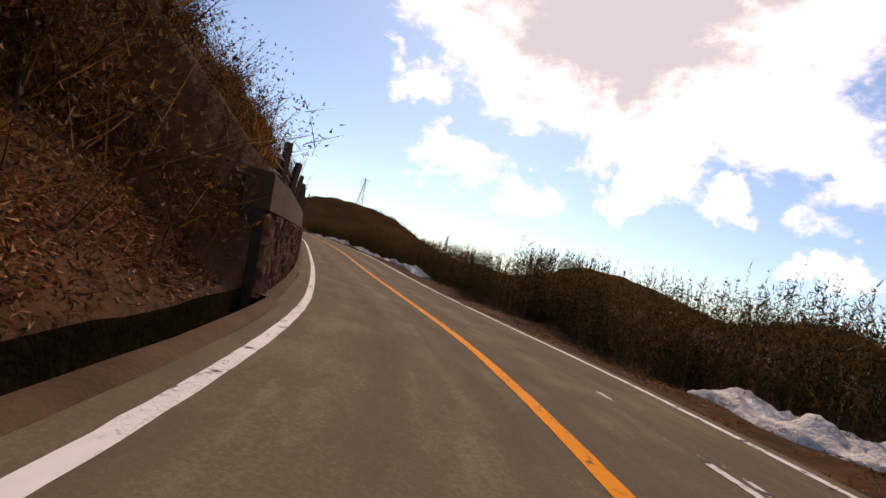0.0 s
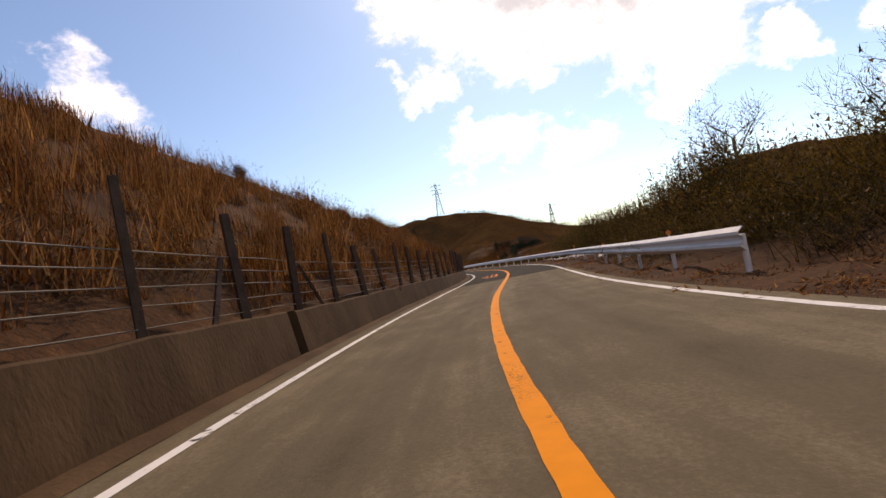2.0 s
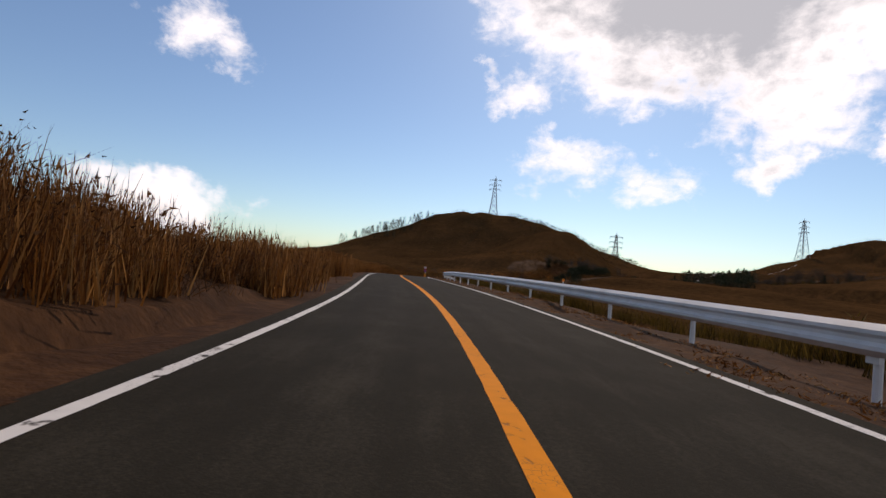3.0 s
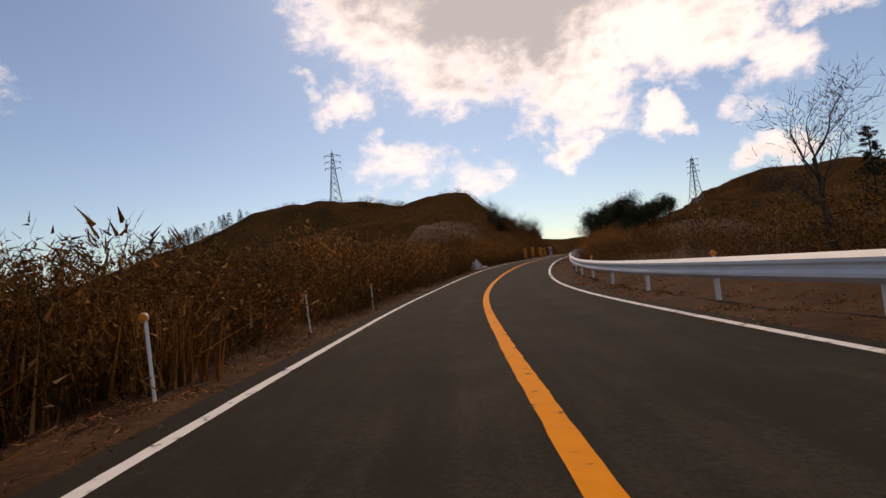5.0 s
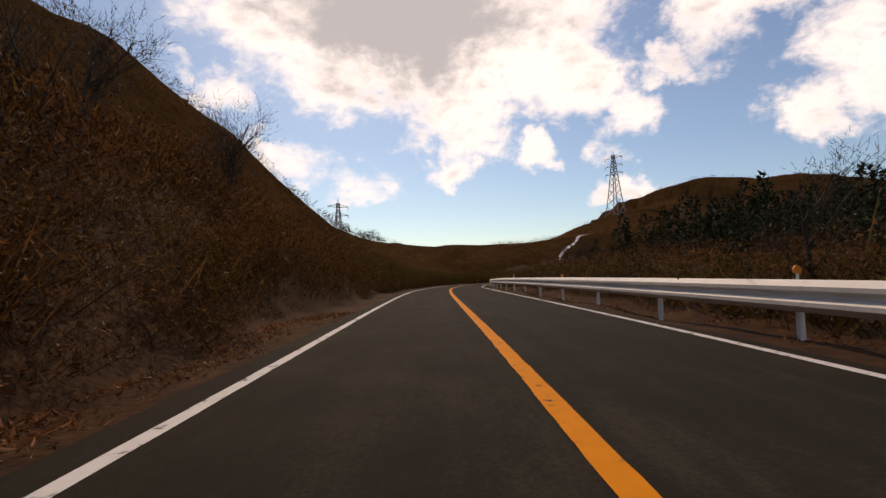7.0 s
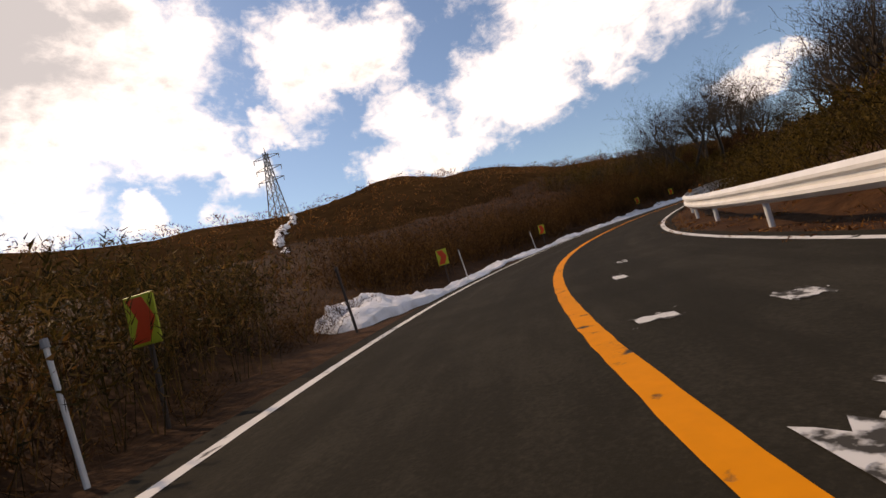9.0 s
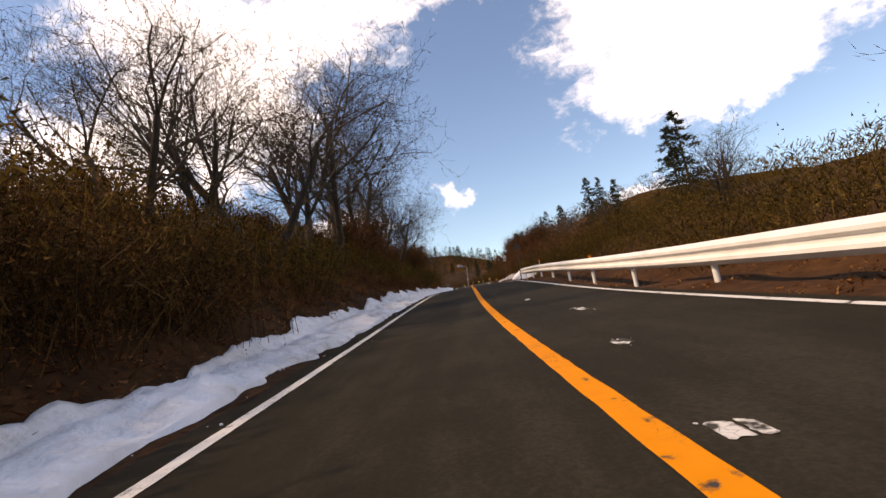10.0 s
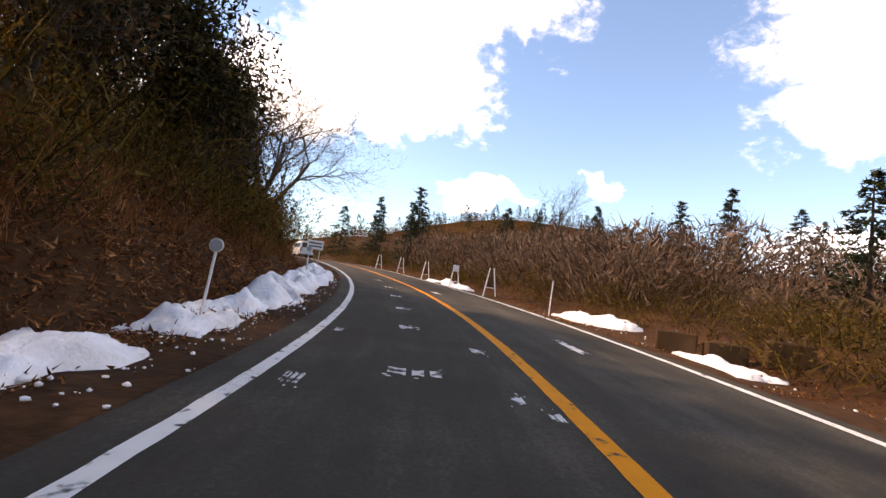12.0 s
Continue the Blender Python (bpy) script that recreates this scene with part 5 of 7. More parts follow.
put_trees(cedars, [(498, 15, 0.7), (560, 13, 0.75), (563, 14.5, 0.85), (566, 13, 0.8), (569, 14, 0.7), (585, 12, 0.5),
                   (789, 15, 0.9), (795, 18, 0.7), (770, 17, 1.1), (776, 19, 1.15), (783, 16, 0.8), (830, 17, 0.8), (838, 18, 0.85), (846, 16, 0.9), (852, 19, 0.95), (858, 17, 1.0), (862, 20, 1.0),
                   (812, 16, 0.7), (820, 18, 0.75), (905, 26, 1.0), (912, 24, 0.9), (903, -14, 1.1), (849, 15, 1.25), (851, 17, 1.35), (846.5, 14, 1.1), (868, 14, 0.9), (871, 16, 1.0), (874.5, 13.5, 0.85), (914, 8.0, 1.15), (912, 19.6, 1.05), (891.7, 22, 0.85), (888.2, 22.5, 0.95), (886, 25.5, 0.75), (921, 12, 1.5), (930, 10, 1.4), (940, 8, 1.3), (440, 22, 0.8), (432, 24, 0.75), (426, 26, 0.8), (421, 27, 0.75), (640, 24, 1.0), (648, 20, 0.7), (700, 20, 1.0), (880, 30, 0.7), (890, 34, 0.75), (870, 32, 1.1)],
          "dark conifers")
put_trees(firs, [(122, -11, 0.8), (128, -12, 0.85), (134, -13, 0.75), (510, -12.5, 0.9), (517, -12, 1.0), (503, -13, 0.9), (523, -12.5, 0.8), (108, -12, 0.9), (100, -13, 0.9), (172, -7.5, 0.36), (140, -16, 0.7), (243, -9, 0.5), (203, -33, 0.5), (227, -22, 0.45),
                 (98, -9.5, 0.5), (104, -10, 0.55), (92, -9, 0.5), (111, -10.5, 0.55), (32, -11, 1.2), (28, -9, 1.2), (865, -8.8, 1.35), (868, -9.6, 1.5), (871, -8.6, 1.3), (874.5, -9.6, 1.35), (878, -8.8, 1.0), (883, -9.0, 0.85), (876, -7.8, 1.25), (873, -10.8, 1.6), (880, -8.0, 1.1), (863, -8.0, 1.2), (858, -11.5, 1.3), (852, -10.5, 1.1), (497, -11, 0.7), (159, -10, 0.6), (162, -11.5, 0.65), (164.5, -12.5, 0.6), (157, -8.5, 0.5), (148, -11, 0.5), (160, 8, 0.4), (168, 9, 0.5)], "dark evergreen trees")

put_trees(pines, [(507, 9.2, 0.62), (511, 10.0, 0.7), (515.5, 9.0, 0.6), (519, 10.4, 0.7), (523, 9.4, 0.55), (528, 10.5, 0.6), (502, 10.2, 0.75), (484, 14.5, 0.85), (486.5, 17, 1.0), (489, 14, 0.9), (491.5, 16, 1.0), (494, 13.5, 0.9), (497, 15.5, 1.0), (500, 13.5, 0.9), (504, 14.5, 0.95), (508, 13, 0.85), (513, 13.5, 0.8), (483, 7.0, 1.3), (486.5, 8.0, 1.35), (491, 9.2, 1.4), (479.5, 9.6, 1.2), (476, 10.6, 1.15), (484, 11, 1.4), (472.5, 11.6, 0.9), (469.5, 10.8, 0.62), (557, 13, 0.9), (561, 14, 1.0), (565, 13, 0.9), (420, 20, 0.7), (425, 22, 0.8)], "dark pines")
put_trees(thickets, [(807, -8.0, 1.35), (812.5, -8.2, 1.4), (770, -9, 1.1), (774, -8.5, 1.15), (778, -9, 1.25), (783, -9.2, 1.15), (789, -9, 1.1), (54.5, -6.2, 0.5), (52, -6.6, 0.5), (49.5, -6.9, 0.55), (498, -10, 0.8), (504, -10.5, 0.85), (510, -11, 0.9), (516, -10.5, 0.85), (522, -10.5, 0.8), (537, -9.0, 0.85), (541, -9.8, 0.9), (533, -8.5, 0.8), (549, -10, 0.8), (557, -10, 0.75), (565, -10, 0.7), (812, -9.2, 1.25), (818, -9.5, 1.3), (825, -9.2, 1.2), (831, -9.6, 1.25), (838, -9.4, 1.1), (844, -9.0, 1.1), (849, -9.6, 1.1), (856, -9.0, 1.2), (861, -9.4, 1.2),
                     (808, 9.0, 0.9), (814, 9.6, 1.0), (820, 9.0, 1.0), (826, 9.8, 1.05), (832, 9.4, 1.05), (838, 10.2, 1.0), (844, 10.4, 0.9), (802, 9.4, 0.85), (795, 10, 0.8), (848, 10.5, 1.2), (852, 11, 1.2), (856, 11.5, 1.1), (860, 11.5, 1.0), (864, 12.5, 0.8), (786, -9.5, 0.8), (793, -9.5, 0.85), (800, -9.5, 0.9), (806, -9.8, 0.95), (756, -9.5, 0.6), (765, -9.5, 0.7), (775, -9.5, 0.75)], "withered thicket trees")


def far_trees(name, label, x0, x1, y0, y1, n, tall, mat, seed, pointed=True):
    """Small trees of a distant wood, one mesh."""
    rng = np.random.default_rng(seed)
    x, y = rng.uniform(x0, x1, n), rng.uniform(y0, y1, n)
    keep = clear_of_road(np.stack([x, y], -1), 20)
    x, y = x[keep], y[keep]
    n = len(x)
    z = terrain(x, y)
    h = rng.uniform(tall[0], tall[1], n)
    per = 230 if pointed else 34
    t = rng.uniform(0.1, 1, (n, per))
    a = rng.uniform(0, 2 * np.pi, (n, per))
    reach = (1 - t) ** 0.7 * 0.26 if pointed else np.sqrt(np.maximum(1 - t * t, 0)) * 0.62
    r = reach * h[:, None] * rng.uniform(0.3, 1.0, (n, per))
    base = np.stack([x[:, None] + np.cos(a) * r, y[:, None] + np.sin(a) * r, z[:, None] + t * h[:, None] * 0.85], -1).reshape(-1, 3)
    way = np.stack([np.cos(a), np.sin(a), rng.uniform(-0.1, 1.6, (n, per))], -1).reshape(-1, 3)
    size = np.repeat(h, per) * (rng.uniform(0.03, 0.08, n * per) if pointed else rng.uniform(0.12, 0.3, n * per))
    q = leaf_quads(base, way, size, size * (0.5 if pointed else 0.22), rng).reshape(-1, 3)
    return tagged(mesh_object(name, q, np.arange(len(q)).reshape(-1, 3), mat), label, "wood", kind="stuff")


far_trees("distant_wood", "row of dark conifers on the hill's shoulder", -500, -405, 625, 690, 60, (9, 15), NEEDLES, 62)
far_trees("distant_scrub", "dark scrub along the hill's crest", -330, -200, 700, 790, 260, (3.5, 6.5), EVERGREEN, 61, False)
far_trees("distant_scrub", "brown leafless brush on the hill beyond the road", 170, 330, 560, 730, 1300, (2.2, 4.5), TWIGS, 63, False)
far_trees("distant_wood", "dark conifer wood below the hill", -138, -98, 560, 625, 130, (7, 11), NEEDLES, 64)
far_trees("distant_wood", "dark conifer wood on the hill beyond the bend", 190, 300, 590, 730, 170, (6, 11), NEEDLES, 70)
far_trees("distant_scrub", "brown scrub on the hillside", 30, 200, 560, 615, 900, (2, 3.6), TWIGS, 65, False)
far_trees("distant_scrub", "brown scrub on the hillside", 40, 190, 655, 740, 700, (2, 3.6), TWIGS, 66, False)
far_trees("distant_scrub", "dry scrub on the hill", -150, 20, 655, 720, 1300, (0.8, 1.8), STRAW, 67, False)
far_trees("distant_scrub", "brown scrub on the hillside", -520, -190, 560, 800, 1700, (1.6, 3.6), SASA_BROWN, 68, False)
far_trees("distant_scrub", "brown scrub on the distant hill", -110, 150, 670, 880, 1900, (1.0, 2.2), STRAW, 69, False)


def brush_field(label, s0, s1, d0, d1, n, tall, mat, seed):
    """Rounded bushes scattered over the ground behind the roadside belts, one mesh."""
    rng = np.random.default_rng(seed)
    s, d = rng.uniform(s0, s1, n), d0 + (d1 - d0) * rng.uniform(0, 1, n) ** 1.5
    p = road_point(s, d)
    keep = clear_of_road(p, min(abs(d0), abs(d1)) - 0.5)
    s, d, p = s[keep], d[keep], p[keep]
    n = len(s)
    near = np.abs(d) < 18
    p[:, 2] = np.where(near, p[:, 2] + bank(s, d), terrain(p[:, 0], p[:, 1])) - 0.1
    h = rng.uniform(tall[0], tall[1], n)
    per = 58
    t, a = rng.uniform(0.02, 1, (n, per)), rng.uniform(0, 2 * np.pi, (n, per))
    r = np.sqrt(1 - t * t) * 0.65 * h[:, None] * rng.uniform(0.3, 1.0, (n, per))
    base = np.stack([p[:, 0, None] + np.cos(a) * r, p[:, 1, None] + np.sin(a) * r, p[:, 2, None] + t * h[:, None] * 0.85], -1).reshape(-1, 3)
    way = np.stack([np.cos(a), np.sin(a), rng.uniform(0.1, 2.2, (n, per))], -1).reshape(-1, 3)
    size = np.repeat(h, per) * rng.uniform(0.07, 0.2, n * per)
    q = leaf_quads(base, way, size, size * 0.17, rng).reshape(-1, 3)
    return tagged(mesh_object("brush", q, np.arange(len(q)).reshape(-1, 3), mat), label, "brush", kind="stuff")


G = "brown leafless brush covering the ground behind the roadside"
brush_field(G, 150, 345, 11, 26, 350, (1.0, 2.0), OLIVE, 1)
brush_field(G, 345, 520, 10.5, 30, 650, (1.2, 2.4), SASA_BROWN, 2)
brush_field(G, 508, 700, 9.5, 32, 900, (1.2, 2.6), TWIGS, 3)
brush_field(G, 690, 800, 11, 28, 500, (1.2, 2.6), OLIVE, 4)
brush_field(G, 785, 880, 11, 28, 500, (1.4, 2.8), GREY_TWIGS, 5)
brush_field(G, 860, 960, 8, 40, 800, (1.4, 3.0), GREY_TWIGS, 6)
brush_field(G, 412, 490, -7, -18, 350, (1.6, 2.8), SASA_BROWN, 7)
brush_field(G, 484, 610, -8, -21, 800, (1.2, 2.4), SASA_BROWN, 8)
brush_field(G, 610, 700, -8, -22, 300, (0.8, 1.6), SASA_BROWN, 10)
brush_field("grey-brown leafless bushes beside the bend", 878, 915, 7.5, 22, 420, (2.4, 4.4), GREY_TWIGS, 11)
brush_field(G, 572, 652, -12, -46, 1000, (1.4, 2.8), SASA_BROWN, 13)
brush_field(G, 490, 590, -17, -44, 600, (1.4, 2.8), SASA_BROWN, 14)
brush_field(G, 700, 920, -9, -24, 700, (1.2, 2.4), TWIGS, 9)
brush_field(G, 684, 750, -6.5, -20, 420, (0.9, 1.7), SASA_BROWN, 12)

# ---- snow ----
def snow_bank(s0, s1, inner, outer, high, label, seed=1, lumps=0.5, side=-1, mat=None):
    """A long heap of old snow; inner and outer: distance from the middle line, high: its height, all by station."""
    n = max(4, int((s1 - s0) / 0.13))
    s, u = np.linspace(s0, s1, n), np.linspace(0, 1, 25)
    S, U = np.meshgrid(s, u, indexing="ij")
    taper = np.clip((S - s0) / 1.2, 0, 1) * np.clip((s1 - S) / 1.2, 0, 1)
    a = np.interp(s, *zip(*inner))[:, None] + 0.22 * fbm_noise(S * 0.8, S * 0 + 2, seed) * np.ones_like(U)
    b = np.interp(s, *zip(*outer))[:, None] + 0.2 * fbm_noise(S * 0.55, S * 0 + 8, seed) * np.ones_like(U)
    D = side * (a + (b - a) * U)
    shape = np.sin(np.pi * np.clip(U * 0.9 + 0.04, 0, 1)) ** 0.55
    h = np.interp(s, *zip(*high))[:, None] * shape * taper ** 0.5 * (1 + lumps * fbm_noise(S * 1.1, D * 1.3, seed + 3.0)) + (0.06 * fbm_noise(S * 3.5, D * 3.5, seed + 5.0) + 0.045 * lumps * fbm_noise(S * 6.5, D * 6.5, seed + 11.0) - 0.09 * np.clip(hash_noise(S * 2.3, D * 2.6, seed + 7.0) - 0.35, 0, 1)) * shape
    h = np.where((U < 0.02) | (U > 0.98) | (taper < 0.02), -0.25, h)
    v = road_point(S, D)
    v[..., 2] += bank(S, D) + h
    return tagged(mesh_object("snow_bank", v.reshape(-1, 3), grid_faces(n, 25), mat or SNOW, smooth=True), label, "snow")


L1 = "long bank of white old snow along the road's edge"
snow_bank(697, 735, [(697, 3.75), (735, 3.6)], [(697, 4.4), (712, 4.6), (722, 5.1), (735, 5.5)], [(697, 0.1), (735, 0.16)], L1, 1)
snow_bank(735, 836, [(735, 3.6), (800, 3.55), (836, 3.9)], [(735, 5.55), (760, 5.8), (775, 6.1), (825, 6.2), (836, 5.8)], [(735, 0.15), (800, 0.2), (836, 0.2)], L1, 2, 0.5)
snow_bank(866.9, 884, [(866, 4.05), (884, 4.0)], [(866, 5.1), (884, 5.3)], [(866, 0.22), (884, 0.36)], "lumpy bank of white snow beside reflector posts", 9, 1.0)
snow_bank(837, 866.2, [(837, 4.0), (866, 4.3)], [(837, 5.7), (866, 5.6)], [(837, 0.2), (866, 0.2)], "lumpy bank of white snow beside reflector posts", 3, 0.9)
snow_bank(690.8, 697.5, [(690, 4.1), (698, 3.9)], [(690, 4.9), (693, 6.3), (698, 4.6)], [(690, 0.35), (694, 0.4), (698, 0.15)], "patch of snow in a gap of the thicket", 4)
snow_bank(677, 682, [(677, 4.0), (682, 4.0)], [(677, 4.9), (682, 5.0)], [(677, 0.15), (682, 0.25)], "small heap of dirty snow below the thicket", 5)
snow_bank(454.0, 455.8, [(453, 4.3), (457, 4.3)], [(453, 5.1), (457, 5.05)], [(453, 1.15), (455, 1.3), (456, 1.15)], "tall heap of dirty melting snow in the thicket", 6, 0.6, -1, DIRTY_SNOW)
snow_bank(455.6, 458.0, [(455, 4.1), (459, 4.15)], [(455, 4.8), (459, 4.7)], [(455, 0.3), (459, 0.12)], "low heap of dirty melting snow below the thicket", 8, 0.7, -1, DIRTY_SNOW)
snow_bank(547, 556, [(541, 4.15), (556, 4.3)], [(541, 4.5), (548, 4.75), (556, 4.55)], [(541, 0.05), (556, 0.07)], "thin strip of old snow below the scrub", 7, 0.4)
for k, (a, b, i0, o0, h0) in enumerate(((52, 58, 5.2, 6.6, 0.45), (84, 91, 5.3, 6.5, 0.4), (92, 103, 5.2, 6.4, 0.35), (104, 114, 5.2, 6.3, 0.3), (118, 133, 5.0, 6.6, 0.45), (134, 146, 5.1, 6.3, 0.3), (157, 164, 5.6, 7.0, 0.4), (165, 172, 5.8, 7.0, 0.45), (199, 203, 7.2, 8.4, 0.5))):
    snow_bank(a, b, [(a, i0), (b, i0)], [(a, o0), (b, o0)], [(a, h0 * 0.55), (b, h0 * 0.45)], "grey heap of old ploughed snow beside the verge", 20 + k, 1.1, 1, DIRTY_SNOW)
snow_bank(205, 245, [(205, 6.2), (245, 6.5)], [(205, 6.9), (245, 6.9)], [(205, 0.1), (245, 0.05)], "strip of old snow behind the guard rail", 41, 0.8, 1, DIRTY_SNOW)
snow_bank(777.5, 784.5, [(777, 4.3), (785, 4.1)], [(777, 6.2), (785, 5.8)], [(777, 0.5), (781, 0.75), (785, 0.2)], "tall heap of ploughed white snow beside the verge", 42, 0.5, 1)
snow_bank(788, 792, [(788, 5.0), (792, 4.9)], [(788, 6.0), (792, 6.0)], [(788, 0.12), (792, 0.15)], "ploughed white snow along the verge", 43, 0.7, 1)
snow_bank(798, 812, [(798, 4.4), (812, 4.2)], [(798, 6.2), (812, 5.8)], [(798, 0.3), (806, 0.2), (812, 0.2)], "heap of dirty ploughed snow along the verge", 44, 0.9, 1, DIRTY_SNOW)
snow_bank(869.2, 871.4, [(867, 4.4), (873, 4.4)], [(867, 5.7), (873, 5.2)], [(867, 0.1), (873, 0.12)], "melting snow round concrete blocks", 45, 0.8, 1)
snow_bank(874.5, 878.5, [(874, 4.7), (879, 4.5)], [(874, 5.8), (879, 5.5)], [(874, 0.28), (879, 0.22)], "heap of melting snow beside scrub", 46, 0.8, 1)
snow_bank(889, 897, [(889, 3.9), (897, 3.9)], [(889, 4.8), (897, 4.8)], [(889, 0.2), (897, 0.3)], "heap of old snow beside the bend", 47, 0.8, 1)


def snow_path(x0, y0, x1, y1, label, seed=1):
    """Snow lying in patches on a path that climbs the hill; it follows the ground's own mesh."""
    rng = random.Random(seed)
    verts, faces = [], []

    def lie(x, y):
        i, j = int(np.clip(np.searchsorted(gx, x) - 1, 0, len(gx) - 2)), int(np.clip(np.searchsorted(gy, y) - 1, 0, len(gy) - 2))
        u, w = (x - gx[i]) / (gx[i + 1] - gx[i]), (y - gy[j]) / (gy[j + 1] - gy[j])
        return (GZ[i, j] * (1 - u) + GZ[i + 1, j] * u) * (1 - w) + (GZ[i, j + 1] * (1 - u) + GZ[i + 1, j + 1] * u) * w
    far = math.hypot(x1 - x0, y1 - y0)
    fx, fy = (x1 - x0) / far, (y1 - y0) / far
    t = 0.0
    while t < far:
        long = rng.uniform(1.2, 5.0)
        k, m = len(verts), 7
        mid, wide = rng.uniform(-0.7, 0.7), rng.uniform(0.25, 0.7)
        for a in range(m):
            q = t + long * a / (m - 1)
            w = wide * math.sin(math.pi * (a + 0.4) / (m - 0.2)) ** 0.6
            for c, up in ((-1, -0.3), (-0.6, 0.2), (0, 0.26), (0.6, 0.2), (1, -0.3)):
                x, y = x0 + fx * q - fy * (mid + c * w + rng.uniform(-0.2, 0.2)), y0 + fy * q + fx * (mid + c * w)
                verts.append((x, y, lie(x, y) + up))
        faces += [[k + a * 5 + c, k + a * 5 + c + 1, k + a * 5 + c + 6, k + a * 5 + c + 5] for a in range(m - 1) for c in range(4)]
        t += long + rng.uniform(0.5, 9.0) * (t / far)
    return tagged(mesh_object("snow_path", np.array(verts), faces, SNOW, smooth=True), label, "snow", kind="stuff")


gap = road_point(np.array(692.5), np.array(-8.0))
snow_path(gap[0], gap[1], -58, 792, "patches of snow on the path that climbs the grassy hill")


def crumbs(s0, s1, inner, n, label, seed, side=-1):
    """Broken lumps of snow strewn along the foot of a bank."""
    rng = np.random.default_rng(seed)
    bm = bmesh.new()
    bmesh.ops.create_icosphere(bm, subdivisions=1, radius=1.0)
    ball, tri = np.array([tuple(v.co) for v in bm.verts]), np.array([[v.index for v in f.verts] for f in bm.faces])
    bm.free()
    s = rng.uniform(s0, s1, n)
    d = side * (np.interp(s, *zip(*inner)) + rng.normal(size=n) * 0.32 + 0.1)
    size = 0.008 + 0.032 * rng.uniform(0, 1, n) ** 3
    p = road_point(s, d)
    p[:, 2] += bank(s, d) + size * 0.3
    v = p[:, None, :] + ball[None] * size[:, None, None] * rng.uniform(0.6, 1.3, (n, len(ball), 1)) * np.array([1, 1, 0.75])
    f = (tri[None] + (np.arange(n) * len(ball))[:, None, None]).reshape(-1, 3)
    return tagged(mesh_object("snow_crumbs", v.reshape(-1, 3), f, SNOW), label, "snow", kind="stuff")


crumbs(700, 836, [(700, 3.75), (836, 3.8)], 700, "broken crumbs of snow along the bank's foot", 1)
crumbs(836, 886, [(836, 4.0), (864, 4.15), (886, 4.0)], 1100, "broken crumbs of snow strewn over the shoulder", 2)
crumbs(453.5, 460, [(453, 4.2), (460, 4.2)], 90, "crumbs of dirty snow below the thicket", 5)
crumbs(866, 880, [(866, 4.7), (880, 4.6)], 90, "crumbs of melting snow beside concrete blocks", 3, 1)
crumbs(84, 172, [(84, 5.2), (172, 5.3)], 350, "grey crumbs of old snow on the verge", 4, 1)

# ---- writing on the road ----
def road_shape(name, outline_sets, s, d, long, wide, mat, label, turn=0.0):
    """Painted figures on the road: polygons in a box one unit wide and long."""
    verts, faces = [], []
    for poly in outline_sets:
        k = len(verts)
        for x, y in poly:
            verts.append(road_point(np.array(s + y * long), np.array(d + (x - 0.5) * wide + turn * y), 0.006))
        faces.append(list(range(k, k + len(poly))))
    return tagged(mesh_object(name, np.array(verts), faces, mat), label, "road marking", kind="structure")


def stroke(x0, y0, x1, y1, w, n=6):
    """A painted stroke cut into short pieces, so that it follows the road."""
    dx, dy = x1 - x0, y1 - y0
    l = math.hypot(dx, dy)
    nx, ny = (w / 2, 0) if abs(dy) > abs(dx) * 0.2 else (0, 0.035)
    out = []
    for i in range(n):
        a, b = i / n, (i + 1) / n
        p, q = (x0 + dx * a, y0 + dy * a), (x0 + dx * b, y0 + dy * b)
        out.append([(p[0] - nx, p[1] - ny), (p[0] + nx, p[1] + ny), (q[0] + nx, q[1] + ny), (q[0] - nx, q[1] - ny)])
    return out


FORTY = stroke(0.02, 0.3, 0.36, 0.99, 0.17) + stroke(0.0, 0.3, 0.48, 0.3, 0.1, 3) + stroke(0.36, 0.0, 0.36, 0.42, 0.16)
FORTY += stroke(0.63, 0.09, 0.63, 0.9, 0.16) + stroke(0.96, 0.09, 0.96, 0.9, 0.16) + stroke(0.63, 0.9, 0.69, 0.975, 0.15, 3) + stroke(0.96, 0.9, 0.9, 0.975, 0.15, 3) + stroke(0.69, 0.02, 0.63, 0.09, 0.15, 3) + stroke(0.9, 0.02, 0.96, 0.09, 0.15, 3) + stroke(0.66, 0.038, 0.93, 0.038, 0.1, 3) + stroke(0.66, 0.96, 0.93, 0.96, 0.1, 3)
road_shape("speed_marking", FORTY, 226.5 - 5.6, -1.45, 5.6, 1.15, WORN_ORANGE, "worn orange figures 40 painted on the lane")
road_shape("speed_marking", FORTY, 806.3 - 5.6, -1.42, 5.6, 1.15, ORANGE, "orange figures 40 painted on the lane")


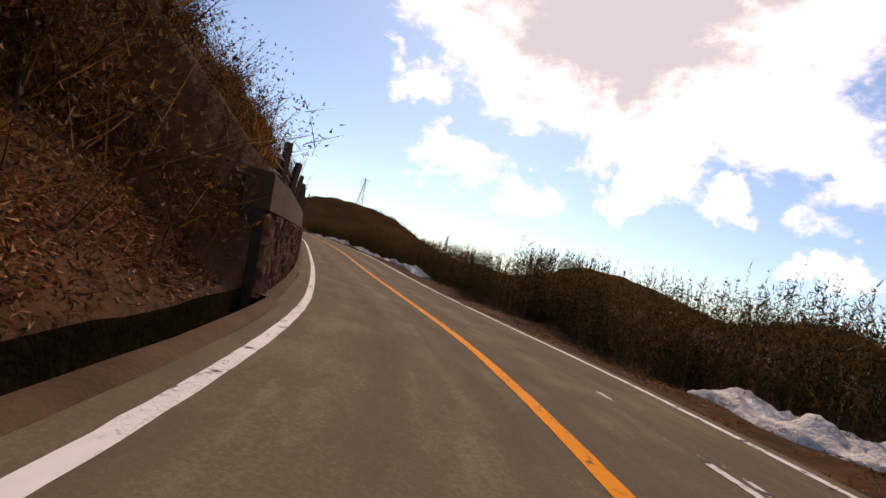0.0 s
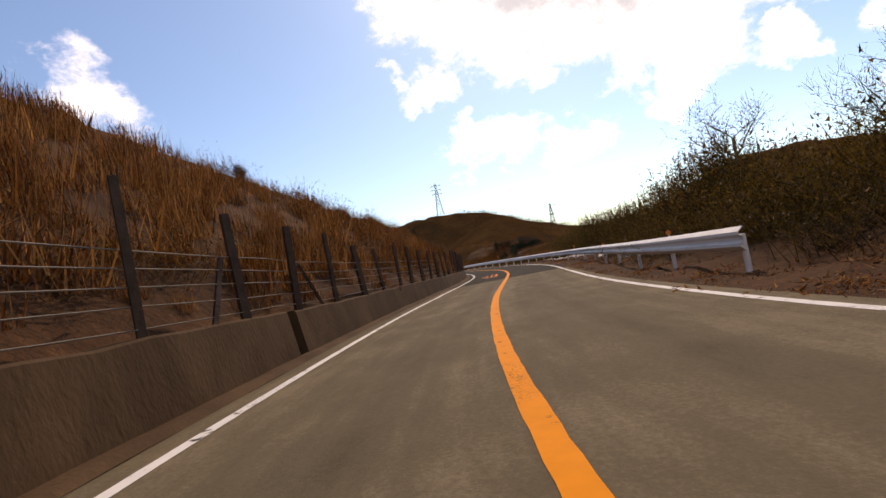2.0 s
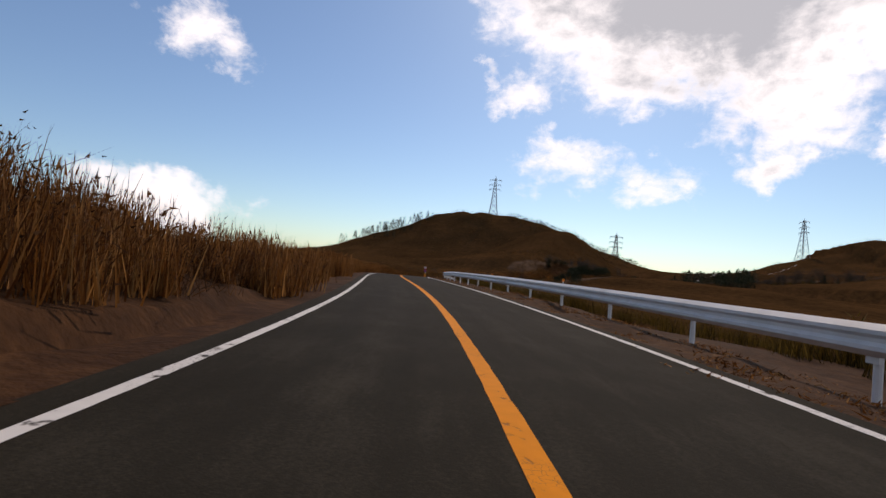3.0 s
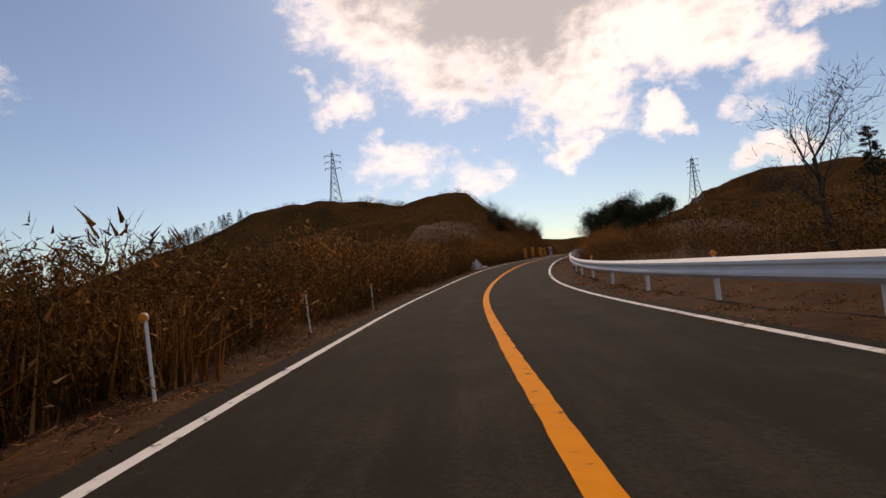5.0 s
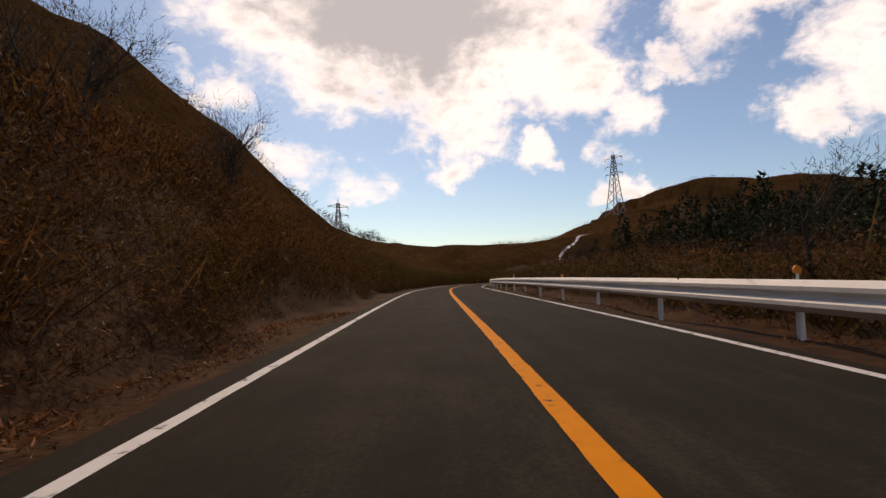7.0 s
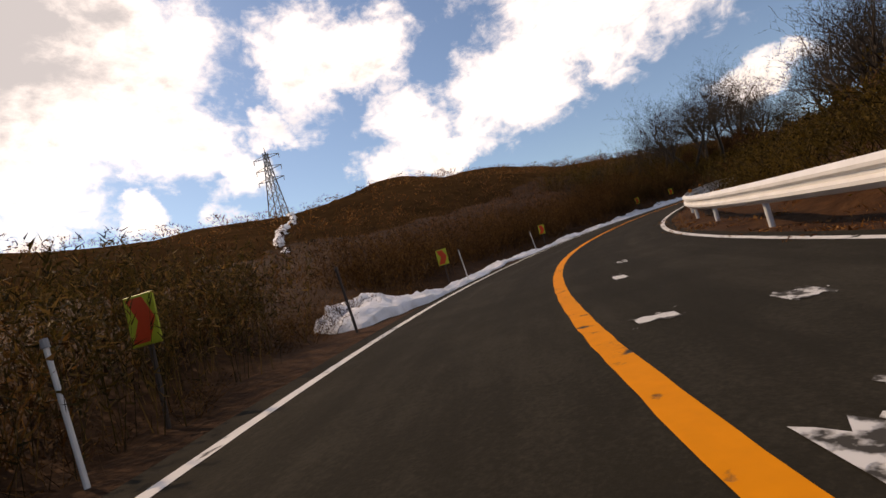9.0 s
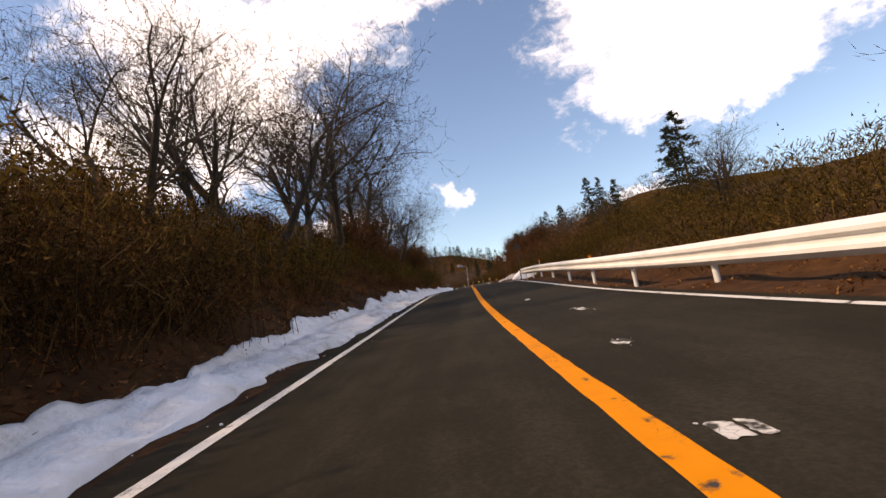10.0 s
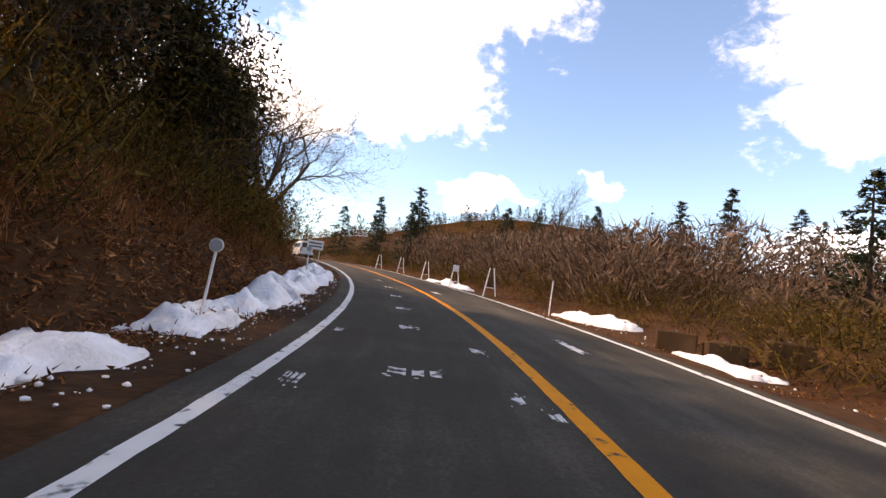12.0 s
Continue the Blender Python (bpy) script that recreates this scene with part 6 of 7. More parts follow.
def patch(s, d, long, wide, seed, label="worn white paint left on the asphalt"):
    """What is left of a painted strip: a slanted bar, eaten away at its edges, with flakes beside it."""
    rng = random.Random(seed)
    lean = rng.uniform(-0.16, 0.16)
    n = 9
    near = [(0.12 + 0.76 * k / n, 0.12 + rng.uniform(-0.1, 0.12) + lean * (k / n - 0.5)) for k in range(n + 1)]
    far = [(0.12 + 0.76 * k / n, 0.88 + rng.uniform(-0.14, 0.1) + lean * (k / n - 0.5)) for k in range(n + 1)]
    polys = [[near[k], near[k + 1], far[k + 1], far[k]] for k in range(n) if rng.random() > 0.08]
    for _ in range(6):
        x, y, r = rng.uniform(-0.1, 1.1), rng.uniform(-0.3, 1.3), rng.uniform(0.02, 0.06)
        polys.append([(x + r * math.cos(a), y + r * 1.3 * math.sin(a)) for a in (0.2, 1.6, 2.9, 4.4, 5.5)])
    return road_shape("paint_mark", polys, s - long / 2, d, long, wide, WORN_WHITE, label)


WORN_WHITE = paint("worn_white_paint", (0.66, 0.65, 0.62), (0.05, 0.046, 0.04), 0.5)
for k, s in enumerate(np.arange(657.5, 678, 1.55)):
    patch(s, -2.74 + 0.04 * (k % 2), 1.0, 0.24, 100 + k)
    if k % 2 == 0:
        patch(s + 0.8, -1.48, 0.36, 0.22, 140 + k)
for k, (s, d, l, w) in enumerate(((661.4, -0.34, 1.15, 0.3), (664.7, -0.28, 0.8, 0.22), (667.3, -0.3, 0.7, 0.22), (670, -0.3, 0.6, 0.2), (659.4, 0.12, 0.35, 0.2), (682.8, 0.55, 0.7, 0.8), (685.5, 0.55, 0.35, 0.5), (685.2, 1.5, 0.5, 0.4), (689, 0.9, 0.6, 0.25), (691.5, 1.3, 0.6, 0.25),
                                  (724.3, 0.45, 0.5, 0.5), (728.8, 1.9, 0.7, 0.3), (731.5, 1.2, 0.6, 0.25), (737, 0.36, 0.3, 0.3), (739.8, 0.8, 0.4, 0.25), (744, 1.5, 0.8, 0.25), (749, 1.2, 0.7, 0.2),
                                  (819, -1.0, 0.5, 1.6), (825, -1.2, 0.45, 1.0), (831, -1.3, 0.5, 0.9), (837.5, -1.4, 0.45, 0.8), (844.5, -1.5, 0.55, 1.1), (843.8, -2.75, 0.45, 0.34), (849.6, -1.42, 0.5, 0.7), (854.5, -1.4, 0.45, 0.7), (860, -1.45, 0.5, 0.7), (866.3, -1.5, 0.45, 0.8), (865.5, -2.65, 0.5, 0.24), (870, -1.55, 0.5, 0.5),
                                  (873.5, -1.55, 0.5, 0.5), (877.5, -1.5, 0.6, 0.5), (882, -1.4, 0.6, 0.5), (887, -1.4, 0.7, 0.5), (868.8, -2.7, 0.4, 0.16), (868.2, -0.55, 0.5, 0.24), (865.2, -0.22, 0.35, 0.16), (865.6, -0.5, 0.35, 0.2), (859, 0.6, 1.2, 0.3), (870, 1.55, 1.7, 0.26), (882, 0.7, 1.6, 0.3), (52.7, 1.57, 1.2, 0.16), (52.4, 1.75, 1.0, 0.12), (55.4, 1.67, 0.5, 0.12))):
    patch(s, d, l, w, 200 + k)


# ---- signs, posts and other things ----
WHITE_METAL = plain("white_enamel", (0.72, 0.71, 0.68), 0.45)
GREY_METAL = plain("grey_steel", (0.30, 0.30, 0.30), 0.5)
DARK_METAL = plain("rusty_dark_steel", (0.05, 0.034, 0.026), 0.7)
ORANGE_BOARD = plain("orange_board", (0.80, 0.25, 0.01), 0.55)
LIME_BOARD = plain("yellow_green_board", (0.52, 0.55, 0.04), 0.5)
RED = plain("red_enamel", (0.62, 0.03, 0.02), 0.5)
SIGNAL_RED = plain("signal_red_sheeting", (0.86, 0.075, 0.02), 0.4)
BLUE = plain("blue_enamel", (0.02, 0.05, 0.28), 0.5)
BLACK = plain("black_print", (0.015, 0.014, 0.014), 0.6)
YELLOW_DISC = plain("amber_reflector", (0.85, 0.40, 0.02), 0.35)
GLASS_DARK = plain("dark_glass", (0.012, 0.013, 0.015), 0.08, 0.0, 0.6, 0.02)
VAN_PAINT = plain("silver_white_paint", (0.62, 0.62, 0.61), 0.3, 0.0, 0.6, 0.03)
RUBBER = plain("black_rubber", (0.02, 0.02, 0.02), 0.85)
LAMP_RED = plain("red_lamp_lens", (0.35, 0.02, 0.015), 0.25)


def disc(bm, radius, thick, at, sides=24):
    """A round plate that faces down the road."""
    bmesh.ops.create_cone(bm, cap_ends=True, segments=sides, radius1=radius, radius2=radius, depth=thick, matrix=Matrix.Translation(at) @ Matrix.Rotation(radians(90), 4, "X"))
    return bm


def writing(text, size, at, mat, parent, name="lettering"):
    """Raised letters on a board that faces back along the road."""
    cu = bpy.data.curves.new(name, "FONT")
    cu.body, cu.size, cu.align_x, cu.align_y, cu.extrude = text, size * K, "CENTER", "CENTER", 0.002 * K
    tmp = new(name, cu)
    bpy.context.view_layer.update()
    me = bpy.data.meshes.new_from_object(tmp.evaluated_get(bpy.context.evaluated_depsgraph_get()))
    bpy.data.objects.remove(tmp)
    me.materials.clear()
    me.materials.append(mat)
    ob = new(name, me)
    ob.parent = parent
    ob.matrix_basis = Matrix.Translation(Vector(at) * K) @ Matrix.Rotation(radians(90), 4, "X")
    return ob


def ground_at(s, d):
    return float(bank(np.array(float(s)), np.array(float(d))))


def reflector_post(label, tall=0.95, head=0.05, colour=None, lean=(0, 0), post_r=0.021):
    ob = tagged(new("reflector_post"), label, "reflector post", group="reflector posts")
    part("post", rod(bmesh.new(), (0, 0, -0.15), (0, 0, tall), post_r, post_r, 10), WHITE_METAL, ob)
    h = part("reflector", disc(bmesh.new(), head, 0.03, (0, -0.035, tall - 0.01), 20), colour or REFLECT, ob)
    part("rim", disc(bmesh.new(), head * 1.12, 0.022, (0, -0.025, tall - 0.01), 20), WHITE_METAL, h)
    return ob


slim = reflector_post("slim white roadside post with a small round reflector")
for k, (s, d) in enumerate(((366.0, -3.8), (372.4, -3.95), (379, -4.1), (385.6, -4.2), (392, -4.2), (398.6, -4.2), (405.4, -4.2), (412.9, -4.1), (418.9, -4.3), (425.5, -4.3))):
    m = spot(s, d, ground_at(s, d), 0, (0, random.uniform(-3, 3)))
    if k:
        copy_thing(slim, m)
    else:
        slim.matrix_basis = m
tall = reflector_post("tall white roadside post with a round grey reflector in the snow", 1.15, 0.09, GREY_METAL)
for k, (s, d, l) in enumerate(((839.5, -4.4, 3), (845.7, -4.35, 3), (868.1, -4.6, 4), (879.2, -4.7, 0), (857, -4.7, 1))):
    m = spot(s, d, ground_at(s, d), 0, (0, l))
    if k:
        copy_thing(tall, m)
    else:
        tall.matrix_basis = m
stick = tagged(new("snow_pole"), "white snow pole leaning beside the thicket", "snow pole", group="snow poles")
part("pole", rod(bmesh.new(), (0, 0, -0.15), (0, 0, 1.2), 0.024, 0.022, 10), WHITE_METAL, stick)
part("cap", rod(bmesh.new(), (0, 0, 1.2), (0, 0, 1.28), 0.034, 0.03, 10), GREY_METAL, stick)
for k, (s, d, l) in enumerate(((684.8, -4.32, -6), (699.3, -4.1, -5), (708.5, -3.95, -6), (682.6, -4.0, -3), (830, 4.9, 3), (877.5, 4.0, 2))):
    m = spot(s, d, ground_at(s, d), 0, (0, l))
    if k:
        copy_thing(stick, m)
    else:
        stick.matrix_basis = m
dark = tagged(new("iron_post"), "thin dark iron post standing in snow", "post")
part("pole", rod(bmesh.new(), (0, 0, -0.15), (0, 0, 1.35), 0.03, 0.03, 8), DARK_METAL, dark)
part("cap", rod(bmesh.new(), (0, 0, 1.35), (0, 0, 1.4), 0.045, 0.03, 8), DARK_METAL, dark)
dark.matrix_basis = spot(690.0, -3.95, 0.0, 0, (0, -5))
amber = reflector_post("short white post with a large round amber reflector", 0.62, 0.17, YELLOW_DISC)
for k, (s, d, h) in enumerate(((819.5, 4.45, 1), (838.3, 4.45, 1.15), (849.5, 3.85, 1), (864.5, 4.1, 1))):
    m = spot(s, d, ground_at(s, d), 0, (0, 3)) @ Matrix.Scale(h, 4)
    if k:
        copy_thing(amber, m).matrix_basis = m
    else:
        amber.matrix_basis = m

orange = reflector_post("white post with a round orange reflector beside the thicket", 0.84, 0.105, REFLECT, post_r=0.025)
orange.matrix_basis = spot(664.0, -4.35, ground_at(664.0, -4.35), 0, (0, -4))
m = spot(676.8, -4.5, ground_at(676.8, -4.5), 0, (0, 3))
copy_thing(orange, m)


def chevron_sign(label, board_mat, arrow_mat, way=1, high=1.12, pole_mat=None, w=0.44, h=0.6):
    ob = tagged(new("chevron_sign"), label, "bend sign", group="bend signs")
    part("pole", rod(bmesh.new(), (0, 0.04, -0.2), (0, 0.04, high + h * 0.3), 0.028, 0.028, 8), pole_mat or DARK_METAL, ob)
    board = part("board", box(bmesh.new(), (w, 0.025, h), (0, 0, high), bevel=0.008), board_mat, ob)
    bm = bmesh.new()
    for sgn in (1, -1):
        pts = [(-0.185, 0.265), (0.06, 0.265), (0.195, 0.0), (-0.05, 0.0)]
        vs = [bm.verts.new((x * way, y, high + z * sgn * h / 0.6)) for y in (-0.02, -0.013) for x, z in pts]
        for f in ((0, 1, 2, 3), (7, 6, 5, 4), (0, 4, 5, 1), (1, 5, 6, 2), (2, 6, 7, 3), (3, 7, 4, 0)):
            bm.faces.new([vs[i] for i in f])
    bmesh.ops.recalc_face_normals(bm, faces=bm.faces)
    part("arrow", bm, arrow_mat, board, "painted chevron")
    return ob


red_chev = chevron_sign("yellow-green bend sign with broad red chevron on dark pole", LIME_BOARD, SIGNAL_RED)
for k, (s, d, z) in enumerate(((673.8, -5.0, 0), (679.9, -4.95, -0.1), (698.5, -4.6, 0.0), (712.2, -4.95, 0.05), (730.5, -5.3, 0.0), (738.8, -5.4, 0.0))):
    m = spot(s, d, ground_at(s, d) * 0.5 + z, random.uniform(-12, 4), (0, random.uniform(-3, 3)))
    if k:
        copy_thing(red_chev, m)
    else:
        red_chev.matrix_basis = m
chevron_sign("yellow-green bend sign with a red chevron, standing before bamboo grass", LIME_BOARD, SIGNAL_RED).matrix_basis = spot(686.2, -4.8, 0.05, -6)
for s, d in ((844.9, 3.95), (857.3, 4.15)):
    chevron_sign("amber bend sign with a black chevron on a leaning white post", ORANGE_BOARD, BLACK, -1, 0.98, WHITE_METAL, 0.26, 0.5).matrix_basis = spot(s, d, ground_at(s, d), 10, (0, 7))


def slip_sign():
    ob = tagged(new("warning_board"), "tall orange warning board with red and black writing on two legs", "warning sign", group="orange warning boards")
    for x in (-0.2, 0.2):
        part("leg", rod(bmesh.new(), (x, 0.05, -0.2), (x * 0.98, 0.03, 1.9), 0.016, 0.016, 8), DARK_METAL, ob)
    board = part("board", box(bmesh.new(), (0.46, 0.02, 1.68), (0, 0, 1.08), bevel=0.006), ORANGE_BOARD, ob)
    for k, c in enumerate("スリップ注意"):
        writing(c if c != "ー" else "｜", 0.21, (-0.1, -0.014, 1.74 - k * 0.205), RED, board)
    for k, c in enumerate("凍結"):
        writing(c, 0.19, (0.125, -0.014, 1.78 - k * 0.34), BLACK, board)
    for k in range(2):
        part("lettering", box(bmesh.new(), (0.36, 0.006, 0.045), (0, -0.012, 0.42 - k * 0.08)), RED, board, "line of small unreadable print")
    return ob


slip = slip_sign()
for k, (s, d) in enumerate(((483, -4.3), (491, -4.35), (499.8, -4.15), (507.5, -4.5), (514.6, -4.5))):
    m = spot(s, d, ground_at(s, d), 4, (random.uniform(-2, 2), random.uniform(-2, 2)))
    if k:
        copy_thing(slip, m)
    else:
        slip.matrix_basis = m

# white accident sign with a bent arrow
acc = tagged(new("accident_sign"), "white warning board with red writing and a blue bent arrow", "warning sign")
part("post", box(bmesh.new(), (0.14, 0.08, 0.9), (0.0, 0.04, 0.2), bevel=0.01), GREY_METAL, acc)
board = part("board", box(bmesh.new(), (0.92, 0.025, 2.0), (0, 0, 1.45), bevel=0.008), WHITE_METAL, acc)
writing("二輪事故多発", 0.15, (0, -0.016, 2.28), RED, board)
writing("速度落せ", 0.22, (0, -0.016, 0.83), RED, board)
part("lettering", box(bmesh.new(), (0.8, 0.006, 0.05), (0, -0.015, 0.58)), BLACK, board, "line of small unreadable print")
bm = box(bmesh.new(), (0.17, 0.008, 0.75), (-0.24, -0.016, 1.4))
box(bm, (0.17, 0.008, 0.42), (0.2, -0.016, 1.62))
for j in range(9):
    a0, a1 = math.pi * j / 9, math.pi * (j + 1) / 9
    vs = [bm.verts.new((-0.02 + r * math.cos(a), -0.02, 1.775 + r * math.sin(a))) for r, a in ((0.135, a0), (0.305, a0), (0.305, a1), (0.135, a1))]
    bm.faces.new(vs[::-1])
vs = [bm.verts.new((0.2 + x, -0.02, 1.42 + z)) for x, z in ((-0.2, 0), (0.2, 0), (0, -0.26))]
bm.faces.new(vs)
part("arrow", bm, BLUE, board, "blue bent arrow")
bm = bmesh.new()
pts = [((0.14 if j % 2 else 0.3) * math.cos(2 * math.pi * j / 18), (0.12 if j % 2 else 0.27) * math.sin(2 * math.pi * j / 18)) for j in range(18)]
bm.faces.new([bm.verts.new((x, -0.026, 1.86 + z)) for x, z in pts])
bmesh.ops.solidify(bm, geom=bm.faces[:], thickness=0.004)
part("burst", bm, RED, board, "red star burst")
acc.matrix_basis = spot(530.8, -4.75, ground_at(530.8, -4.75) - 0.25, 3, (0, 2))


def round_plate(parent, at, face, rim, r=0.29, text="", ink=None):
    p = part("plate", disc(bmesh.new(), r, 0.02, at), rim, parent)
    q = part("face", disc(bmesh.new(), r * 0.78, 0.01, (at[0], at[1] - 0.013, at[2])), face, p)
    if text:
        writing(text, r * 1.0, (at[0], at[1] - 0.021, at[2] - 0.01), ink, p)
    return p


limit = tagged(new("speed_limit_sign"), "speed limit and no parking signs above an orange board", "road sign")
part("pole", rod(bmesh.new(), (0, 0.05, -0.2), (0, 0.05, 3.3), 0.035, 0.035, 10), WHITE_METAL, limit)
round_plate(limit, (0, 0, 3.05), WHITE_METAL, RED, 0.3, "40", BLUE)
p = round_plate(limit, (0, 0, 2.42), BLUE, RED, 0.3)
part("bar", box(bmesh.new(), (0.52, 0.008, 0.07), (0, -0.02, 2.42), (0, 45, 0)), RED, p)
board = part("board", box(bmesh.new(), (0.44, 0.02, 1.66), (0, 0.0, 0.98), bevel=0.006), ORANGE_BOARD, limit)
for k, c in enumerate("スリップ注意"):
    writing(c, 0.2, (-0.09, -0.014, 1.62 - k * 0.2), RED, board)
for k, c in enumerate("凍結"):
    writing(c, 0.18, (0.125, -0.014, 1.66 - k * 0.33), BLACK, board)
limit.matrix_basis = spot(363.3, -4.05, ground_at(363.3, -4.05), 3)
brace = tagged(new("leaning_pole"), "white pole leaning beside the road sign", "pole")
part("pole", rod(bmesh.new(), (0, 0, 0), (-0.35, 0.3, 1.5), 0.03, 0.03, 8), WHITE_METAL, brace)
part("foot", rod(bmesh.new(), (0, 0, -0.1), (0, 0, 0.03), 0.05, 0.045, 8), GREY_METAL, brace)
brace.matrix_basis = spot(364.2, -3.95, ground_at(364.2, -3.95))

arrow = tagged(new("diamond_sign"), "back of a dark diamond-shaped road sign on a rusty pole", "road sign")
part("pole", rod(bmesh.new(), (0, 0.04, -0.2), (0, 0.04, 3.2), 0.045, 0.045, 10), DARK_METAL, arrow)
p = part("plate", box(bmesh.new(), (0.5, 0.02, 0.5), (0, 0, 2.85), (0, 45, 0), 0.03), DARK_METAL, arrow)
part("bracket", box(bmesh.new(), (0.3, 0.03, 0.05), (0, 0.02, 2.85)), DARK_METAL, p)
arrow.matrix_basis = spot(776.6, 4.3, ground_at(776.6, 4.3), 0, (0, 2))
plate2 = tagged(new("round_sign"), "small round road sign seen from behind on a thin pole", "road sign")
part("pole", rod(bmesh.new(), (0, 0.04, -0.2), (0, 0.04, 2.9), 0.03, 0.03, 8), DARK_METAL, plate2)
round_plate(plate2, (0, 0, 2.75), GREY_METAL, GREY_METAL, 0.22)
p = part("sub_plate", box(bmesh.new(), (0.34, 0.02, 0.18), (0, 0, 2.4)), GREY_METAL, plate2)
plate2.matrix_basis = spot(789.8, 4.3, ground_at(789.8, 4.3))

# sign on a long arm over the road
arm = tagged(new("overhead_sign"), "grey steel mast carrying round signs over the lane", "road sign")
part("mast", rod(bmesh.new(), (0, 0, -0.3), (0, 0, 5.7), 0.1, 0.07, 14), GREY_METAL, arm)
a = part("arm", rod(bmesh.new(), (0.05, 0, 5.62), (-2.5, 0, 6.0), 0.045, 0.035, 10), GREY_METAL, arm)
part("collar", rod(bmesh.new(), (0, 0, 5.5), (0, 0, 5.78), 0.13, 0.13, 12), DARK_METAL, a)
round_plate(arm, (-2.25, -0.06, 6.0), WHITE_METAL, RED, 0.4, "40", BLUE)
round_plate(arm, (-2.4, 0.09, 5.95), GREY_METAL, GREY_METAL, 0.4)
round_plate(arm, (-1.45, -0.06, 5.85), GREY_METAL, GREY_METAL, 0.36)
round_plate(arm, (0.0, 0.14, 2.2), GREY_METAL, GREY_METAL, 0.3)
arm.matrix_basis = spot(862.8, 4.55, ground_at(862.8, 4.55), 0, (0, 5))

# board sign beside the bend
wb = tagged(new("notice_board"), "white notice board on two posts beside the bend", "notice board")
for x in (-0.35, 0.35):
    part("post", rod(bmesh.new(), (x, 0.04, -0.3), (x, 0.04, 1.9), 0.04, 0.04, 8), GREY_METAL, wb)
board = part("board", box(bmesh.new(), (1.1, 0.03, 0.62), (0, 0, 1.5), bevel=0.01), WHITE_METAL, wb)
for k in range(2):
    part("lettering", box(bmesh.new(), (0.9, 0.008, 0.09), (0, -0.018, 1.62 - k * 0.22)), BLACK, board, "line of unreadable print")
wb.matrix_basis = spot(896, -4.6, ground_at(896, -4.6), 10)


def easel(signed=False):
    ob = tagged(new("barrier_frame"), "narrow white trestle with a board on top, beside the lane" if signed else "narrow white trestle standing beside the lane", "trestle", group="trestles beside the bend")
    for x in (-0.35, 0.35):
        part("leg", rod(bmesh.new(), (x, 0, -0.1), (x * 0.3, 0, 1.45), 0.035, 0.03, 6), WHITE_METAL, ob)
    part("rung", rod(bmesh.new(), (-0.25, 0, 0.45), (0.25, 0, 0.45), 0.02, 0.02, 6), WHITE_METAL, ob)
    if signed:
        part("board", box(bmesh.new(), (0.4, 0.03, 0.4), (0, -0.03, 1.3), bevel=0.008), WHITE_METAL, ob)
    return ob


es = easel()
for k, s in enumerate((884.5, 897.5, 904.5, 911.5)):
    m = spot(s, 4.0, ground_at(s, 4.0), 0)
    if k:
        copy_thing(es, m)
    else:
        es.matrix_basis = m
easel(True).matrix_basis = spot(890.8, 4.0, ground_at(890.8, 4.0), 0)

block_mesh = None
for k, (s, d, turn) in enumerate(((871.6, 4.75, 62), (871.1, 5.6, 74), (870.4, 6.5, 66))):
    ob = tagged(new("concrete_block"), "weathered concrete block lying half buried in snow", "concrete block", group="concrete blocks in the snow")
    part("body", box(bmesh.new(), (0.35, 0.85, 0.6), (0, 0, 0.2), bevel=0.03), CONCRETE, ob)
    part("lifting_eye", rod(bmesh.new(), (-0.08, 0, 0.5), (0.08, 0, 0.53), 0.02, 0.02, 6), DARK_METAL, ob)
    ob.matrix_basis = spot(s, d, ground_at(s, d), turn)


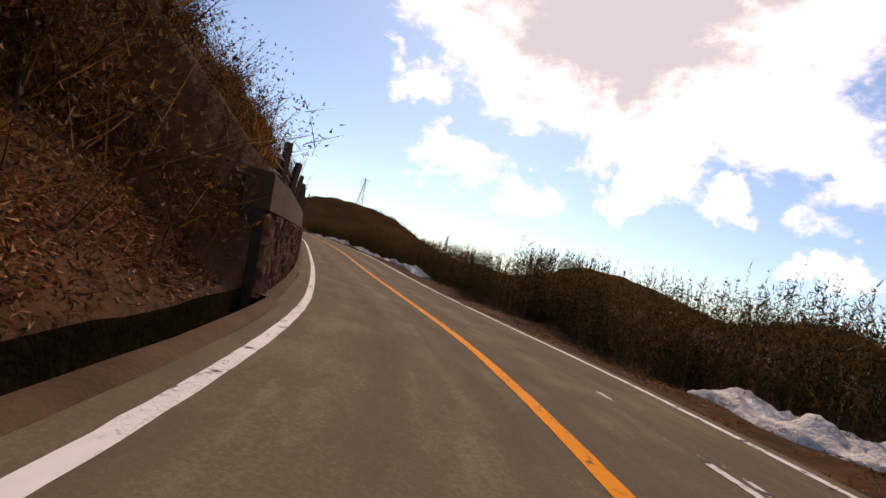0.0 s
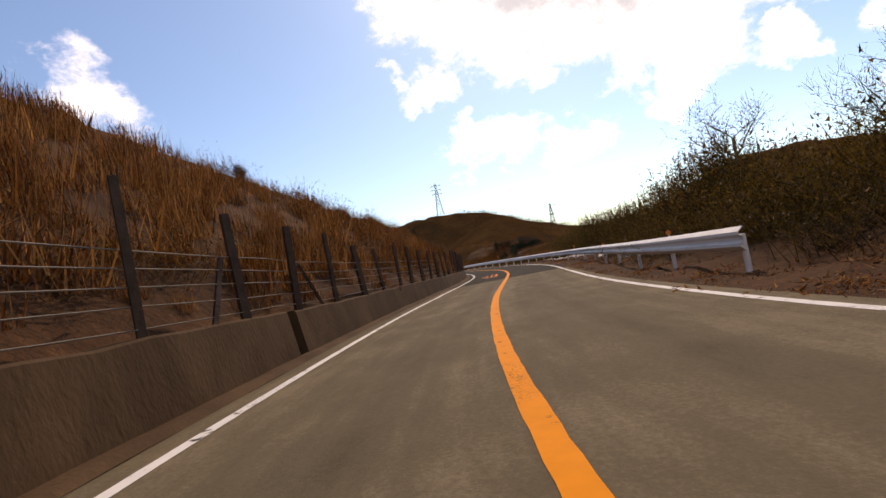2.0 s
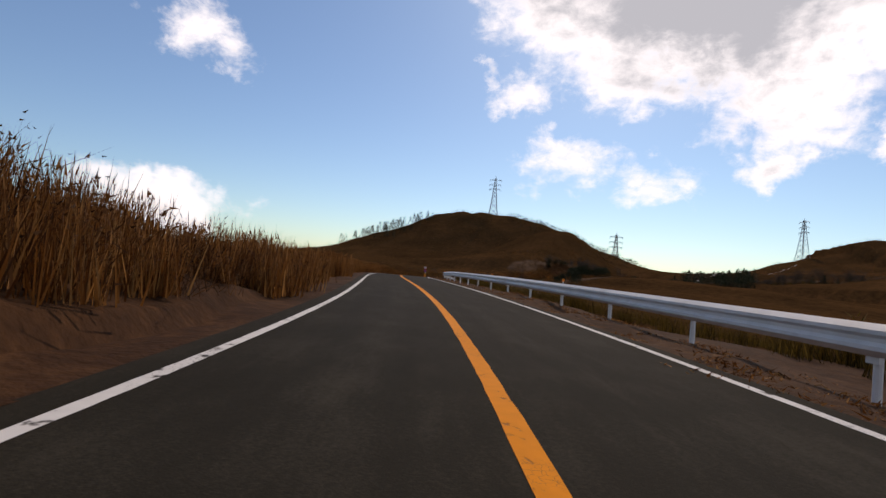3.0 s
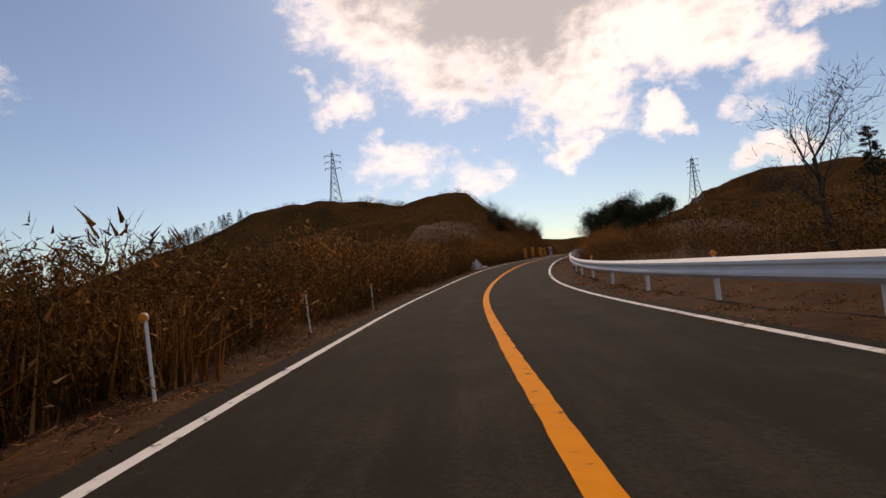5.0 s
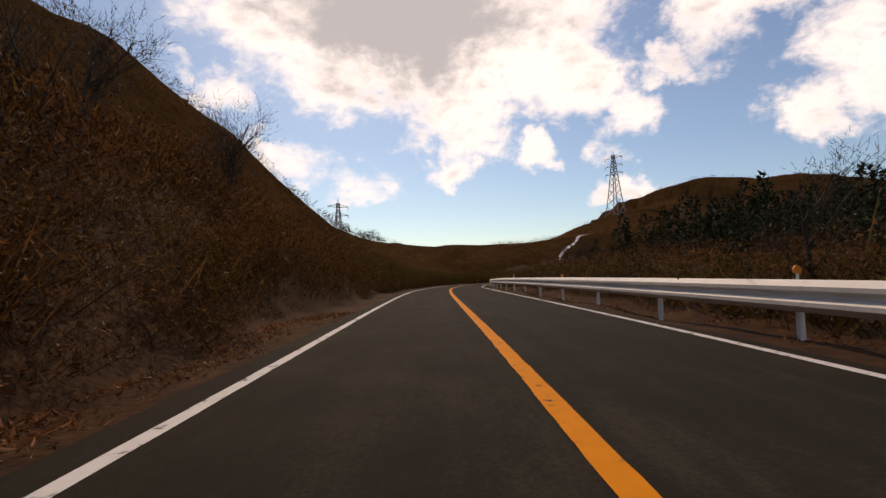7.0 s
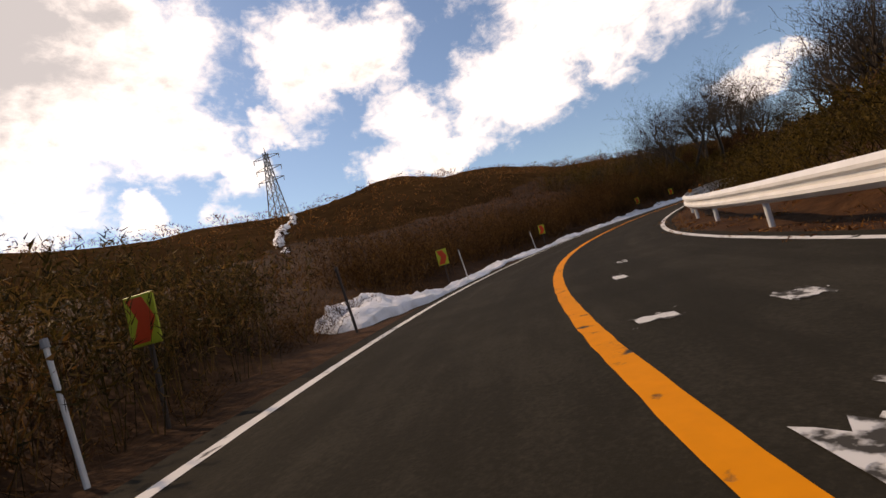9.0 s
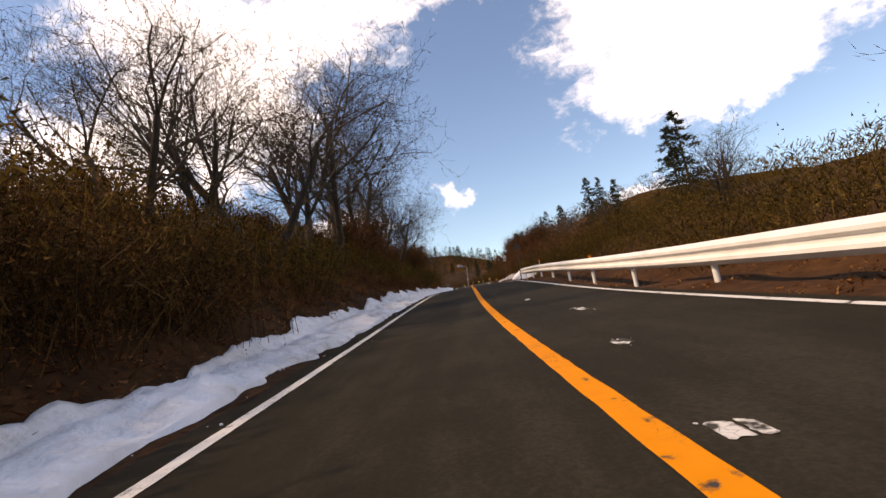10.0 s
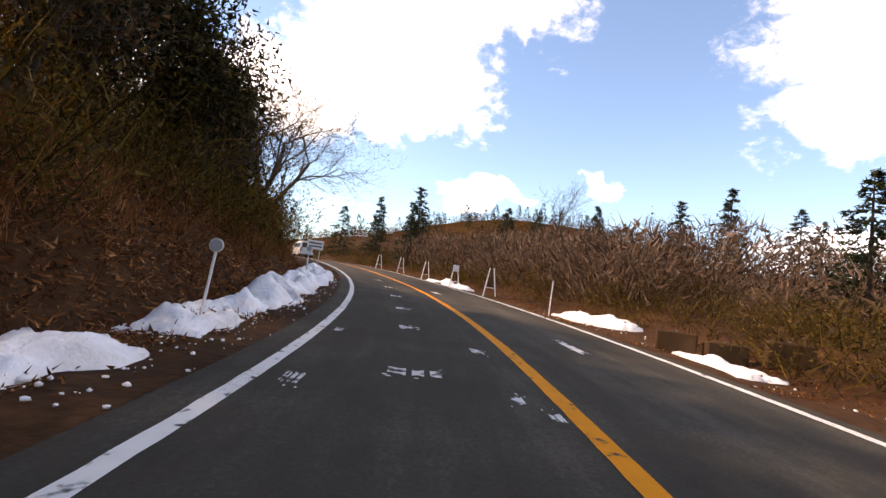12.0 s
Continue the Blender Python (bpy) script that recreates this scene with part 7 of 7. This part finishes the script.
# ---- the van ahead ----
def van(s, d):
    ob = tagged(new("van"), "silver-white one-box van driving ahead in the lane, seen from behind", "van")
    sec = [(-2.05, 0.28, 0.80, 0.80), (-2.1, 0.75, 0.83, 0.83), (-2.08, 1.05, 0.82, 0.82), (-1.95, 1.75, 0.72, 0.72), (-1.8, 1.9, 0.62, 0.62)]
    front = [(2.0, 0.28, 0.80), (2.15, 0.75, 0.83), (2.0, 1.05, 0.82), (1.25, 1.75, 0.72), (1.0, 1.9, 0.62)]
    bm = bmesh.new()
    back_l = [bm.verts.new((-w, y, z)) for y, z, w, _ in sec]
    back_r = [bm.verts.new((w, y, z)) for y, z, w, _ in sec]
    fr_l = [bm.verts.new((-w, y, z)) for y, z, w in front]
    fr_r = [bm.verts.new((w, y, z)) for y, z, w in front]
    for i in range(4):
        bm.faces.new((back_l[i], back_r[i], back_r[i + 1], back_l[i + 1]))
        bm.faces.new((fr_r[i], fr_l[i], fr_l[i + 1], fr_r[i + 1]))
        bm.faces.new((fr_l[i], back_l[i], back_l[i + 1], fr_l[i + 1]))
        bm.faces.new((back_r[i], fr_r[i], fr_r[i + 1], back_r[i + 1]))
    bm.faces.new((back_l[4], back_r[4], fr_r[4], fr_l[4]))
    bm.faces.new((back_r[0], back_l[0], fr_l[0], fr_r[0]))
    bmesh.ops.recalc_face_normals(bm, faces=bm.faces)
    bmesh.ops.bevel(bm, geom=[e for e in bm.edges], offset=0.05, segments=2, affect="EDGES")
    body = part("body", bm, VAN_PAINT, ob, smooth=False)
    bm = bmesh.new()
    vs = [bm.verts.new(p) for p in ((-0.66, -2.105, 1.1), (0.66, -2.105, 1.1), (0.6, -1.99, 1.68), (-0.6, -1.99, 1.68))]
    bm.faces.new(vs)
    bmesh.ops.solidify(bm, geom=bm.faces[:], thickness=0.02)
    part("rear_window", bm, GLASS_DARK, body, "dark tinted rear window")
    for sgn in (-1, 1):
        bm = bmesh.new()
        bm.faces.new([bm.verts.new((sgn * x, y, z)) for x, y, z in ((0.838, -1.75, 1.1), (0.838, 1.5, 1.1), (0.752, 1.1, 1.65), (0.752, -1.65, 1.65))])
        bmesh.ops.solidify(bm, geom=bm.faces[:], thickness=0.015)
        part("side_window", bm, GLASS_DARK, body, "dark side window")
        part("tail_light", box(bmesh.new(), (0.13, 0.05, 0.5), (sgn * 0.74, -2.11, 0.85), bevel=0.015), LAMP_RED, body, "red tail light")
        part("mirror", box(bmesh.new(), (0.16, 0.1, 0.22), (sgn * 0.96, 1.5, 1.15), bevel=0.03), VAN_PAINT, body)
        for y in (-1.35, 1.3):
            w = part("wheel", rod(bmesh.new(), (sgn * 0.62, y, 0.31), (sgn * 0.82, y, 0.31), 0.31, 0.31, 22), RUBBER, ob)
            part("rim", rod(bmesh.new(), (sgn * 0.8, y, 0.31), (sgn * 0.835, y, 0.31), 0.19, 0.17, 18), GREY_METAL, w)
    part("bumper", box(bmesh.new(), (1.62, 0.16, 0.24), (0, -2.1, 0.42), bevel=0.04), VAN_PAINT, body)
    part("number_plate", box(bmesh.new(), (0.33, 0.02, 0.165), (0, -2.14, 0.72)), WHITE_METAL, body, "blank number plate")
    ob.matrix_basis = spot(s, d, 0.0)
    return ob


van(924.0, -1.6)


# ---- power line towers ----
def lattice_tower(x, y, height, turn, label="grey steel lattice power line tower on the hill", sink=0.5):
    ob = tagged(new("power_tower"), label, "power tower", group="power line towers")
    z0 = float(terrain(np.array([x]), np.array([y]))[0]) - sink
    ob.matrix_basis = Matrix.Translation(Vector((x, y, z0)) * K) @ Matrix.Rotation(radians(turn), 4, "Z")
    base, top, t = height * 0.11, height * 0.018, height * 0.006
    wide = lambda u: base + (top - base) * min(1, u * 1.15) ** 0.8
    corners = ((1, 1), (-1, 1), (-1, -1), (1, -1))
    levels = [0, 0.16, 0.3, 0.42, 0.52, 0.61, 0.7, 0.78, 0.86, 0.94]
    for cx, cy in corners:
        bm = bmesh.new()
        for u, v in zip(levels, levels[1:]):
            rod(bm, (cx * wide(u), cy * wide(u), u * height), (cx * wide(v), cy * wide(v), v * height), t, t, 4)
        part("leg", bm, GREY_METAL, ob)
    for k in range(4):
        (ax, ay), (bx, by) = corners[k], corners[(k + 1) % 4]
        bm = bmesh.new()
        for u, v in zip(levels, levels[1:]):
            rod(bm, (ax * wide(u), ay * wide(u), u * height), (bx * wide(v), by * wide(v), v * height), t * 0.55, t * 0.55, 4)
            rod(bm, (bx * wide(u), by * wide(u), u * height), (ax * wide(v), ay * wide(v), v * height), t * 0.55, t * 0.55, 4)
        part("bracing", bm, GREY_METAL, ob)
    part("peak", rod(bmesh.new(), (0, 0, 0.93 * height), (0, 0, height), t * 1.2, t * 0.5, 4), GREY_METAL, ob)
    for u in (0.64, 0.76, 0.88):
        bm = bmesh.new()
        for sgn in (-1, 1):
            rod(bm, (0, 0, u * height), (sgn * height * 0.15, 0, (u + 0.012) * height), t * 0.8, t * 0.6, 4)
            rod(bm, (0, 0, (u + 0.045) * height), (sgn * height * 0.15, 0, (u + 0.014) * height), t * 0.6, t * 0.6, 4)
            rod(bm, (sgn * height * 0.145, 0, (u + 0.01) * height), (sgn * height * 0.145, 0, (u - 0.03) * height), t * 0.7, t * 0.7, 4)
        part("cross_arm", bm, GREY_METAL, ob)
    return ob


lattice_tower(-355, 731, 46, 20)
lattice_tower(-52, 825, 44, 125)
lattice_tower(-249, 899, 58, 30, "distant steel power line tower behind the hill")

# ---- stones of the wall ----
def stone_shape(s, v, w, h, rng):
    """One wedge-set stone: corners on the wall's face and a smaller, proud front."""
    jit = lambda: rng.uniform(-0.05, 0.05)
    ring = [(s + jit(), v - h + jit()), (s + w + jit(), v + jit() * 1.5), (s + jit(), v + h + jit()), (s - w + jit(), v + jit() * 1.5)]
    ring = [(a, min(max(b, -0.02), STONE_TOP - 0.02)) for a, b in ring]
    cx, cy = sum(a for a, _ in ring) / 4, sum(b for _, b in ring) / 4
    proud, inset = rng.uniform(0.03, 0.11), rng.uniform(0.55, 0.8)
    tilt = rng.uniform(-0.035, 0.035)
    a = np.array([[cx + (p - cx) * 0.95, cy + (q - cy) * 0.95, -0.06] for p, q in ring] + [[cx + (p - cx) * 0.9, cy + (q - cy) * 0.9, proud * 0.55] for p, q in ring]
                 + [[cx + (p - cx) * inset, cy + (q - cy) * inset, proud + tilt * (1 if k in (1, 2) else -1)] for k, (p, q) in enumerate(ring)])
    return wall_point(a[:, 0], a[:, 1], a[:, 2])


STONE_FACES = [[k, (k + 1) % 4, 4 + (k + 1) % 4, 4 + k] for k in range(4)] + [[4 + k, 4 + (k + 1) % 4, 8 + (k + 1) % 4, 8 + k] for k in range(4)] + [[8, 9, 10, 11]]
rng2 = random.Random(5)
singles, rest_v, rest_f = 0, [], []
cw, ch = 0.125, 0.215
row = 0
v = 0.0
while v < STONE_TOP + 0.2:
    s = WALL_START + 0.15 + (cw if row % 2 else 0)
    while s < WALL_END - 0.15:
        if v < STONE_TOP + 0.1:
            pts = stone_shape(s, v, cw, ch, rng2)
            if 84.0 < s < 89.5 and singles < 300:
                mesh_object("stone", pts, STONE_FACES, STONE, wall)
                singles += 1
            else:
                k = len(rest_v) * 12
                rest_v.append(pts)
                rest_f += [[k + i for i in f] for f in STONE_FACES]
        s += cw * 2
    v += ch
    row += 1
tagged(mesh_object("stones", np.concatenate(rest_v), rest_f, STONE, wall), kind="stuff")
